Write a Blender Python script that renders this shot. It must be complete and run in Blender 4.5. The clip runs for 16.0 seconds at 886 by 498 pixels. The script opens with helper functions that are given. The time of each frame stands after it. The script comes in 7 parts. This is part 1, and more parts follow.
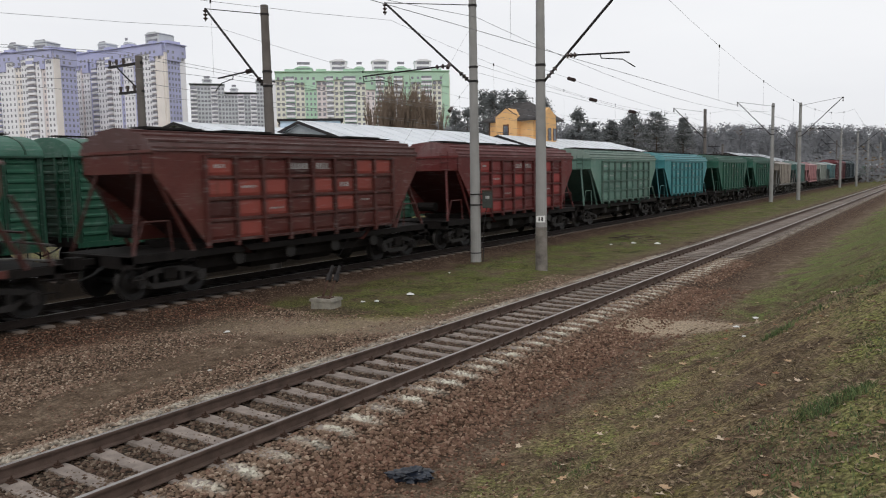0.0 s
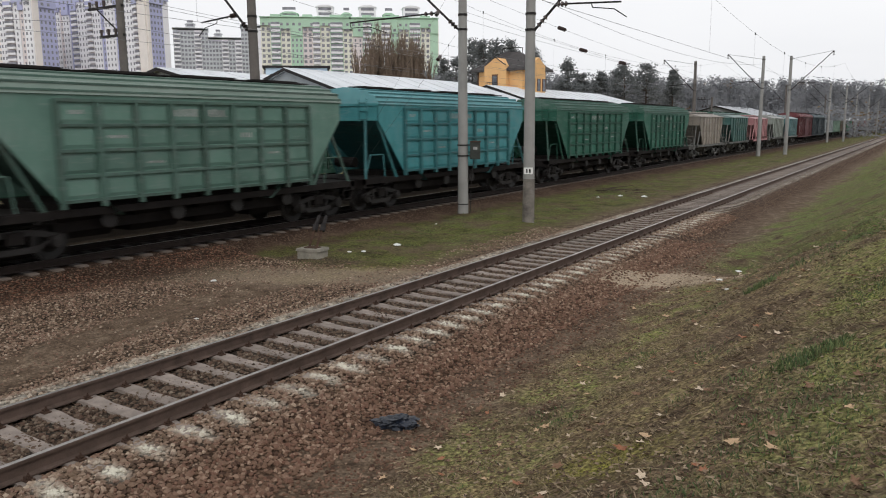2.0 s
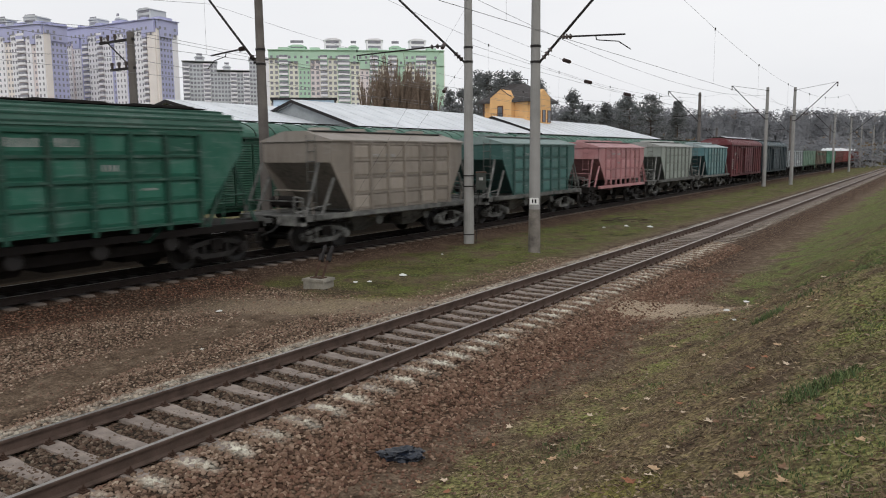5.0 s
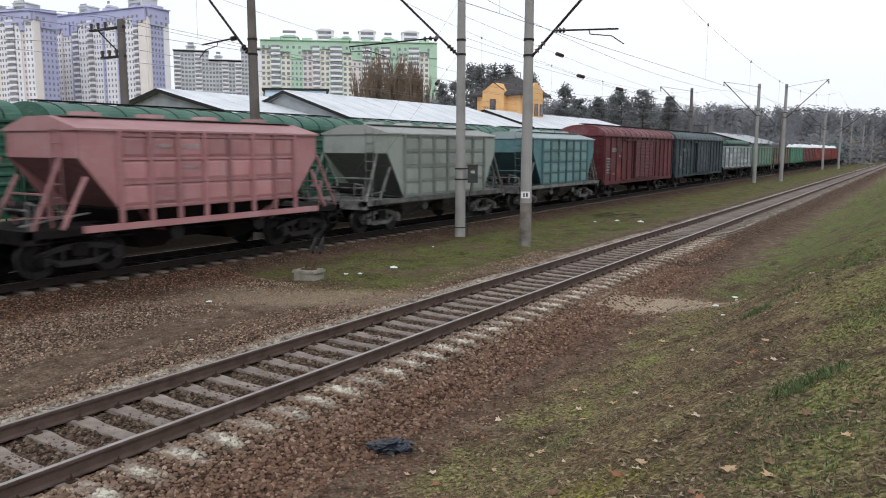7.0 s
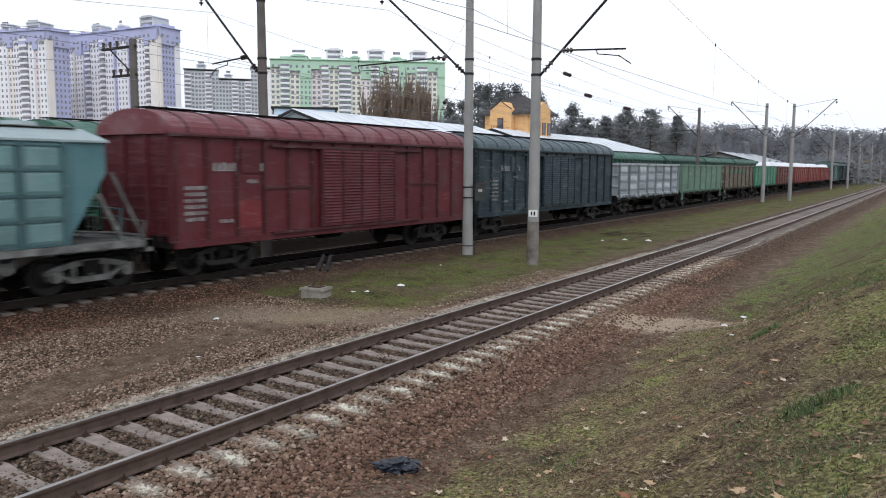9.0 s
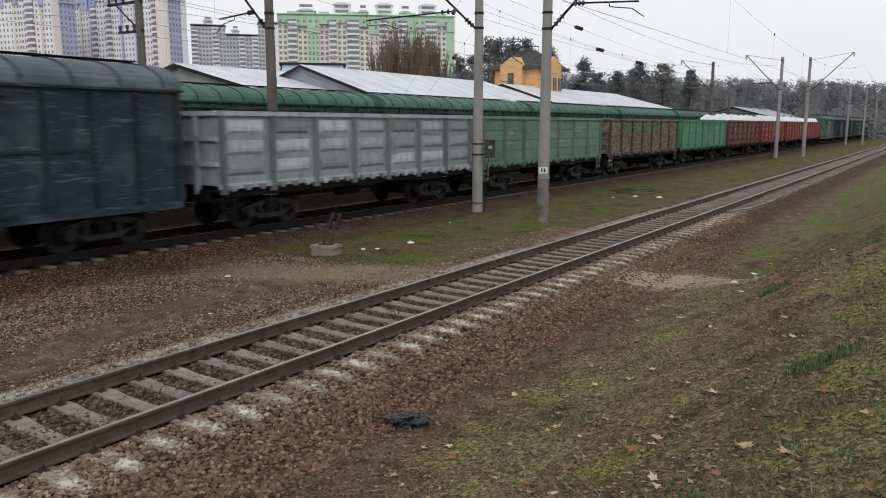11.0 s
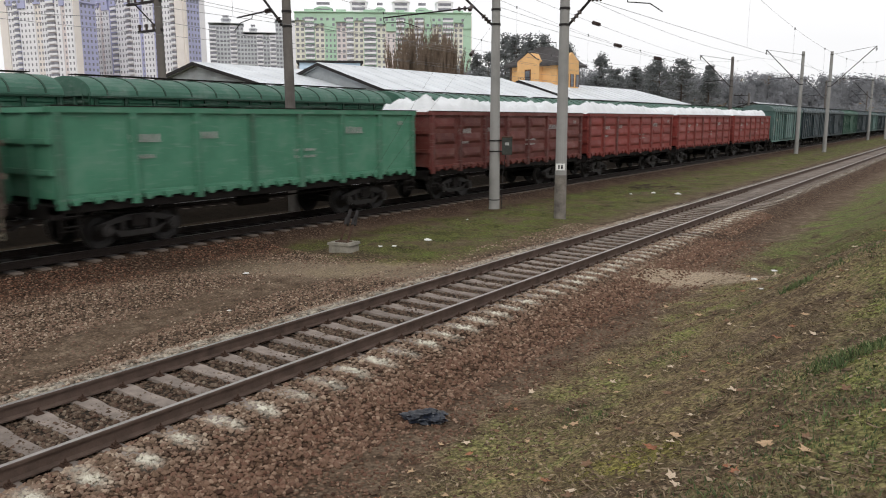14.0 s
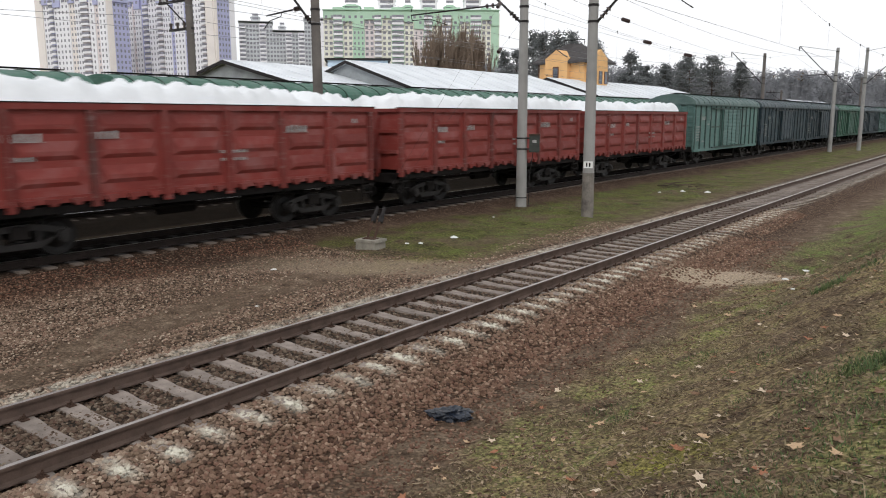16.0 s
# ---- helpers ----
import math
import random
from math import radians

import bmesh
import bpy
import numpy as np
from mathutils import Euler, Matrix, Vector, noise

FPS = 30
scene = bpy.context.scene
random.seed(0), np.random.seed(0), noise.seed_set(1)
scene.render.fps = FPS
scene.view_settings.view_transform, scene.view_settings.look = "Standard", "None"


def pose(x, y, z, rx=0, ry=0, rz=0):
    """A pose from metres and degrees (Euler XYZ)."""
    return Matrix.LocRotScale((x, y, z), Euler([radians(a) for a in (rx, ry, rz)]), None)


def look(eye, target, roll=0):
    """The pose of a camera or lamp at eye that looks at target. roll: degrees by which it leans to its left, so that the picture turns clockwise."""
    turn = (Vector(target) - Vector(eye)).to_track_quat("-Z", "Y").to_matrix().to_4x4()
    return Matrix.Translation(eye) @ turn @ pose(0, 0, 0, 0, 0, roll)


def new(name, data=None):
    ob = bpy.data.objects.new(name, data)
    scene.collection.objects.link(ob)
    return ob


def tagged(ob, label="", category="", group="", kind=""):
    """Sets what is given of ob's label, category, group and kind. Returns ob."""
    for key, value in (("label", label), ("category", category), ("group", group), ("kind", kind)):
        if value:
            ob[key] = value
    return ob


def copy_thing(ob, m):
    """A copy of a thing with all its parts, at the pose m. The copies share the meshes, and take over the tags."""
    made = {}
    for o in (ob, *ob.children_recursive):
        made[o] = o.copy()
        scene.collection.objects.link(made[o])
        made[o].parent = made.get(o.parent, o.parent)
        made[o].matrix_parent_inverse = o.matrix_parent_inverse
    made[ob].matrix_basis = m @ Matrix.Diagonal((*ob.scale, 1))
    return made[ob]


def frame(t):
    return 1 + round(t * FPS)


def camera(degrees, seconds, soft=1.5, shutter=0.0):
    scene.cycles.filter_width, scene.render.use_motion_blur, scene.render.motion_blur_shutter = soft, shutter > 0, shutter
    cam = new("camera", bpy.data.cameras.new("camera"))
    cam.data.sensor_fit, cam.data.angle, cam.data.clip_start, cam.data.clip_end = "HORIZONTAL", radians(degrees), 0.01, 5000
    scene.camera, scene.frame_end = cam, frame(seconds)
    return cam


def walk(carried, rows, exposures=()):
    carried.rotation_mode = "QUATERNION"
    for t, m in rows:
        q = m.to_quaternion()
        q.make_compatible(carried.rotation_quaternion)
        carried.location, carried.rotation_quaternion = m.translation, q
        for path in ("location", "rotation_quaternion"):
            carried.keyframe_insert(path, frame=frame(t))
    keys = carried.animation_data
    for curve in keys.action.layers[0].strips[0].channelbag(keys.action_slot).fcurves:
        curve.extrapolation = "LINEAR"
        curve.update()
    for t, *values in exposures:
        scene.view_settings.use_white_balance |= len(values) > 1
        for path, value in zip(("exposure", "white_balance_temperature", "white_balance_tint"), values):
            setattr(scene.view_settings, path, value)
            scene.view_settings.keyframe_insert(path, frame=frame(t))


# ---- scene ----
# camera: held by hand at one spot on the bank
cam = camera(61.0, 16.0, soft=1.02, shutter=0.3)
PATH = [
    (0.0, 8.064, 0.0, 3.223, 84.365, 1.047, 33.562),
    (0.5, 8.064, 0.0, 3.223, 83.870, 0.890, 34.538),
    (1.0, 8.064, 0.0, 3.223, 83.495, 0.471, 32.225),
    (1.5, 8.064, 0.0, 3.223, 82.406, 0.601, 33.241),
    (2.0, 8.064, 0.0, 3.223, 80.625, 0.376, 32.643),
    (2.5, 8.064, 0.0, 3.223, 80.442, 1.164, 34.439),
    (3.0, 8.064, 0.0, 3.223, 81.754, 0.838, 35.004),
    (3.5, 8.064, 0.0, 3.223, 83.183, 0.141, 36.594),
    (4.0, 8.064, 0.0, 3.223, 83.586, 0.415, 35.071),
    (4.5, 8.064, 0.0, 3.223, 82.661, 1.493, 33.253),
    (4.7, 8.064, 0.0, 3.223, 83.053, 0.806, 33.358),
    (7.0, 8.064, 0.0, 3.223, 82.376, -0.219, 32.479),
    (7.5, 8.064, 0.0, 3.223, 83.085, -0.672, 32.804),
    (8.0, 8.064, 0.0, 3.223, 83.301, -0.562, 32.861),
    (8.5, 8.064, 0.0, 3.223, 83.608, -0.285, 33.018),
    (9.0, 8.064, 0.0, 3.223, 83.759, -0.396, 33.061),
    (9.5, 8.064, 0.0, 3.223, 83.692, -0.391, 33.048),
    (10.0, 8.064, 0.0, 3.223, 82.862, -0.215, 33.222),
    (10.2, 8.064, 0.0, 3.223, 80.582, -0.025, 33.464),
    (12.3, 8.064, 0.0, 3.223, 80.697, 0.275, 34.677),
    (12.5, 8.064, 0.0, 3.223, 80.563, 0.460, 35.358),
    (13.0, 8.064, 0.0, 3.223, 81.116, 0.177, 35.103),
    (13.5, 8.064, 0.0, 3.223, 80.558, -0.125, 35.117),
    (14.0, 8.064, 0.0, 3.223, 80.281, 0.096, 35.047),
    (14.5, 8.064, 0.0, 3.223, 80.069, 0.350, 35.713),
    (15.0, 8.064, 0.0, 3.223, 80.174, 0.465, 36.131),
    (15.5, 8.064, 0.0, 3.223, 80.130, 0.413, 36.485),
    (16.0, 8.064, 0.0, 3.223, 80.095, 0.076, 37.087),
]
EXPOSURES = [(0.0, -0.12, 6450, 10), (1.0, -0.08, 6480, 10), (2.0, -0.04, 6500, 10), (3.5, 0.02, 6600, 10), (4.0, -0.12, 6450, 10), (4.5, -0.14, 6500, 10), (7.0, 0.1, 6200, 10), (8.0, 0.16, 6050, 10), (9.0, 0.18, 6000, 10), (9.5, -0.18, 6000, 10),
             (10.0, -0.16, 6400, 10), (12.5, -0.08, 6450, 10), (13.5, 0.02, 6550, 10), (14.5, 0.12, 6600, 10), (15.0, 0.15, 6500, 10), (16.0, 0.16, 6450, 10)]
walk(cam, [(t, pose(*p)) for t, *p in PATH], EXPOSURES)

# overcast late-autumn daylight
SUN_UP, SUN_TURN = radians(32), radians(150)
world = bpy.data.worlds.new("world")
scene.world = world
world.use_nodes = True
wn, wl = world.node_tree.nodes, world.node_tree.links
sky = wn.new("ShaderNodeTexSky")
sky.sky_type, sky.sun_disc, sky.sun_elevation, sky.sun_rotation = "NISHITA", False, SUN_UP, SUN_TURN
sky.air_density, sky.dust_density = 1.0, 4.0
grey = wn.new("ShaderNodeHueSaturation")
grey.inputs["Saturation"].default_value = 0.12
cloud = wn.new("ShaderNodeTexNoise")
cloud.inputs["Scale"].default_value, cloud.inputs["Detail"].default_value = 1.6, 6.0
wco = wn.new("ShaderNodeTexCoord")
wmap = wn.new("ShaderNodeMapping")
wmap.inputs["Scale"].default_value = (1.0, 1.0, 3.0)
wramp = wn.new("ShaderNodeValToRGB")
wramp.color_ramp.elements[0].position, wramp.color_ramp.elements[0].color = 0.3, (7.5, 7.6, 7.9, 1)
wramp.color_ramp.elements[1].position, wramp.color_ramp.elements[1].color = 0.7, (8.6, 8.65, 8.8, 1)
wmix = wn.new("ShaderNodeMix")
wmix.data_type = "RGBA"
wmix.inputs["Factor"].default_value = 0.85
wl.new(wco.outputs["Generated"], wmap.inputs["Vector"])
wl.new(wmap.outputs["Vector"], cloud.inputs["Vector"])
wl.new(cloud.outputs["Fac"], wramp.inputs["Fac"])
wl.new(sky.outputs["Color"], grey.inputs["Color"])
wl.new(grey.outputs["Color"], wmix.inputs[6])
wl.new(wramp.outputs["Color"], wmix.inputs[7])
wl.new(wmix.outputs[2], wn["Background"].inputs["Color"])
wn["Background"].inputs["Strength"].default_value = 0.125

sun = new("sun", bpy.data.lights.new("sun", "SUN"))
sun.data.energy, sun.data.angle, sun.data.color = 0.7, radians(25), (1.0, 0.96, 0.9)
sun.matrix_world = look((30, -30, 40), (0, 10, 0))

# ---- materials ----
def nodes_of(name):
    m = bpy.data.materials.new(name)
    m.use_nodes = True
    return m, m.node_tree.nodes, m.node_tree.links, m.node_tree.nodes["Principled BSDF"]


def ramp(nt, stops):
    r = nt.new("ShaderNodeValToRGB")
    r.color_ramp.elements[0].position, r.color_ramp.elements[0].color = stops[0][0], (*stops[0][1], 1)
    r.color_ramp.elements[1].position, r.color_ramp.elements[1].color = stops[-1][0], (*stops[-1][1], 1)
    for p, c in stops[1:-1]:
        e = r.color_ramp.elements.new(p)
        e.color = (*c, 1)
    return r


def scaled(c, k):
    return tuple(min(1.0, v * k) for v in c)


def noise_tex(nt, ln, vec, scale, detail=4.0, rough=0.55):
    n = nt.new("ShaderNodeTexNoise")
    n.inputs["Scale"].default_value, n.inputs["Detail"].default_value, n.inputs["Roughness"].default_value = scale, detail, rough
    ln.new(vec, n.inputs["Vector"])
    return n


def mixed(nt, ln, fac, a, b, mode="MIX"):
    m = nt.new("ShaderNodeMix")
    m.data_type, m.blend_type = "RGBA", mode
    for sock, v in ((m.inputs[0], fac), (m.inputs[6], a), (m.inputs[7], b)):
        if isinstance(v, bpy.types.NodeSocket):
            ln.new(v, sock)
        elif isinstance(v, tuple):
            sock.default_value = (*v, 1)
        else:
            sock.default_value = v
    return m.outputs[2]


def maths(nt, ln, op, a, b=0.0, c=0.0, clamp=False):
    m = nt.new("ShaderNodeMath")
    m.operation, m.use_clamp = op, clamp
    for sock, v in zip(m.inputs, (a, b, c)):
        if isinstance(v, bpy.types.NodeSocket):
            ln.new(v, sock)
        else:
            sock.default_value = v
    return m.outputs[0]


def bump(nt, ln, bsdf, height, strength=0.3, distance=0.02):
    b = nt.new("ShaderNodeBump")
    b.inputs["Strength"].default_value, b.inputs["Distance"].default_value = strength, distance
    ln.new(height, b.inputs["Height"])
    ln.new(b.outputs["Normal"], bsdf.inputs["Normal"])


def plain(name, base, rough=0.7, metal=0.0, vary=0.25, scale=3.0, fine=40.0, relief=0.15, dist=0.01, pick=0.0):
    """A surface with stains at one scale, grain at another, and a shift from object to object."""
    m, nt, ln, b = nodes_of(name)
    co = nt.new("ShaderNodeTexCoord").outputs["Object"]
    big, small = noise_tex(nt, ln, co, scale, 5), noise_tex(nt, ln, co, fine, 3)
    r = ramp(nt, [(0.3, scaled(base, 1 - vary)), (0.5, base), (0.72, scaled(base, 1 + vary))])
    ln.new(big.outputs["Fac"], r.inputs["Fac"])
    g = ramp(nt, [(0.3, (1 - vary * 0.6,) * 3), (0.7, (1.0,) * 3)])
    ln.new(small.outputs["Fac"], g.inputs["Fac"])
    col = mixed(nt, ln, 1.0, r.outputs["Color"], g.outputs["Color"], "MULTIPLY")
    if pick:
        info = nt.new("ShaderNodeObjectInfo").outputs["Random"]
        pr = ramp(nt, [(0.0, (1 - pick,) * 3), (1.0, (1.0,) * 3)])
        ln.new(info, pr.inputs["Fac"])
        col = mixed(nt, ln, 1.0, col, pr.outputs["Color"], "MULTIPLY")
    ln.new(col, b.inputs["Base Color"])
    b.inputs["Roughness"].default_value, b.inputs["Metallic"].default_value = rough, metal
    b.inputs["Specular IOR Level"].default_value = 0.5 if rough < 0.7 else 0.2
    if relief:
        bump(nt, ln, b, small.outputs["Fac"], relief, dist)
    return m


def wagon_paint(name, base, rust=(0.07, 0.035, 0.022), worn=0.45, dust=(0.2, 0.18, 0.15), pick=0.25, pale=0.25, flash=None, chalk=0.45):
    """Old wagon paint: faded patches, rust patches and streaks that run down, dust in the grain."""
    m, nt, ln, b = nodes_of(name)
    co = nt.new("ShaderNodeTexCoord").outputs["Object"]
    info = nt.new("ShaderNodeObjectInfo").outputs["Random"]
    shift = nt.new("ShaderNodeCombineXYZ")
    ln.new(maths(nt, ln, "MULTIPLY", info, 37.0), shift.inputs[1])
    add = nt.new("ShaderNodeVectorMath")
    ln.new(co, add.inputs[0]); ln.new(shift.outputs[0], add.inputs[1])
    vec = add.outputs[0]
    big = noise_tex(nt, ln, vec, 1.1, 6, 0.6)
    stretch = nt.new("ShaderNodeMapping")
    stretch.inputs["Scale"].default_value = (7.0, 7.0, 0.5)
    ln.new(vec, stretch.inputs["Vector"])
    streak = noise_tex(nt, ln, stretch.outputs[0], 1.0, 5, 0.6)
    fine = noise_tex(nt, ln, vec, 26.0, 4)
    r = ramp(nt, [(0.28, scaled(base, 0.78)), (0.5, base), (0.78, tuple(v + (0.45 - v) * pale * 0.6 for v in base))])
    ln.new(big.outputs["Fac"], r.inputs["Fac"])
    pk = ramp(nt, [(0.0, (1 - pick,) * 3), (0.6, (1.0,) * 3), (1.0, (1 + pick * 0.6,) * 3)])
    ln.new(info, pk.inputs["Fac"])
    col = mixed(nt, ln, 1.0, r.outputs["Color"], pk.outputs["Color"], "MULTIPLY")
    if flash:
        fl = ramp(nt, [(0.56, (0.0,) * 3), (0.6, (1.0,) * 3)])
        ln.new(info, fl.inputs["Fac"])
        col = mixed(nt, ln, maths(nt, ln, "MULTIPLY", fl.outputs["Color"], 0.85), col, flash)
    wear = maths(nt, ln, "MULTIPLY_ADD", streak.outputs["Fac"], 0.6, maths(nt, ln, "MULTIPLY", big.outputs["Fac"], 0.5))
    wr = ramp(nt, [(0.66 - worn * 0.18, (0.0,) * 3), (0.86 - worn * 0.15, (1.0,) * 3)])
    ln.new(wear, wr.inputs["Fac"])
    col = mixed(nt, ln, maths(nt, ln, "MULTIPLY", wr.outputs["Color"], 0.75), col, rust)
    # chalky smears that run along the wagon
    lie = nt.new("ShaderNodeMapping")
    lie.inputs["Scale"].default_value = (1.6, 1.3, 10.0)
    ln.new(vec, lie.inputs["Vector"])
    smear = noise_tex(nt, ln, lie.outputs[0], 1.0, 6, 0.68)
    sr = ramp(nt, [(0.55, (0.0,) * 3), (0.72, (1.0,) * 3)])
    ln.new(smear.outputs["Fac"], sr.inputs["Fac"])
    col = mixed(nt, ln, maths(nt, ln, "MULTIPLY", sr.outputs["Color"], chalk), col, tuple(0.35 * v + 0.2 for v in base))
    dr = ramp(nt, [(0.5, (0.0,) * 3), (0.8, (0.35,) * 3)])
    ln.new(fine.outputs["Fac"], dr.inputs["Fac"])
    col = mixed(nt, ln, maths(nt, ln, "MULTIPLY", dr.outputs["Color"], 0.4), col, dust)
    ln.new(col, b.inputs["Base Color"])
    b.inputs["Roughness"].default_value, b.inputs["Specular IOR Level"].default_value = 0.6, 0.3
    bump(nt, ln, b, maths(nt, ln, "MULTIPLY_ADD", big.outputs["Fac"], 1.0, maths(nt, ln, "MULTIPLY", fine.outputs["Fac"], 0.25)), 0.35, 0.03)
    return m


M_RAIL = plain("rail_side", (0.12, 0.085, 0.07), 0.75, 0.3, 0.3, 4, 60)
M_RAILTOP = plain("rail_top", (0.42, 0.39, 0.37), 0.35, 0.9, 0.2, 3, 50)
M_CONC = plain("sleeper_concrete", (0.28, 0.235, 0.205), 0.9, 0, 0.3, 5, 60, 0.3, pick=0.3)


def oily_shaded_concrete():
    """Oily, brake-dusted sleepers, the wagons' shade painted in but for their outer ends."""
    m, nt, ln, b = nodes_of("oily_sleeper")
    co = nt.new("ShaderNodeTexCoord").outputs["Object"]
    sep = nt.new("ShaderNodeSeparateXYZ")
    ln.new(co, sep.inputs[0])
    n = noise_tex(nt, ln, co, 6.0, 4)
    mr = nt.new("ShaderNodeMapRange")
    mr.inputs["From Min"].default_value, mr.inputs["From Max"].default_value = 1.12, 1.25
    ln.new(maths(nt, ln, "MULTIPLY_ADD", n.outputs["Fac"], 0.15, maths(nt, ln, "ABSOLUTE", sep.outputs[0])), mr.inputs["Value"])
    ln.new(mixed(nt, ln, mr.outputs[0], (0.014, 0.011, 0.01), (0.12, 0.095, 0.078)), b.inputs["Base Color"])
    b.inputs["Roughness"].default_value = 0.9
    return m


M_OILY_SHADE = oily_shaded_concrete()
M_POLE = plain("pole_concrete", (0.28, 0.275, 0.265), 0.88, 0, 0.14, 1.3, 45, 0.2)
M_BLOCK = plain("block_concrete", (0.27, 0.25, 0.21), 0.9, 0, 0.3, 4, 40, 0.4)
M_IRON = plain("dark_iron", (0.035, 0.032, 0.032), 0.7, 0.4, 0.3, 6, 50)
M_RUSTY = plain("rusty_iron", (0.085, 0.052, 0.038), 0.85, 0.2, 0.4, 8, 60)
M_GEAR = plain("running_gear", (0.017, 0.014, 0.013), 0.8, 0.2, 0.5, 3, 30, pick=0.3)
M_SIDE = plain("cast_side_frame", (0.024, 0.021, 0.02), 0.6, 0.2, 0.5, 3, 30, pick=0.4)
# rails below the wagons: a darker copy, their shade put into the colour
M_DARKRAIL = plain("oily_rail_side", (0.022, 0.016, 0.014), 0.7, 0.3, 0.3, 4, 60)
M_DUSTED = plain("cement_dusted_iron", (0.19, 0.19, 0.18), 0.8, 0.0, 0.6, 3, 20, pick=0.4)
M_WHEEL = plain("wheel_steel", (0.012, 0.0105, 0.01), 0.6, 0.4, 0.4, 3, 30)
M_TYRE = plain("wheel_rim_worn", (0.12, 0.112, 0.108), 0.4, 0.7, 0.3, 3, 30)
M_WIRE = plain("wire", (0.2, 0.2, 0.21), 0.6, 0.3, 0.1, 3, 30, 0)
M_MARK = plain("white_marking", (0.33, 0.33, 0.32), 0.7, 0, 0.35, 2.5, 12, 0)
M_LOAD = plain("white_load", (0.72, 0.74, 0.76), 0.75, 0, 0.06, 1.5, 9, 0.3, 0.08)
M_PLATE = plain("pole_plate", (0.7, 0.7, 0.68), 0.6, 0, 0.1)
M_BLACK = plain("black_paint", (0.02, 0.02, 0.02), 0.7, 0, 0.2)


def peeled_boards(name, tones):
    """Weathered boards: paint peeled off in long patches, each tone where the last one has gone."""
    m, nt, ln, b = nodes_of(name)
    co = nt.new("ShaderNodeTexCoord").outputs["Object"]
    info = nt.new("ShaderNodeObjectInfo").outputs["Random"]
    shift = nt.new("ShaderNodeCombineXYZ")
    ln.new(maths(nt, ln, "MULTIPLY", info, 41.0), shift.inputs[1])
    add = nt.new("ShaderNodeVectorMath")
    ln.new(co, add.inputs[0]); ln.new(shift.outputs[0], add.inputs[1])
    long = nt.new("ShaderNodeMapping")
    long.inputs["Scale"].default_value = (1.0, 1.6, 7.0)
    ln.new(add.outputs[0], long.inputs["Vector"])
    a = noise_tex(nt, ln, long.outputs[0], 1.0, 6, 0.65).outputs["Fac"]
    c = noise_tex(nt, ln, add.outputs[0], 2.2, 6, 0.65).outputs["Fac"]
    mix = maths(nt, ln, "MULTIPLY_ADD", a, 0.6, maths(nt, ln, "MULTIPLY", c, 0.4))
    r = ramp(nt, [(0.36 + 0.28 * k / (len(tones) - 1), t) for k, t in enumerate(tones)])
    ln.new(mix, r.inputs["Fac"])
    ln.new(r.outputs["Color"], b.inputs["Base Color"])
    b.inputs["Roughness"].default_value = 0.9
    bump(nt, ln, b, a, 0.5, 0.03)
    return m

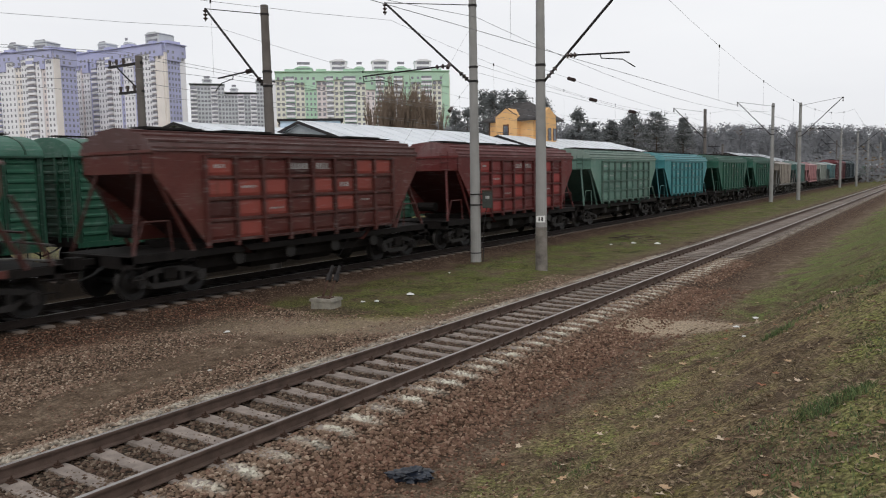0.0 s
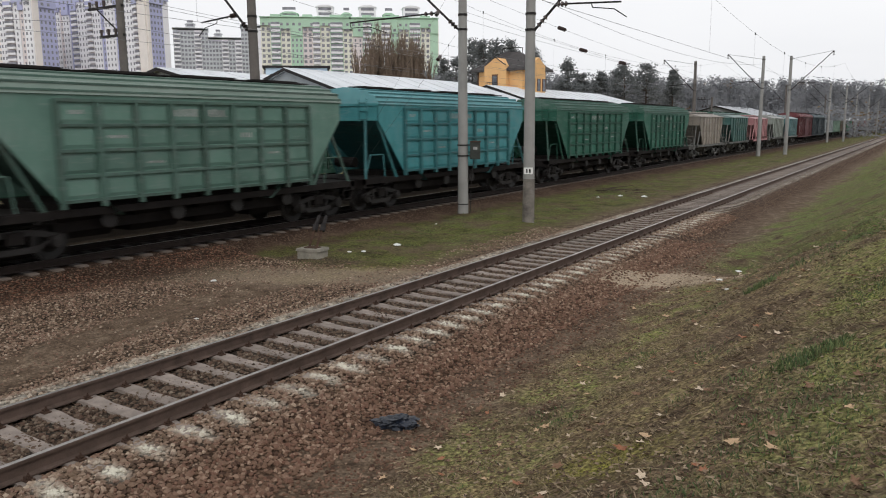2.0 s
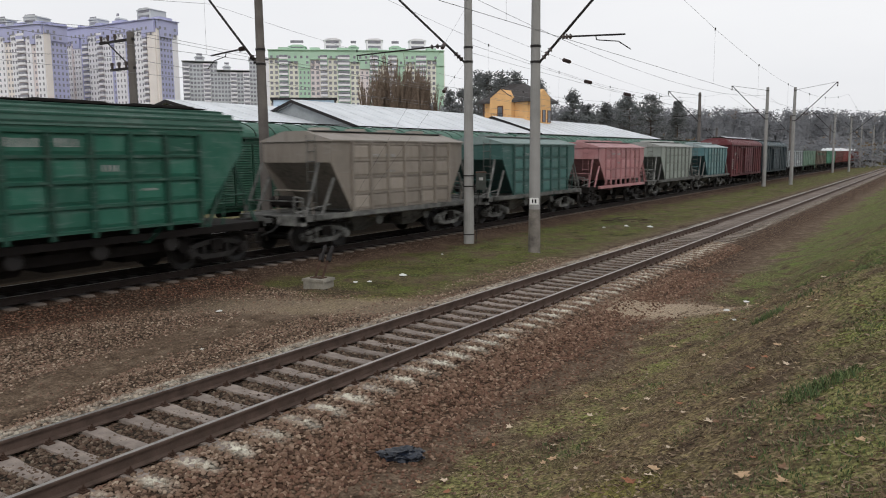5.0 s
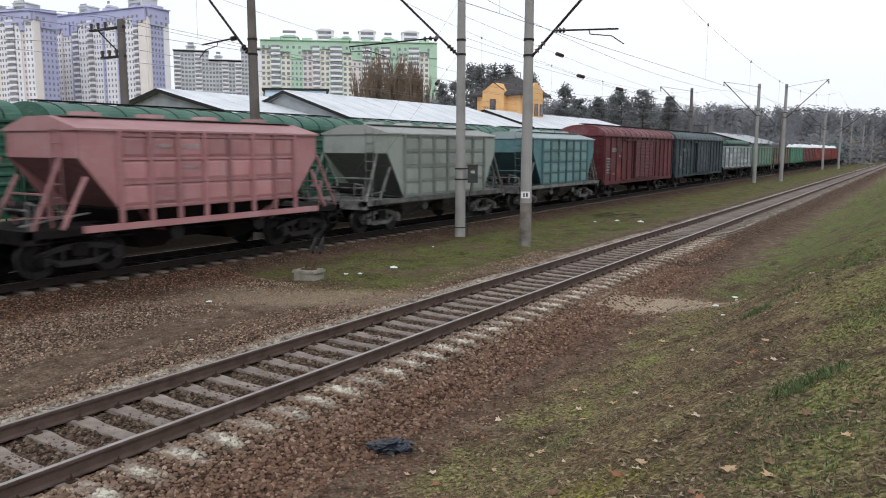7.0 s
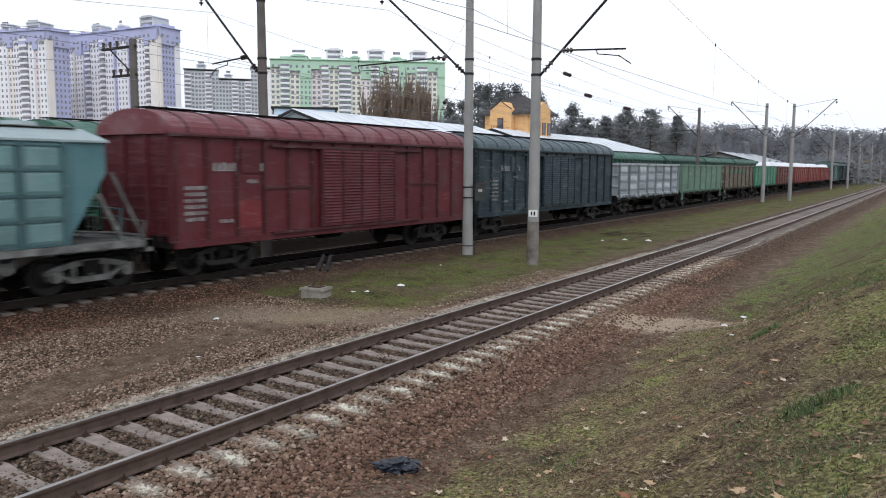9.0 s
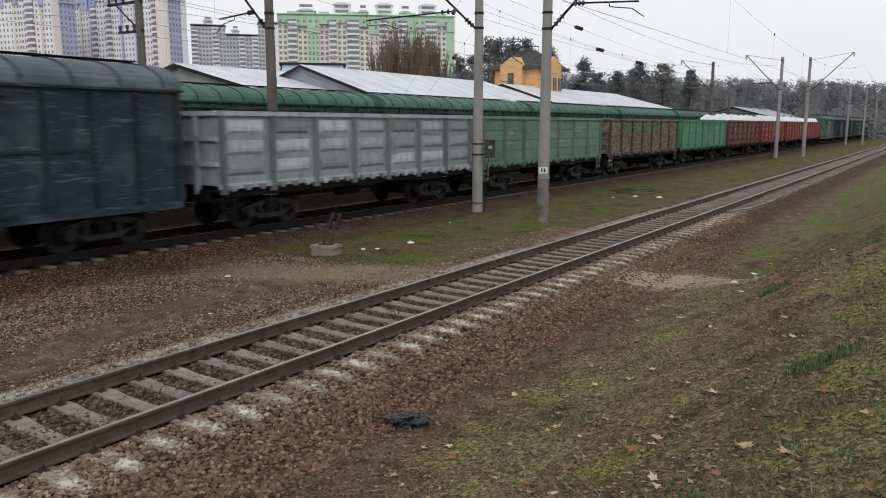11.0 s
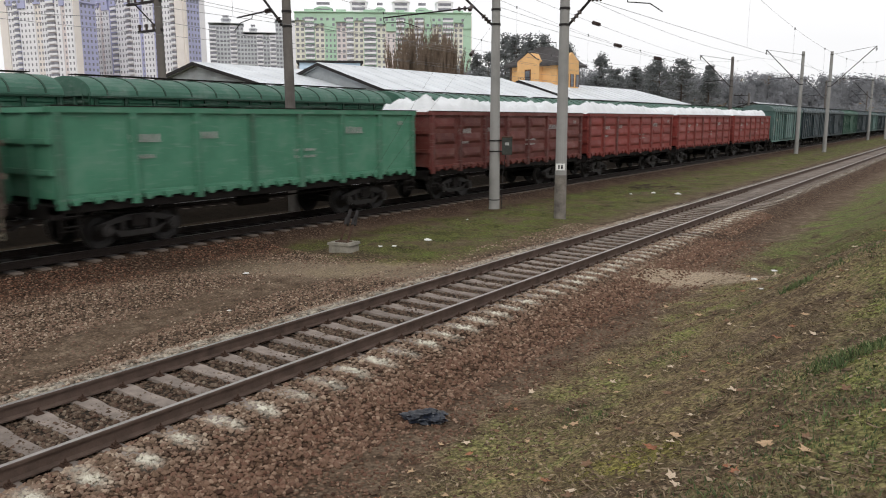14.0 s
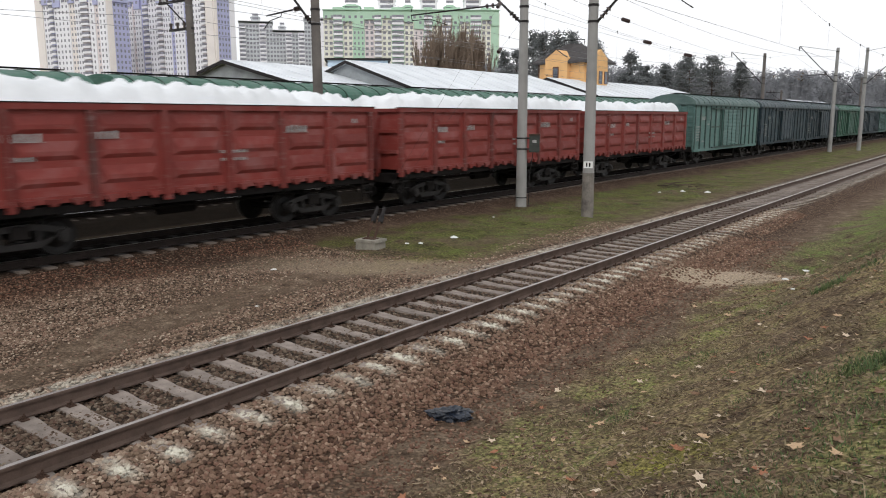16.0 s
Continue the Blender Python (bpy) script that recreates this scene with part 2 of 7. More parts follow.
# ---- mesh tools ----
class Shape:
    """Collects corners and faces for one mesh."""

    def __init__(self):
        self.v, self.f = [], []

    def add(self, vs, fs):
        n = len(self.v)
        self.v += [tuple(p) for p in vs]
        self.f += [tuple(n + i for i in q) for q in fs]
        return self

    def box(self, x0, x1, y0, y1, z0, z1, m=None):
        vs = [(x, y, z) for z in (z0, z1) for x, y in ((x0, y0), (x1, y0), (x1, y1), (x0, y1))]
        if m is not None:
            vs = [m @ Vector(p) for p in vs]
        return self.add(vs, [(3, 2, 1, 0), (4, 5, 6, 7), (0, 1, 5, 4), (1, 2, 6, 5), (2, 3, 7, 6), (3, 0, 4, 7)])

    def prism(self, ring, a, b, axis="y"):
        """Runs a closed outline (in the other two axes) from a to b; counter-clockwise or not."""
        n = len(ring)
        put = {"y": lambda p, s: (p[0], s, p[1]), "x": lambda p, s: (s, p[0], p[1]), "z": lambda p, s: (p[0], p[1], s)}[axis]
        vs = [put(p, a) for p in ring] + [put(p, b) for p in ring]
        fs = [tuple(range(n))[::-1], tuple(range(n, 2 * n))] + [(i, (i + 1) % n, n + (i + 1) % n, n + i) for i in range(n)]
        return self.add(vs, fs)

    def tube(self, p, q, r, r2=None, sides=6, caps=True):
        p, q = Vector(p), Vector(q)
        way = (q - p).normalized()
        u = way.cross(Vector((0, 0, 1)) if abs(way.z) < 0.9 else Vector((1, 0, 0))).normalized()
        w = way.cross(u)
        vs = []
        for c, rad in ((p, r), (q, r if r2 is None else r2)):
            for i in range(sides):
                a = 2 * math.pi * i / sides
                vs.append(c + (u * math.cos(a) + w * math.sin(a)) * rad)
        fs = [(i, (i + 1) % sides, sides + (i + 1) % sides, sides + i) for i in range(sides)]
        if caps:
            fs += [tuple(range(sides))[::-1], tuple(range(sides, 2 * sides))]
        return self.add(vs, fs)

    def line(self, pts, r, sides=4):
        for p, q in zip(pts, pts[1:]):
            self.tube(p, q, r, sides=sides)
        return self

    def lathe(self, profile, axis="x", sides=20):
        """Turns a profile of (along, radius) round an axis."""
        n = len(profile)
        vs = []
        for i in range(sides):
            a = 2 * math.pi * i / sides
            for s, r in profile:
                c, d = r * math.cos(a), r * math.sin(a)
                vs.append({"x": (s, c, d), "y": (c, s, d), "z": (c, d, s)}[axis])
        fs = [(i * n + k, i * n + k + 1, ((i + 1) % sides) * n + k + 1, ((i + 1) % sides) * n + k) for i in range(sides) for k in range(n - 1)]
        return self.add(vs, fs)

    def mesh(self, name, material, smooth=False):
        me = bpy.data.meshes.new(name)
        me.from_pydata(self.v, [], self.f)
        bm = bmesh.new()
        bm.from_mesh(me)
        bmesh.ops.recalc_face_normals(bm, faces=bm.faces)
        bm.to_mesh(me)
        bm.free()
        for mm in material if isinstance(material, (list, tuple)) else [material]:
            me.materials.append(mm)
        if smooth:
            me.polygons.foreach_set("use_smooth", [True] * len(me.polygons))
        return me


def part(name, shape, material, parent=None, label="", m=None, smooth=False):
    """Links a shape (or a mesh) as one object, under a thing where one is given."""
    me = shape.mesh(name, material, smooth) if isinstance(shape, Shape) else shape
    ob = new(name, me)
    if parent is not None:
        ob.parent = parent
    if m is not None:
        ob.matrix_basis = m
    if label:
        tagged(ob, label)
    return ob


def thing(name, label, category, m=None, group="", kind=""):
    ob = new(name)
    ob.empty_display_size = 0.2
    if m is not None:
        ob.matrix_basis = m
    return tagged(ob, label, category, group, kind)


def ease(x):
    x = min(1.0, max(0.0, x))
    return x * x * (3 - 2 * x)


def arch(half, low, high, n=10):
    """Points of a flat arch from +half to -half."""
    return [(half * math.cos(math.pi * i / n), low + (high - low) * math.sin(math.pi * i / n)) for i in range(n + 1)]

# ---- ground and tracks ----
RAIL_GAP = 0.795          # half the distance between the middles of the rail heads
TRAIN_X, TRAIN_Z = -10.2, 0.11
PARKED_X, PARKED_Z = -17.5, 0.11
PROFILE = [(-900, -1.5), (-120, -1.0), (-30, -0.6), (-20.2, -0.35), (-19.3, -0.08), (-15.7, -0.08), (-14.9, -0.4), (-12.9, -0.4), (-12.2, -0.11),
           (-8.5, -0.11), (-7.9, -0.27), (-6.5, -0.32), (-4.0, -0.34), (-2.2, -0.36), (-1.55, -0.19), (-1.0, -0.187), (-0.9, -0.225), (0.9, -0.225), (1.0, -0.19), (1.5, -0.19), (1.8, -0.24), (2.5, -0.42),
           (3.2, -0.42), (4.0, -0.3), (5.0, 0.02), (6.0, 0.5), (7.0, 1.02), (8.0, 1.5), (9.5, 1.9), (12.0, 2.2), (18.0, 2.6), (40.0, 3.0), (900, 6.0)]


def footway(x):
    """Middle of the trodden way that comes down the bank and meets the near track."""
    return 17.6 - 0.38 * min(4.2, max(0.0, x - 4.5)) ** 2 - 0.6 * max(0.0, 3.2 - x)


def ground_z(x, y):
    px, pz = zip(*PROFILE)
    z = float(np.interp(x, px, pz))
    soft = ease((x - 2.3) / 2.0) + ease((-2.4 - x) / 1.5) * ease((x + 8.3) / 1.0)
    z += soft * 0.1 * (noise.noise(Vector((x * 0.45, y * 0.3, 3.0)))) + soft * 0.055 * noise.noise(Vector((x * 1.7, y * 1.5, 8.0)))
    bank = ease((x - 2.6) / 3.0)
    z += bank * 0.3 * noise.noise(Vector((x * 0.16, y * 0.12, 1.0)))
    # the trodden way down the bank, with a brow before it and a hollow behind
    d = y - footway(x)
    high = ease((x - 4.9) / 1.4)
    z -= (0.45 * bank + 0.25 * high) * math.exp(-((d - 2.0) / 1.7) ** 2)
    z += 0.2 * high * math.exp(-((d + 2.7) / 2.1) ** 2)
    return z


def ground():
    xs = np.unique(np.concatenate([np.linspace(-900, -60, 12), np.linspace(-60, -22, 14), np.linspace(-22, -8, 36), np.linspace(-8, 12, 101), np.linspace(12, 40, 18), np.linspace(40, 900, 12)]))
    ys = np.unique(np.concatenate([np.linspace(-300, -10, 14), np.linspace(-10, 30, 161), np.linspace(30, 90, 100), np.linspace(90, 300, 70), np.linspace(300, 2500, 24)]))
    vs = [(x, y, ground_z(x, y)) for y in ys for x in xs]
    n = len(xs)
    fs = [(j * n + i, j * n + i + 1, (j + 1) * n + i + 1, (j + 1) * n + i) for j in range(len(ys) - 1) for i in range(n - 1)]
    me = bpy.data.meshes.new("ground")
    me.from_pydata(vs, [], fs)
    me.polygons.foreach_set("use_smooth", [True] * len(fs))
    me.materials.append(M_GROUND)
    return tagged(new("ground", me), "gravel, trodden earth and thin autumn grass beside the tracks", "ground", kind="structure")


def powder(nt, ln, co, X, Y):
    """Where white powder lies spilled at the sleeper ends of the near track."""
    step, first = 0.543, -7.8
    wave = maths(nt, ln, "COSINE", maths(nt, ln, "MULTIPLY", maths(nt, ln, "SUBTRACT", Y, first), 2 * math.pi / step))
    spot = maths(nt, ln, "POWER", maths(nt, ln, "MULTIPLY_ADD", wave, 0.5, 0.5), 2.6)
    near = nt.new("ShaderNodeMapRange")
    near.inputs["From Min"].default_value, near.inputs["From Max"].default_value = 0.36, 0.08
    ln.new(maths(nt, ln, "ABSOLUTE", maths(nt, ln, "SUBTRACT", X, 1.36)), near.inputs["Value"])
    grain = noise_tex(nt, ln, co, 4.0, 6, 0.7).outputs["Fac"]
    left = nt.new("ShaderNodeMapRange")
    left.inputs["From Min"].default_value, left.inputs["From Max"].default_value = 0.5, 0.1
    ln.new(maths(nt, ln, "ABSOLUTE", maths(nt, ln, "ADD", X, 1.35)), left.inputs["Value"])
    spot = maths(nt, ln, "MULTIPLY_ADD", left.outputs[0], 0.4, maths(nt, ln, "MULTIPLY", spot, near.outputs[0]))
    some = noise_tex(nt, ln, co, 0.55, 3, 0.5).outputs["Fac"]
    spot = maths(nt, ln, "MULTIPLY", spot, maths(nt, ln, "MULTIPLY_ADD", some, 2.4, -0.1))
    return maths(nt, ln, "MULTIPLY", spot, maths(nt, ln, "MULTIPLY_ADD", grain, 6.0, -2.2), clamp=True)


def ground_material():
    m, nt, ln, b = nodes_of("ground_soil")
    co = nt.new("ShaderNodeTexCoord").outputs["Object"]
    sep = nt.new("ShaderNodeSeparateXYZ")
    ln.new(co, sep.inputs[0])
    X, Y = sep.outputs[0], sep.outputs[1]
    wob = noise_tex(nt, ln, co, 0.7, 5, 0.6).outputs["Fac"]
    mid = noise_tex(nt, ln, co, 2.6, 6, 0.62).outputs["Fac"]
    fine = noise_tex(nt, ln, co, 22.0, 5, 0.65).outputs["Fac"]
    xw = maths(nt, ln, "MULTIPLY_ADD", maths(nt, ln, "SUBTRACT", wob, 0.5), 2.2, X)

    def band(src, a, b2, c, d):
        up = nt.new("ShaderNodeMapRange")
        up.interpolation_type = "SMOOTHSTEP"
        up.inputs["From Min"].default_value, up.inputs["From Max"].default_value = a, b2
        ln.new(src, up.inputs["Value"])
        dn = nt.new("ShaderNodeMapRange")
        dn.interpolation_type = "SMOOTHSTEP"
        dn.inputs["From Min"].default_value, dn.inputs["From Max"].default_value = c, d
        ln.new(src, dn.inputs["Value"])
        return maths(nt, ln, "SUBTRACT", up.outputs[0], dn.outputs[0], clamp=True)

    up_ = maths(nt, ln, "MINIMUM", maths(nt, ln, "MAXIMUM", maths(nt, ln, "SUBTRACT", X, 4.5), 0.0), 4.2)
    dn_ = maths(nt, ln, "MAXIMUM", maths(nt, ln, "SUBTRACT", 3.2, X), 0.0)
    fw = maths(nt, ln, "SUBTRACT", 17.6, maths(nt, ln, "MULTIPLY_ADD", maths(nt, ln, "MULTIPLY", up_, up_), 0.38, maths(nt, ln, "MULTIPLY", dn_, 0.6)))
    # crushed stone, brown-grey, every stone its own tint
    cell = nt.new("ShaderNodeTexVoronoi")
    cell.inputs["Scale"].default_value = 17.0
    ln.new(co, cell.inputs["Vector"])
    tint = nt.new("ShaderNodeSeparateColor")
    ln.new(cell.outputs["Color"], tint.inputs[0])
    stone = ramp(nt, [(0.0, (0.06, 0.036, 0.028)), (0.4, (0.15, 0.1, 0.078)), (0.75, (0.23, 0.16, 0.125)), (1.0, (0.4, 0.31, 0.255))])
    ln.new(tint.outputs[0], stone.inputs["Fac"])
    gap = ramp(nt, [(0.25, (1.0,) * 3), (0.62, (0.12,) * 3)])
    ln.new(cell.outputs["Distance"], gap.inputs["Fac"])
    gravel = mixed(nt, ln, 1.0, stone.outputs["Color"], gap.outputs["Color"], "MULTIPLY")
    red = band(xw, 1.2, 1.9, 2.6, 3.6)
    gravel = mixed(nt, ln, maths(nt, ln, "MULTIPLY", red, 0.25), gravel, (0.13, 0.08, 0.06))
    inner = band(X, -0.8, -0.7, 0.7, 0.8)
    gravel = mixed(nt, ln, maths(nt, ln, "MULTIPLY", inner, 0.65), gravel, (0.035, 0.03, 0.027))
    # trodden earth
    soil = ramp(nt, [(0.3, (0.06, 0.041, 0.031)), (0.5, (0.135, 0.098, 0.077)), (0.7, (0.22, 0.17, 0.137))])
    ln.new(mid, soil.inputs["Fac"])
    fr = ramp(nt, [(0.3, (0.45,) * 3), (0.5, (1.0,) * 3), (0.68, (1.65,) * 3)])
    ln.new(fine, fr.inputs["Fac"])
    earth = mixed(nt, ln, 1.0, soil.outputs["Color"], fr.outputs["Color"], "MULTIPLY")
    # thin grass and moss: dead thatch, yellow-green sward, lush tufts, in patches
    tuft = noise_tex(nt, ln, co, 9.0, 6, 0.7).outputs["Fac"]
    field = noise_tex(nt, ln, co, 1.1, 5, 0.62).outputs["Fac"]
    lush = maths(nt, ln, "ADD", band(xw, 3.3, 3.9, 4.6, 5.6), band(xw, 6.5, 7.6, 2000, 3000), clamp=True)
    beyond = band(maths(nt, ln, "SUBTRACT", Y, fw), 0.8, 2.2, 3000, 4000)
    lush = maths(nt, ln, "MAXIMUM", lush, maths(nt, ln, "MULTIPLY", beyond, band(xw, 3.2, 4.4, 2000, 3000)))
    sway = maths(nt, ln, "ADD", maths(nt, ln, "MULTIPLY", tuft, 0.5), maths(nt, ln, "MULTIPLY", field, 0.5))
    gr = ramp(nt, [(0.34, (0.045, 0.031, 0.023)), (0.43, (0.175, 0.13, 0.088)), (0.52, (0.255, 0.205, 0.118)), (0.6, (0.2, 0.197, 0.09)), (0.68, (0.23, 0.246, 0.088))])
    ln.new(maths(nt, ln, "MULTIPLY_ADD", lush, 0.1, maths(nt, ln, "SUBTRACT", sway, 0.025)), gr.inputs["Fac"])
    gf = ramp(nt, [(0.32, (0.16,) * 3), (0.48, (0.8,) * 3), (0.68, (2.0,) * 3)])
    ln.new(fine, gf.inputs["Fac"])
    grass = mixed(nt, ln, 1.0, gr.outputs["Color"], gf.outputs["Color"], "MULTIPLY")
    grass = mixed(nt, ln, maths(nt, ln, "MULTIPLY", beyond, 0.85), grass, mixed(nt, ln, 1.0, grass, (0.56, 0.74, 0.56), "MULTIPLY"))
    dead = ramp(nt, [(0.52, (0.0,) * 3), (0.66, (0.8,) * 3)])
    ln.new(noise_tex(nt, ln, co, 1.5, 6, 0.7).outputs["Fac"], dead.inputs["Fac"])
    bare = maths(nt, ln, "MULTIPLY", dead.outputs["Color"], maths(nt, ln, "MULTIPLY_ADD", lush, -0.6, 1.0))
    grass = mixed(nt, ln, bare, grass, mixed(nt, ln, 1.0, (0.145, 0.106, 0.076), gf.outputs["Color"], "MULTIPLY"))
    # a cushion of yellow-green moss
    mx, my = maths(nt, ln, "SUBTRACT", X, 6.05), maths(nt, ln, "SUBTRACT", Y, 5.85)
    moss = nt.new("ShaderNodeMapRange")
    moss.inputs["From Min"].default_value, moss.inputs["From Max"].default_value = 0.75, 0.1
    ln.new(maths(nt, ln, "MULTIPLY_ADD", maths(nt, ln, "SUBTRACT", tuft, 0.5), 1.6, maths(nt, ln, "SQRT", maths(nt, ln, "ADD", maths(nt, ln, "MULTIPLY", mx, mx), maths(nt, ln, "MULTIPLY", my, my)))), moss.inputs["Value"])
    grass = mixed(nt, ln, maths(nt, ln, "MULTIPLY", moss.outputs[0], 0.75), grass, mixed(nt, ln, 1.0, (0.24, 0.24, 0.045), gf.outputs["Color"], "MULTIPLY"))
    # where they lie
    stones = maths(nt, ln, "ADD", band(xw, -13.2, -12.4, -8.6, -7.4), band(xw, -2.6, -1.9, 2.3, 3.5), clamp=True)
    yard = maths(nt, ln, "MULTIPLY", band(xw, -9.0, -8.0, -2.4, -1.4), maths(nt, ln, "SUBTRACT", 1.0, band(maths(nt, ln, "MULTIPLY_ADD", maths(nt, ln, "SUBTRACT", wob, 0.5), 8.0, Y), 13.5, 17.0, 3000, 4000)))
    # a worn earth strip along the yard
    bend = maths(nt, ln, "MULTIPLY", maths(nt, ln, "POWER", maths(nt, ln, "MULTIPLY", maths(nt, ln, "SUBTRACT", Y, 11.0), 0.16), 2.0), 1.6)
    off = maths(nt, ln, "ABSOLUTE", maths(nt, ln, "SUBTRACT", X, maths(nt, ln, "ADD", bend, -4.3)))
    strip = nt.new("ShaderNodeMapRange")
    strip.interpolation_type = "SMOOTHSTEP"
    strip.inputs["From Min"].default_value, strip.inputs["From Max"].default_value = 0.95, 0.35
    ln.new(maths(nt, ln, "MULTIPLY_ADD", maths(nt, ln, "SUBTRACT", mid, 0.5), 1.4, off), strip.inputs["Value"])
    yard = maths(nt, ln, "MULTIPLY", yard, maths(nt, ln, "SUBTRACT", 1.0, strip.outputs[0]))
    some = ramp(nt, [(0.36, (0.25,) * 3), (0.56, (0.9,) * 3)])
    ln.new(mid, some.inputs["Fac"])
    stones = maths(nt, ln, "ADD", stones, maths(nt, ln, "MULTIPLY", yard, some.outputs["Color"]), clamp=True)
    patch = ramp(nt, [(0.4, (0.08,) * 3), (0.53, (1.0,) * 3)])
    ln.new(maths(nt, ln, "MULTIPLY_ADD", wob, 0.55, maths(nt, ln, "MULTIPLY", mid, 0.45)), patch.inputs["Fac"])
    green = maths(nt, ln, "ADD", band(xw, 3.2, 4.2, 2000, 3000), maths(nt, ln, "MULTIPLY", band(xw, -8.0, -7.2, -3.4, -2.0), band(maths(nt, ln, "MULTIPLY_ADD", maths(nt, ln, "SUBTRACT", wob, 0.5), 6.0, Y), 11.5, 15.5, 3000, 4000)), clamp=True)
    green = maths(nt, ln, "ADD", green, band(X, -2000, -1900, -22, -20), clamp=True)
    lawn = mixed(nt, ln, 1.0, grass, (0.76, 0.84, 0.62), "MULTIPLY")
    grass = mixed(nt, ln, band(X, -8.6, -8.2, -2.0, -1.6), grass, lawn)
    col = mixed(nt, ln, maths(nt, ln, "MULTIPLY", green, patch.outputs["Color"]), earth, grass)
    col = mixed(nt, ln, stones, col, gravel)
    # near-black band: oily ballast with the shade under the wagons painted in
    oil_shade = maths(nt, ln, "ADD", band(X, TRAIN_X - 5.0, TRAIN_X - 3.0, TRAIN_X + 0.9, TRAIN_X + 1.25), band(X, PARKED_X - 3.0, PARKED_X - 1.5, PARKED_X + 2.5, PARKED_X + 3.5), clamp=True)
    col = mixed(nt, ln, maths(nt, ln, "MULTIPLY", oil_shade, 0.94), col, (0.011, 0.009, 0.008))
    dust = band(xw, -9.6, -8.9, -7.6, -6.6)
    col = mixed(nt, ln, maths(nt, ln, "MULTIPLY", dust, 0.5), col, (0.05, 0.029, 0.022))
    # pale footway across
    dist = maths(nt, ln, "ABSOLUTE", maths(nt, ln, "SUBTRACT", Y, fw))
    dist = maths(nt, ln, "ADD", dist, maths(nt, ln, "MULTIPLY_ADD", maths(nt, ln, "SUBTRACT", mid, 0.5), 0.9, maths(nt, ln, "MULTIPLY", maths(nt, ln, "SUBTRACT", wob, 0.5), 0.6)))
    way = nt.new("ShaderNodeMapRange")
    way.interpolation_type = "SMOOTHSTEP"
    way.inputs["From Min"].default_value, way.inputs["From Max"].default_value = 1.6, 0.7
    ln.new(dist, way.inputs["Value"])
    foot = maths(nt, ln, "MULTIPLY", way.outputs[0], maths(nt, ln, "ADD", maths(nt, ln, "MULTIPLY", band(X, -7.5, -5.0, -2.2, -1.8), 0.5), maths(nt, ln, "MULTIPLY_ADD", band(X, 1.5, 1.9, 5.6, 6.8), 0.6, maths(nt, ln, "MULTIPLY", band(X, 1.5, 1.9, 9.0, 10.0), 0.5))))
    foot = maths(nt, ln, "MULTIPLY", foot, maths(nt, ln, "SUBTRACT", 1.0, band(X, -1.9, -1.5, 1.5, 2.0)))
    sand = mixed(nt, ln, 1.0, (0.36, 0.29, 0.235), fr.outputs["Color"], "MULTIPLY")
    col = mixed(nt, ln, maths(nt, ln, "MULTIPLY", foot, 0.86), col, sand)
    col = mixed(nt, ln, maths(nt, ln, "MULTIPLY", powder(nt, ln, co, X, Y), 0.92), col, (0.56, 0.535, 0.51))
    col = mixed(nt, ln, 1.0, col, (0.95, 0.935, 0.83), "MULTIPLY")
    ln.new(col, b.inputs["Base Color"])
    b.inputs["Roughness"].default_value, b.inputs["Specular IOR Level"].default_value = 0.95, 0.08
    h = mixed(nt, ln, stones, fine, maths(nt, ln, "SUBTRACT", 1.0, cell.outputs["Distance"]))
    bump(nt, ln, b, h, 0.9, 0.05)
    return m


M_GROUND = ground_material()
ground()


def rail_ring(x):
    """Outline of a flat-bottomed rail, 0.18 high, its top at 0."""
    half = [(0.075, -0.18), (0.075, -0.165), (0.012, -0.15), (0.01, -0.045), (0.037, -0.035), (0.0375, -0.008), (0.03, 0.0)]
    return [(x + a, z) for a, z in half] + [(x - a, z) for a, z in half[::-1]]


def track(name, label, x, z, y0, y1, step, parts_to, group, conc=None):
    conc = conc or M_CONC
    base = thing(name, label, "railway track", pose(x, 0, z), group, "structure")
    side = M_RAIL if conc is M_CONC else M_DARKRAIL
    for s in (-1, 1):
        sh = Shape()
        sh.prism(rail_ring(s * RAIL_GAP), y0, y1)
        me = sh.mesh("rail", [side, M_RAILTOP])
        for p in me.polygons:
            if p.normal.z > 0.9 and p.center.z > -0.02:
                p.material_index = 1
        part("rail", me, None, base)
    # one sleeper: high under the rails, lower in the middle
    sl = Shape()
    prof = [(-1.35, -0.2, 0.1), (-1.3, -0.182, 0.115), (-0.55, -0.182, 0.115), (-0.3, -0.2, 0.1), (0.3, -0.2, 0.1), (0.55, -0.182, 0.115), (1.3, -0.182, 0.115), (1.35, -0.2, 0.1)]
    vs = [(a, sg * w * (1.25 if low else 1.0), -0.36 if low else zz) for a, zz, w in prof for sg, low in ((-1, True), (-1, False), (1, False), (1, True))]
    fs = [(i * 4 + k, i * 4 + (k + 1) % 4, i * 4 + 4 + (k + 1) % 4, i * 4 + 4 + k) for i in range(len(prof) - 1) for k in range(4)] + [(0, 1, 2, 3), tuple(len(vs) - 4 + k for k in (3, 2, 1, 0))]
    sl.add(vs, fs)
    me = sl.mesh("sleeper", conc)
    ys = np.arange(y0 + 0.2, y1, step)
    rest = Shape()
    rng = random.Random(5)
    for y in ys:
        if y < parts_to:
            part("sleeper", me, None, base, m=pose(0, y + rng.uniform(-0.015, 0.015), rng.uniform(-0.006, 0.004), 0, 0, rng.uniform(-0.6, 0.6)))
        else:
            rest.add([(p[0], p[1] + y, p[2]) for p in sl.v], sl.f)
    if rest.v:
        tagged(part("far_sleepers", rest, conc, base), kind="stuff")
    return base, ys


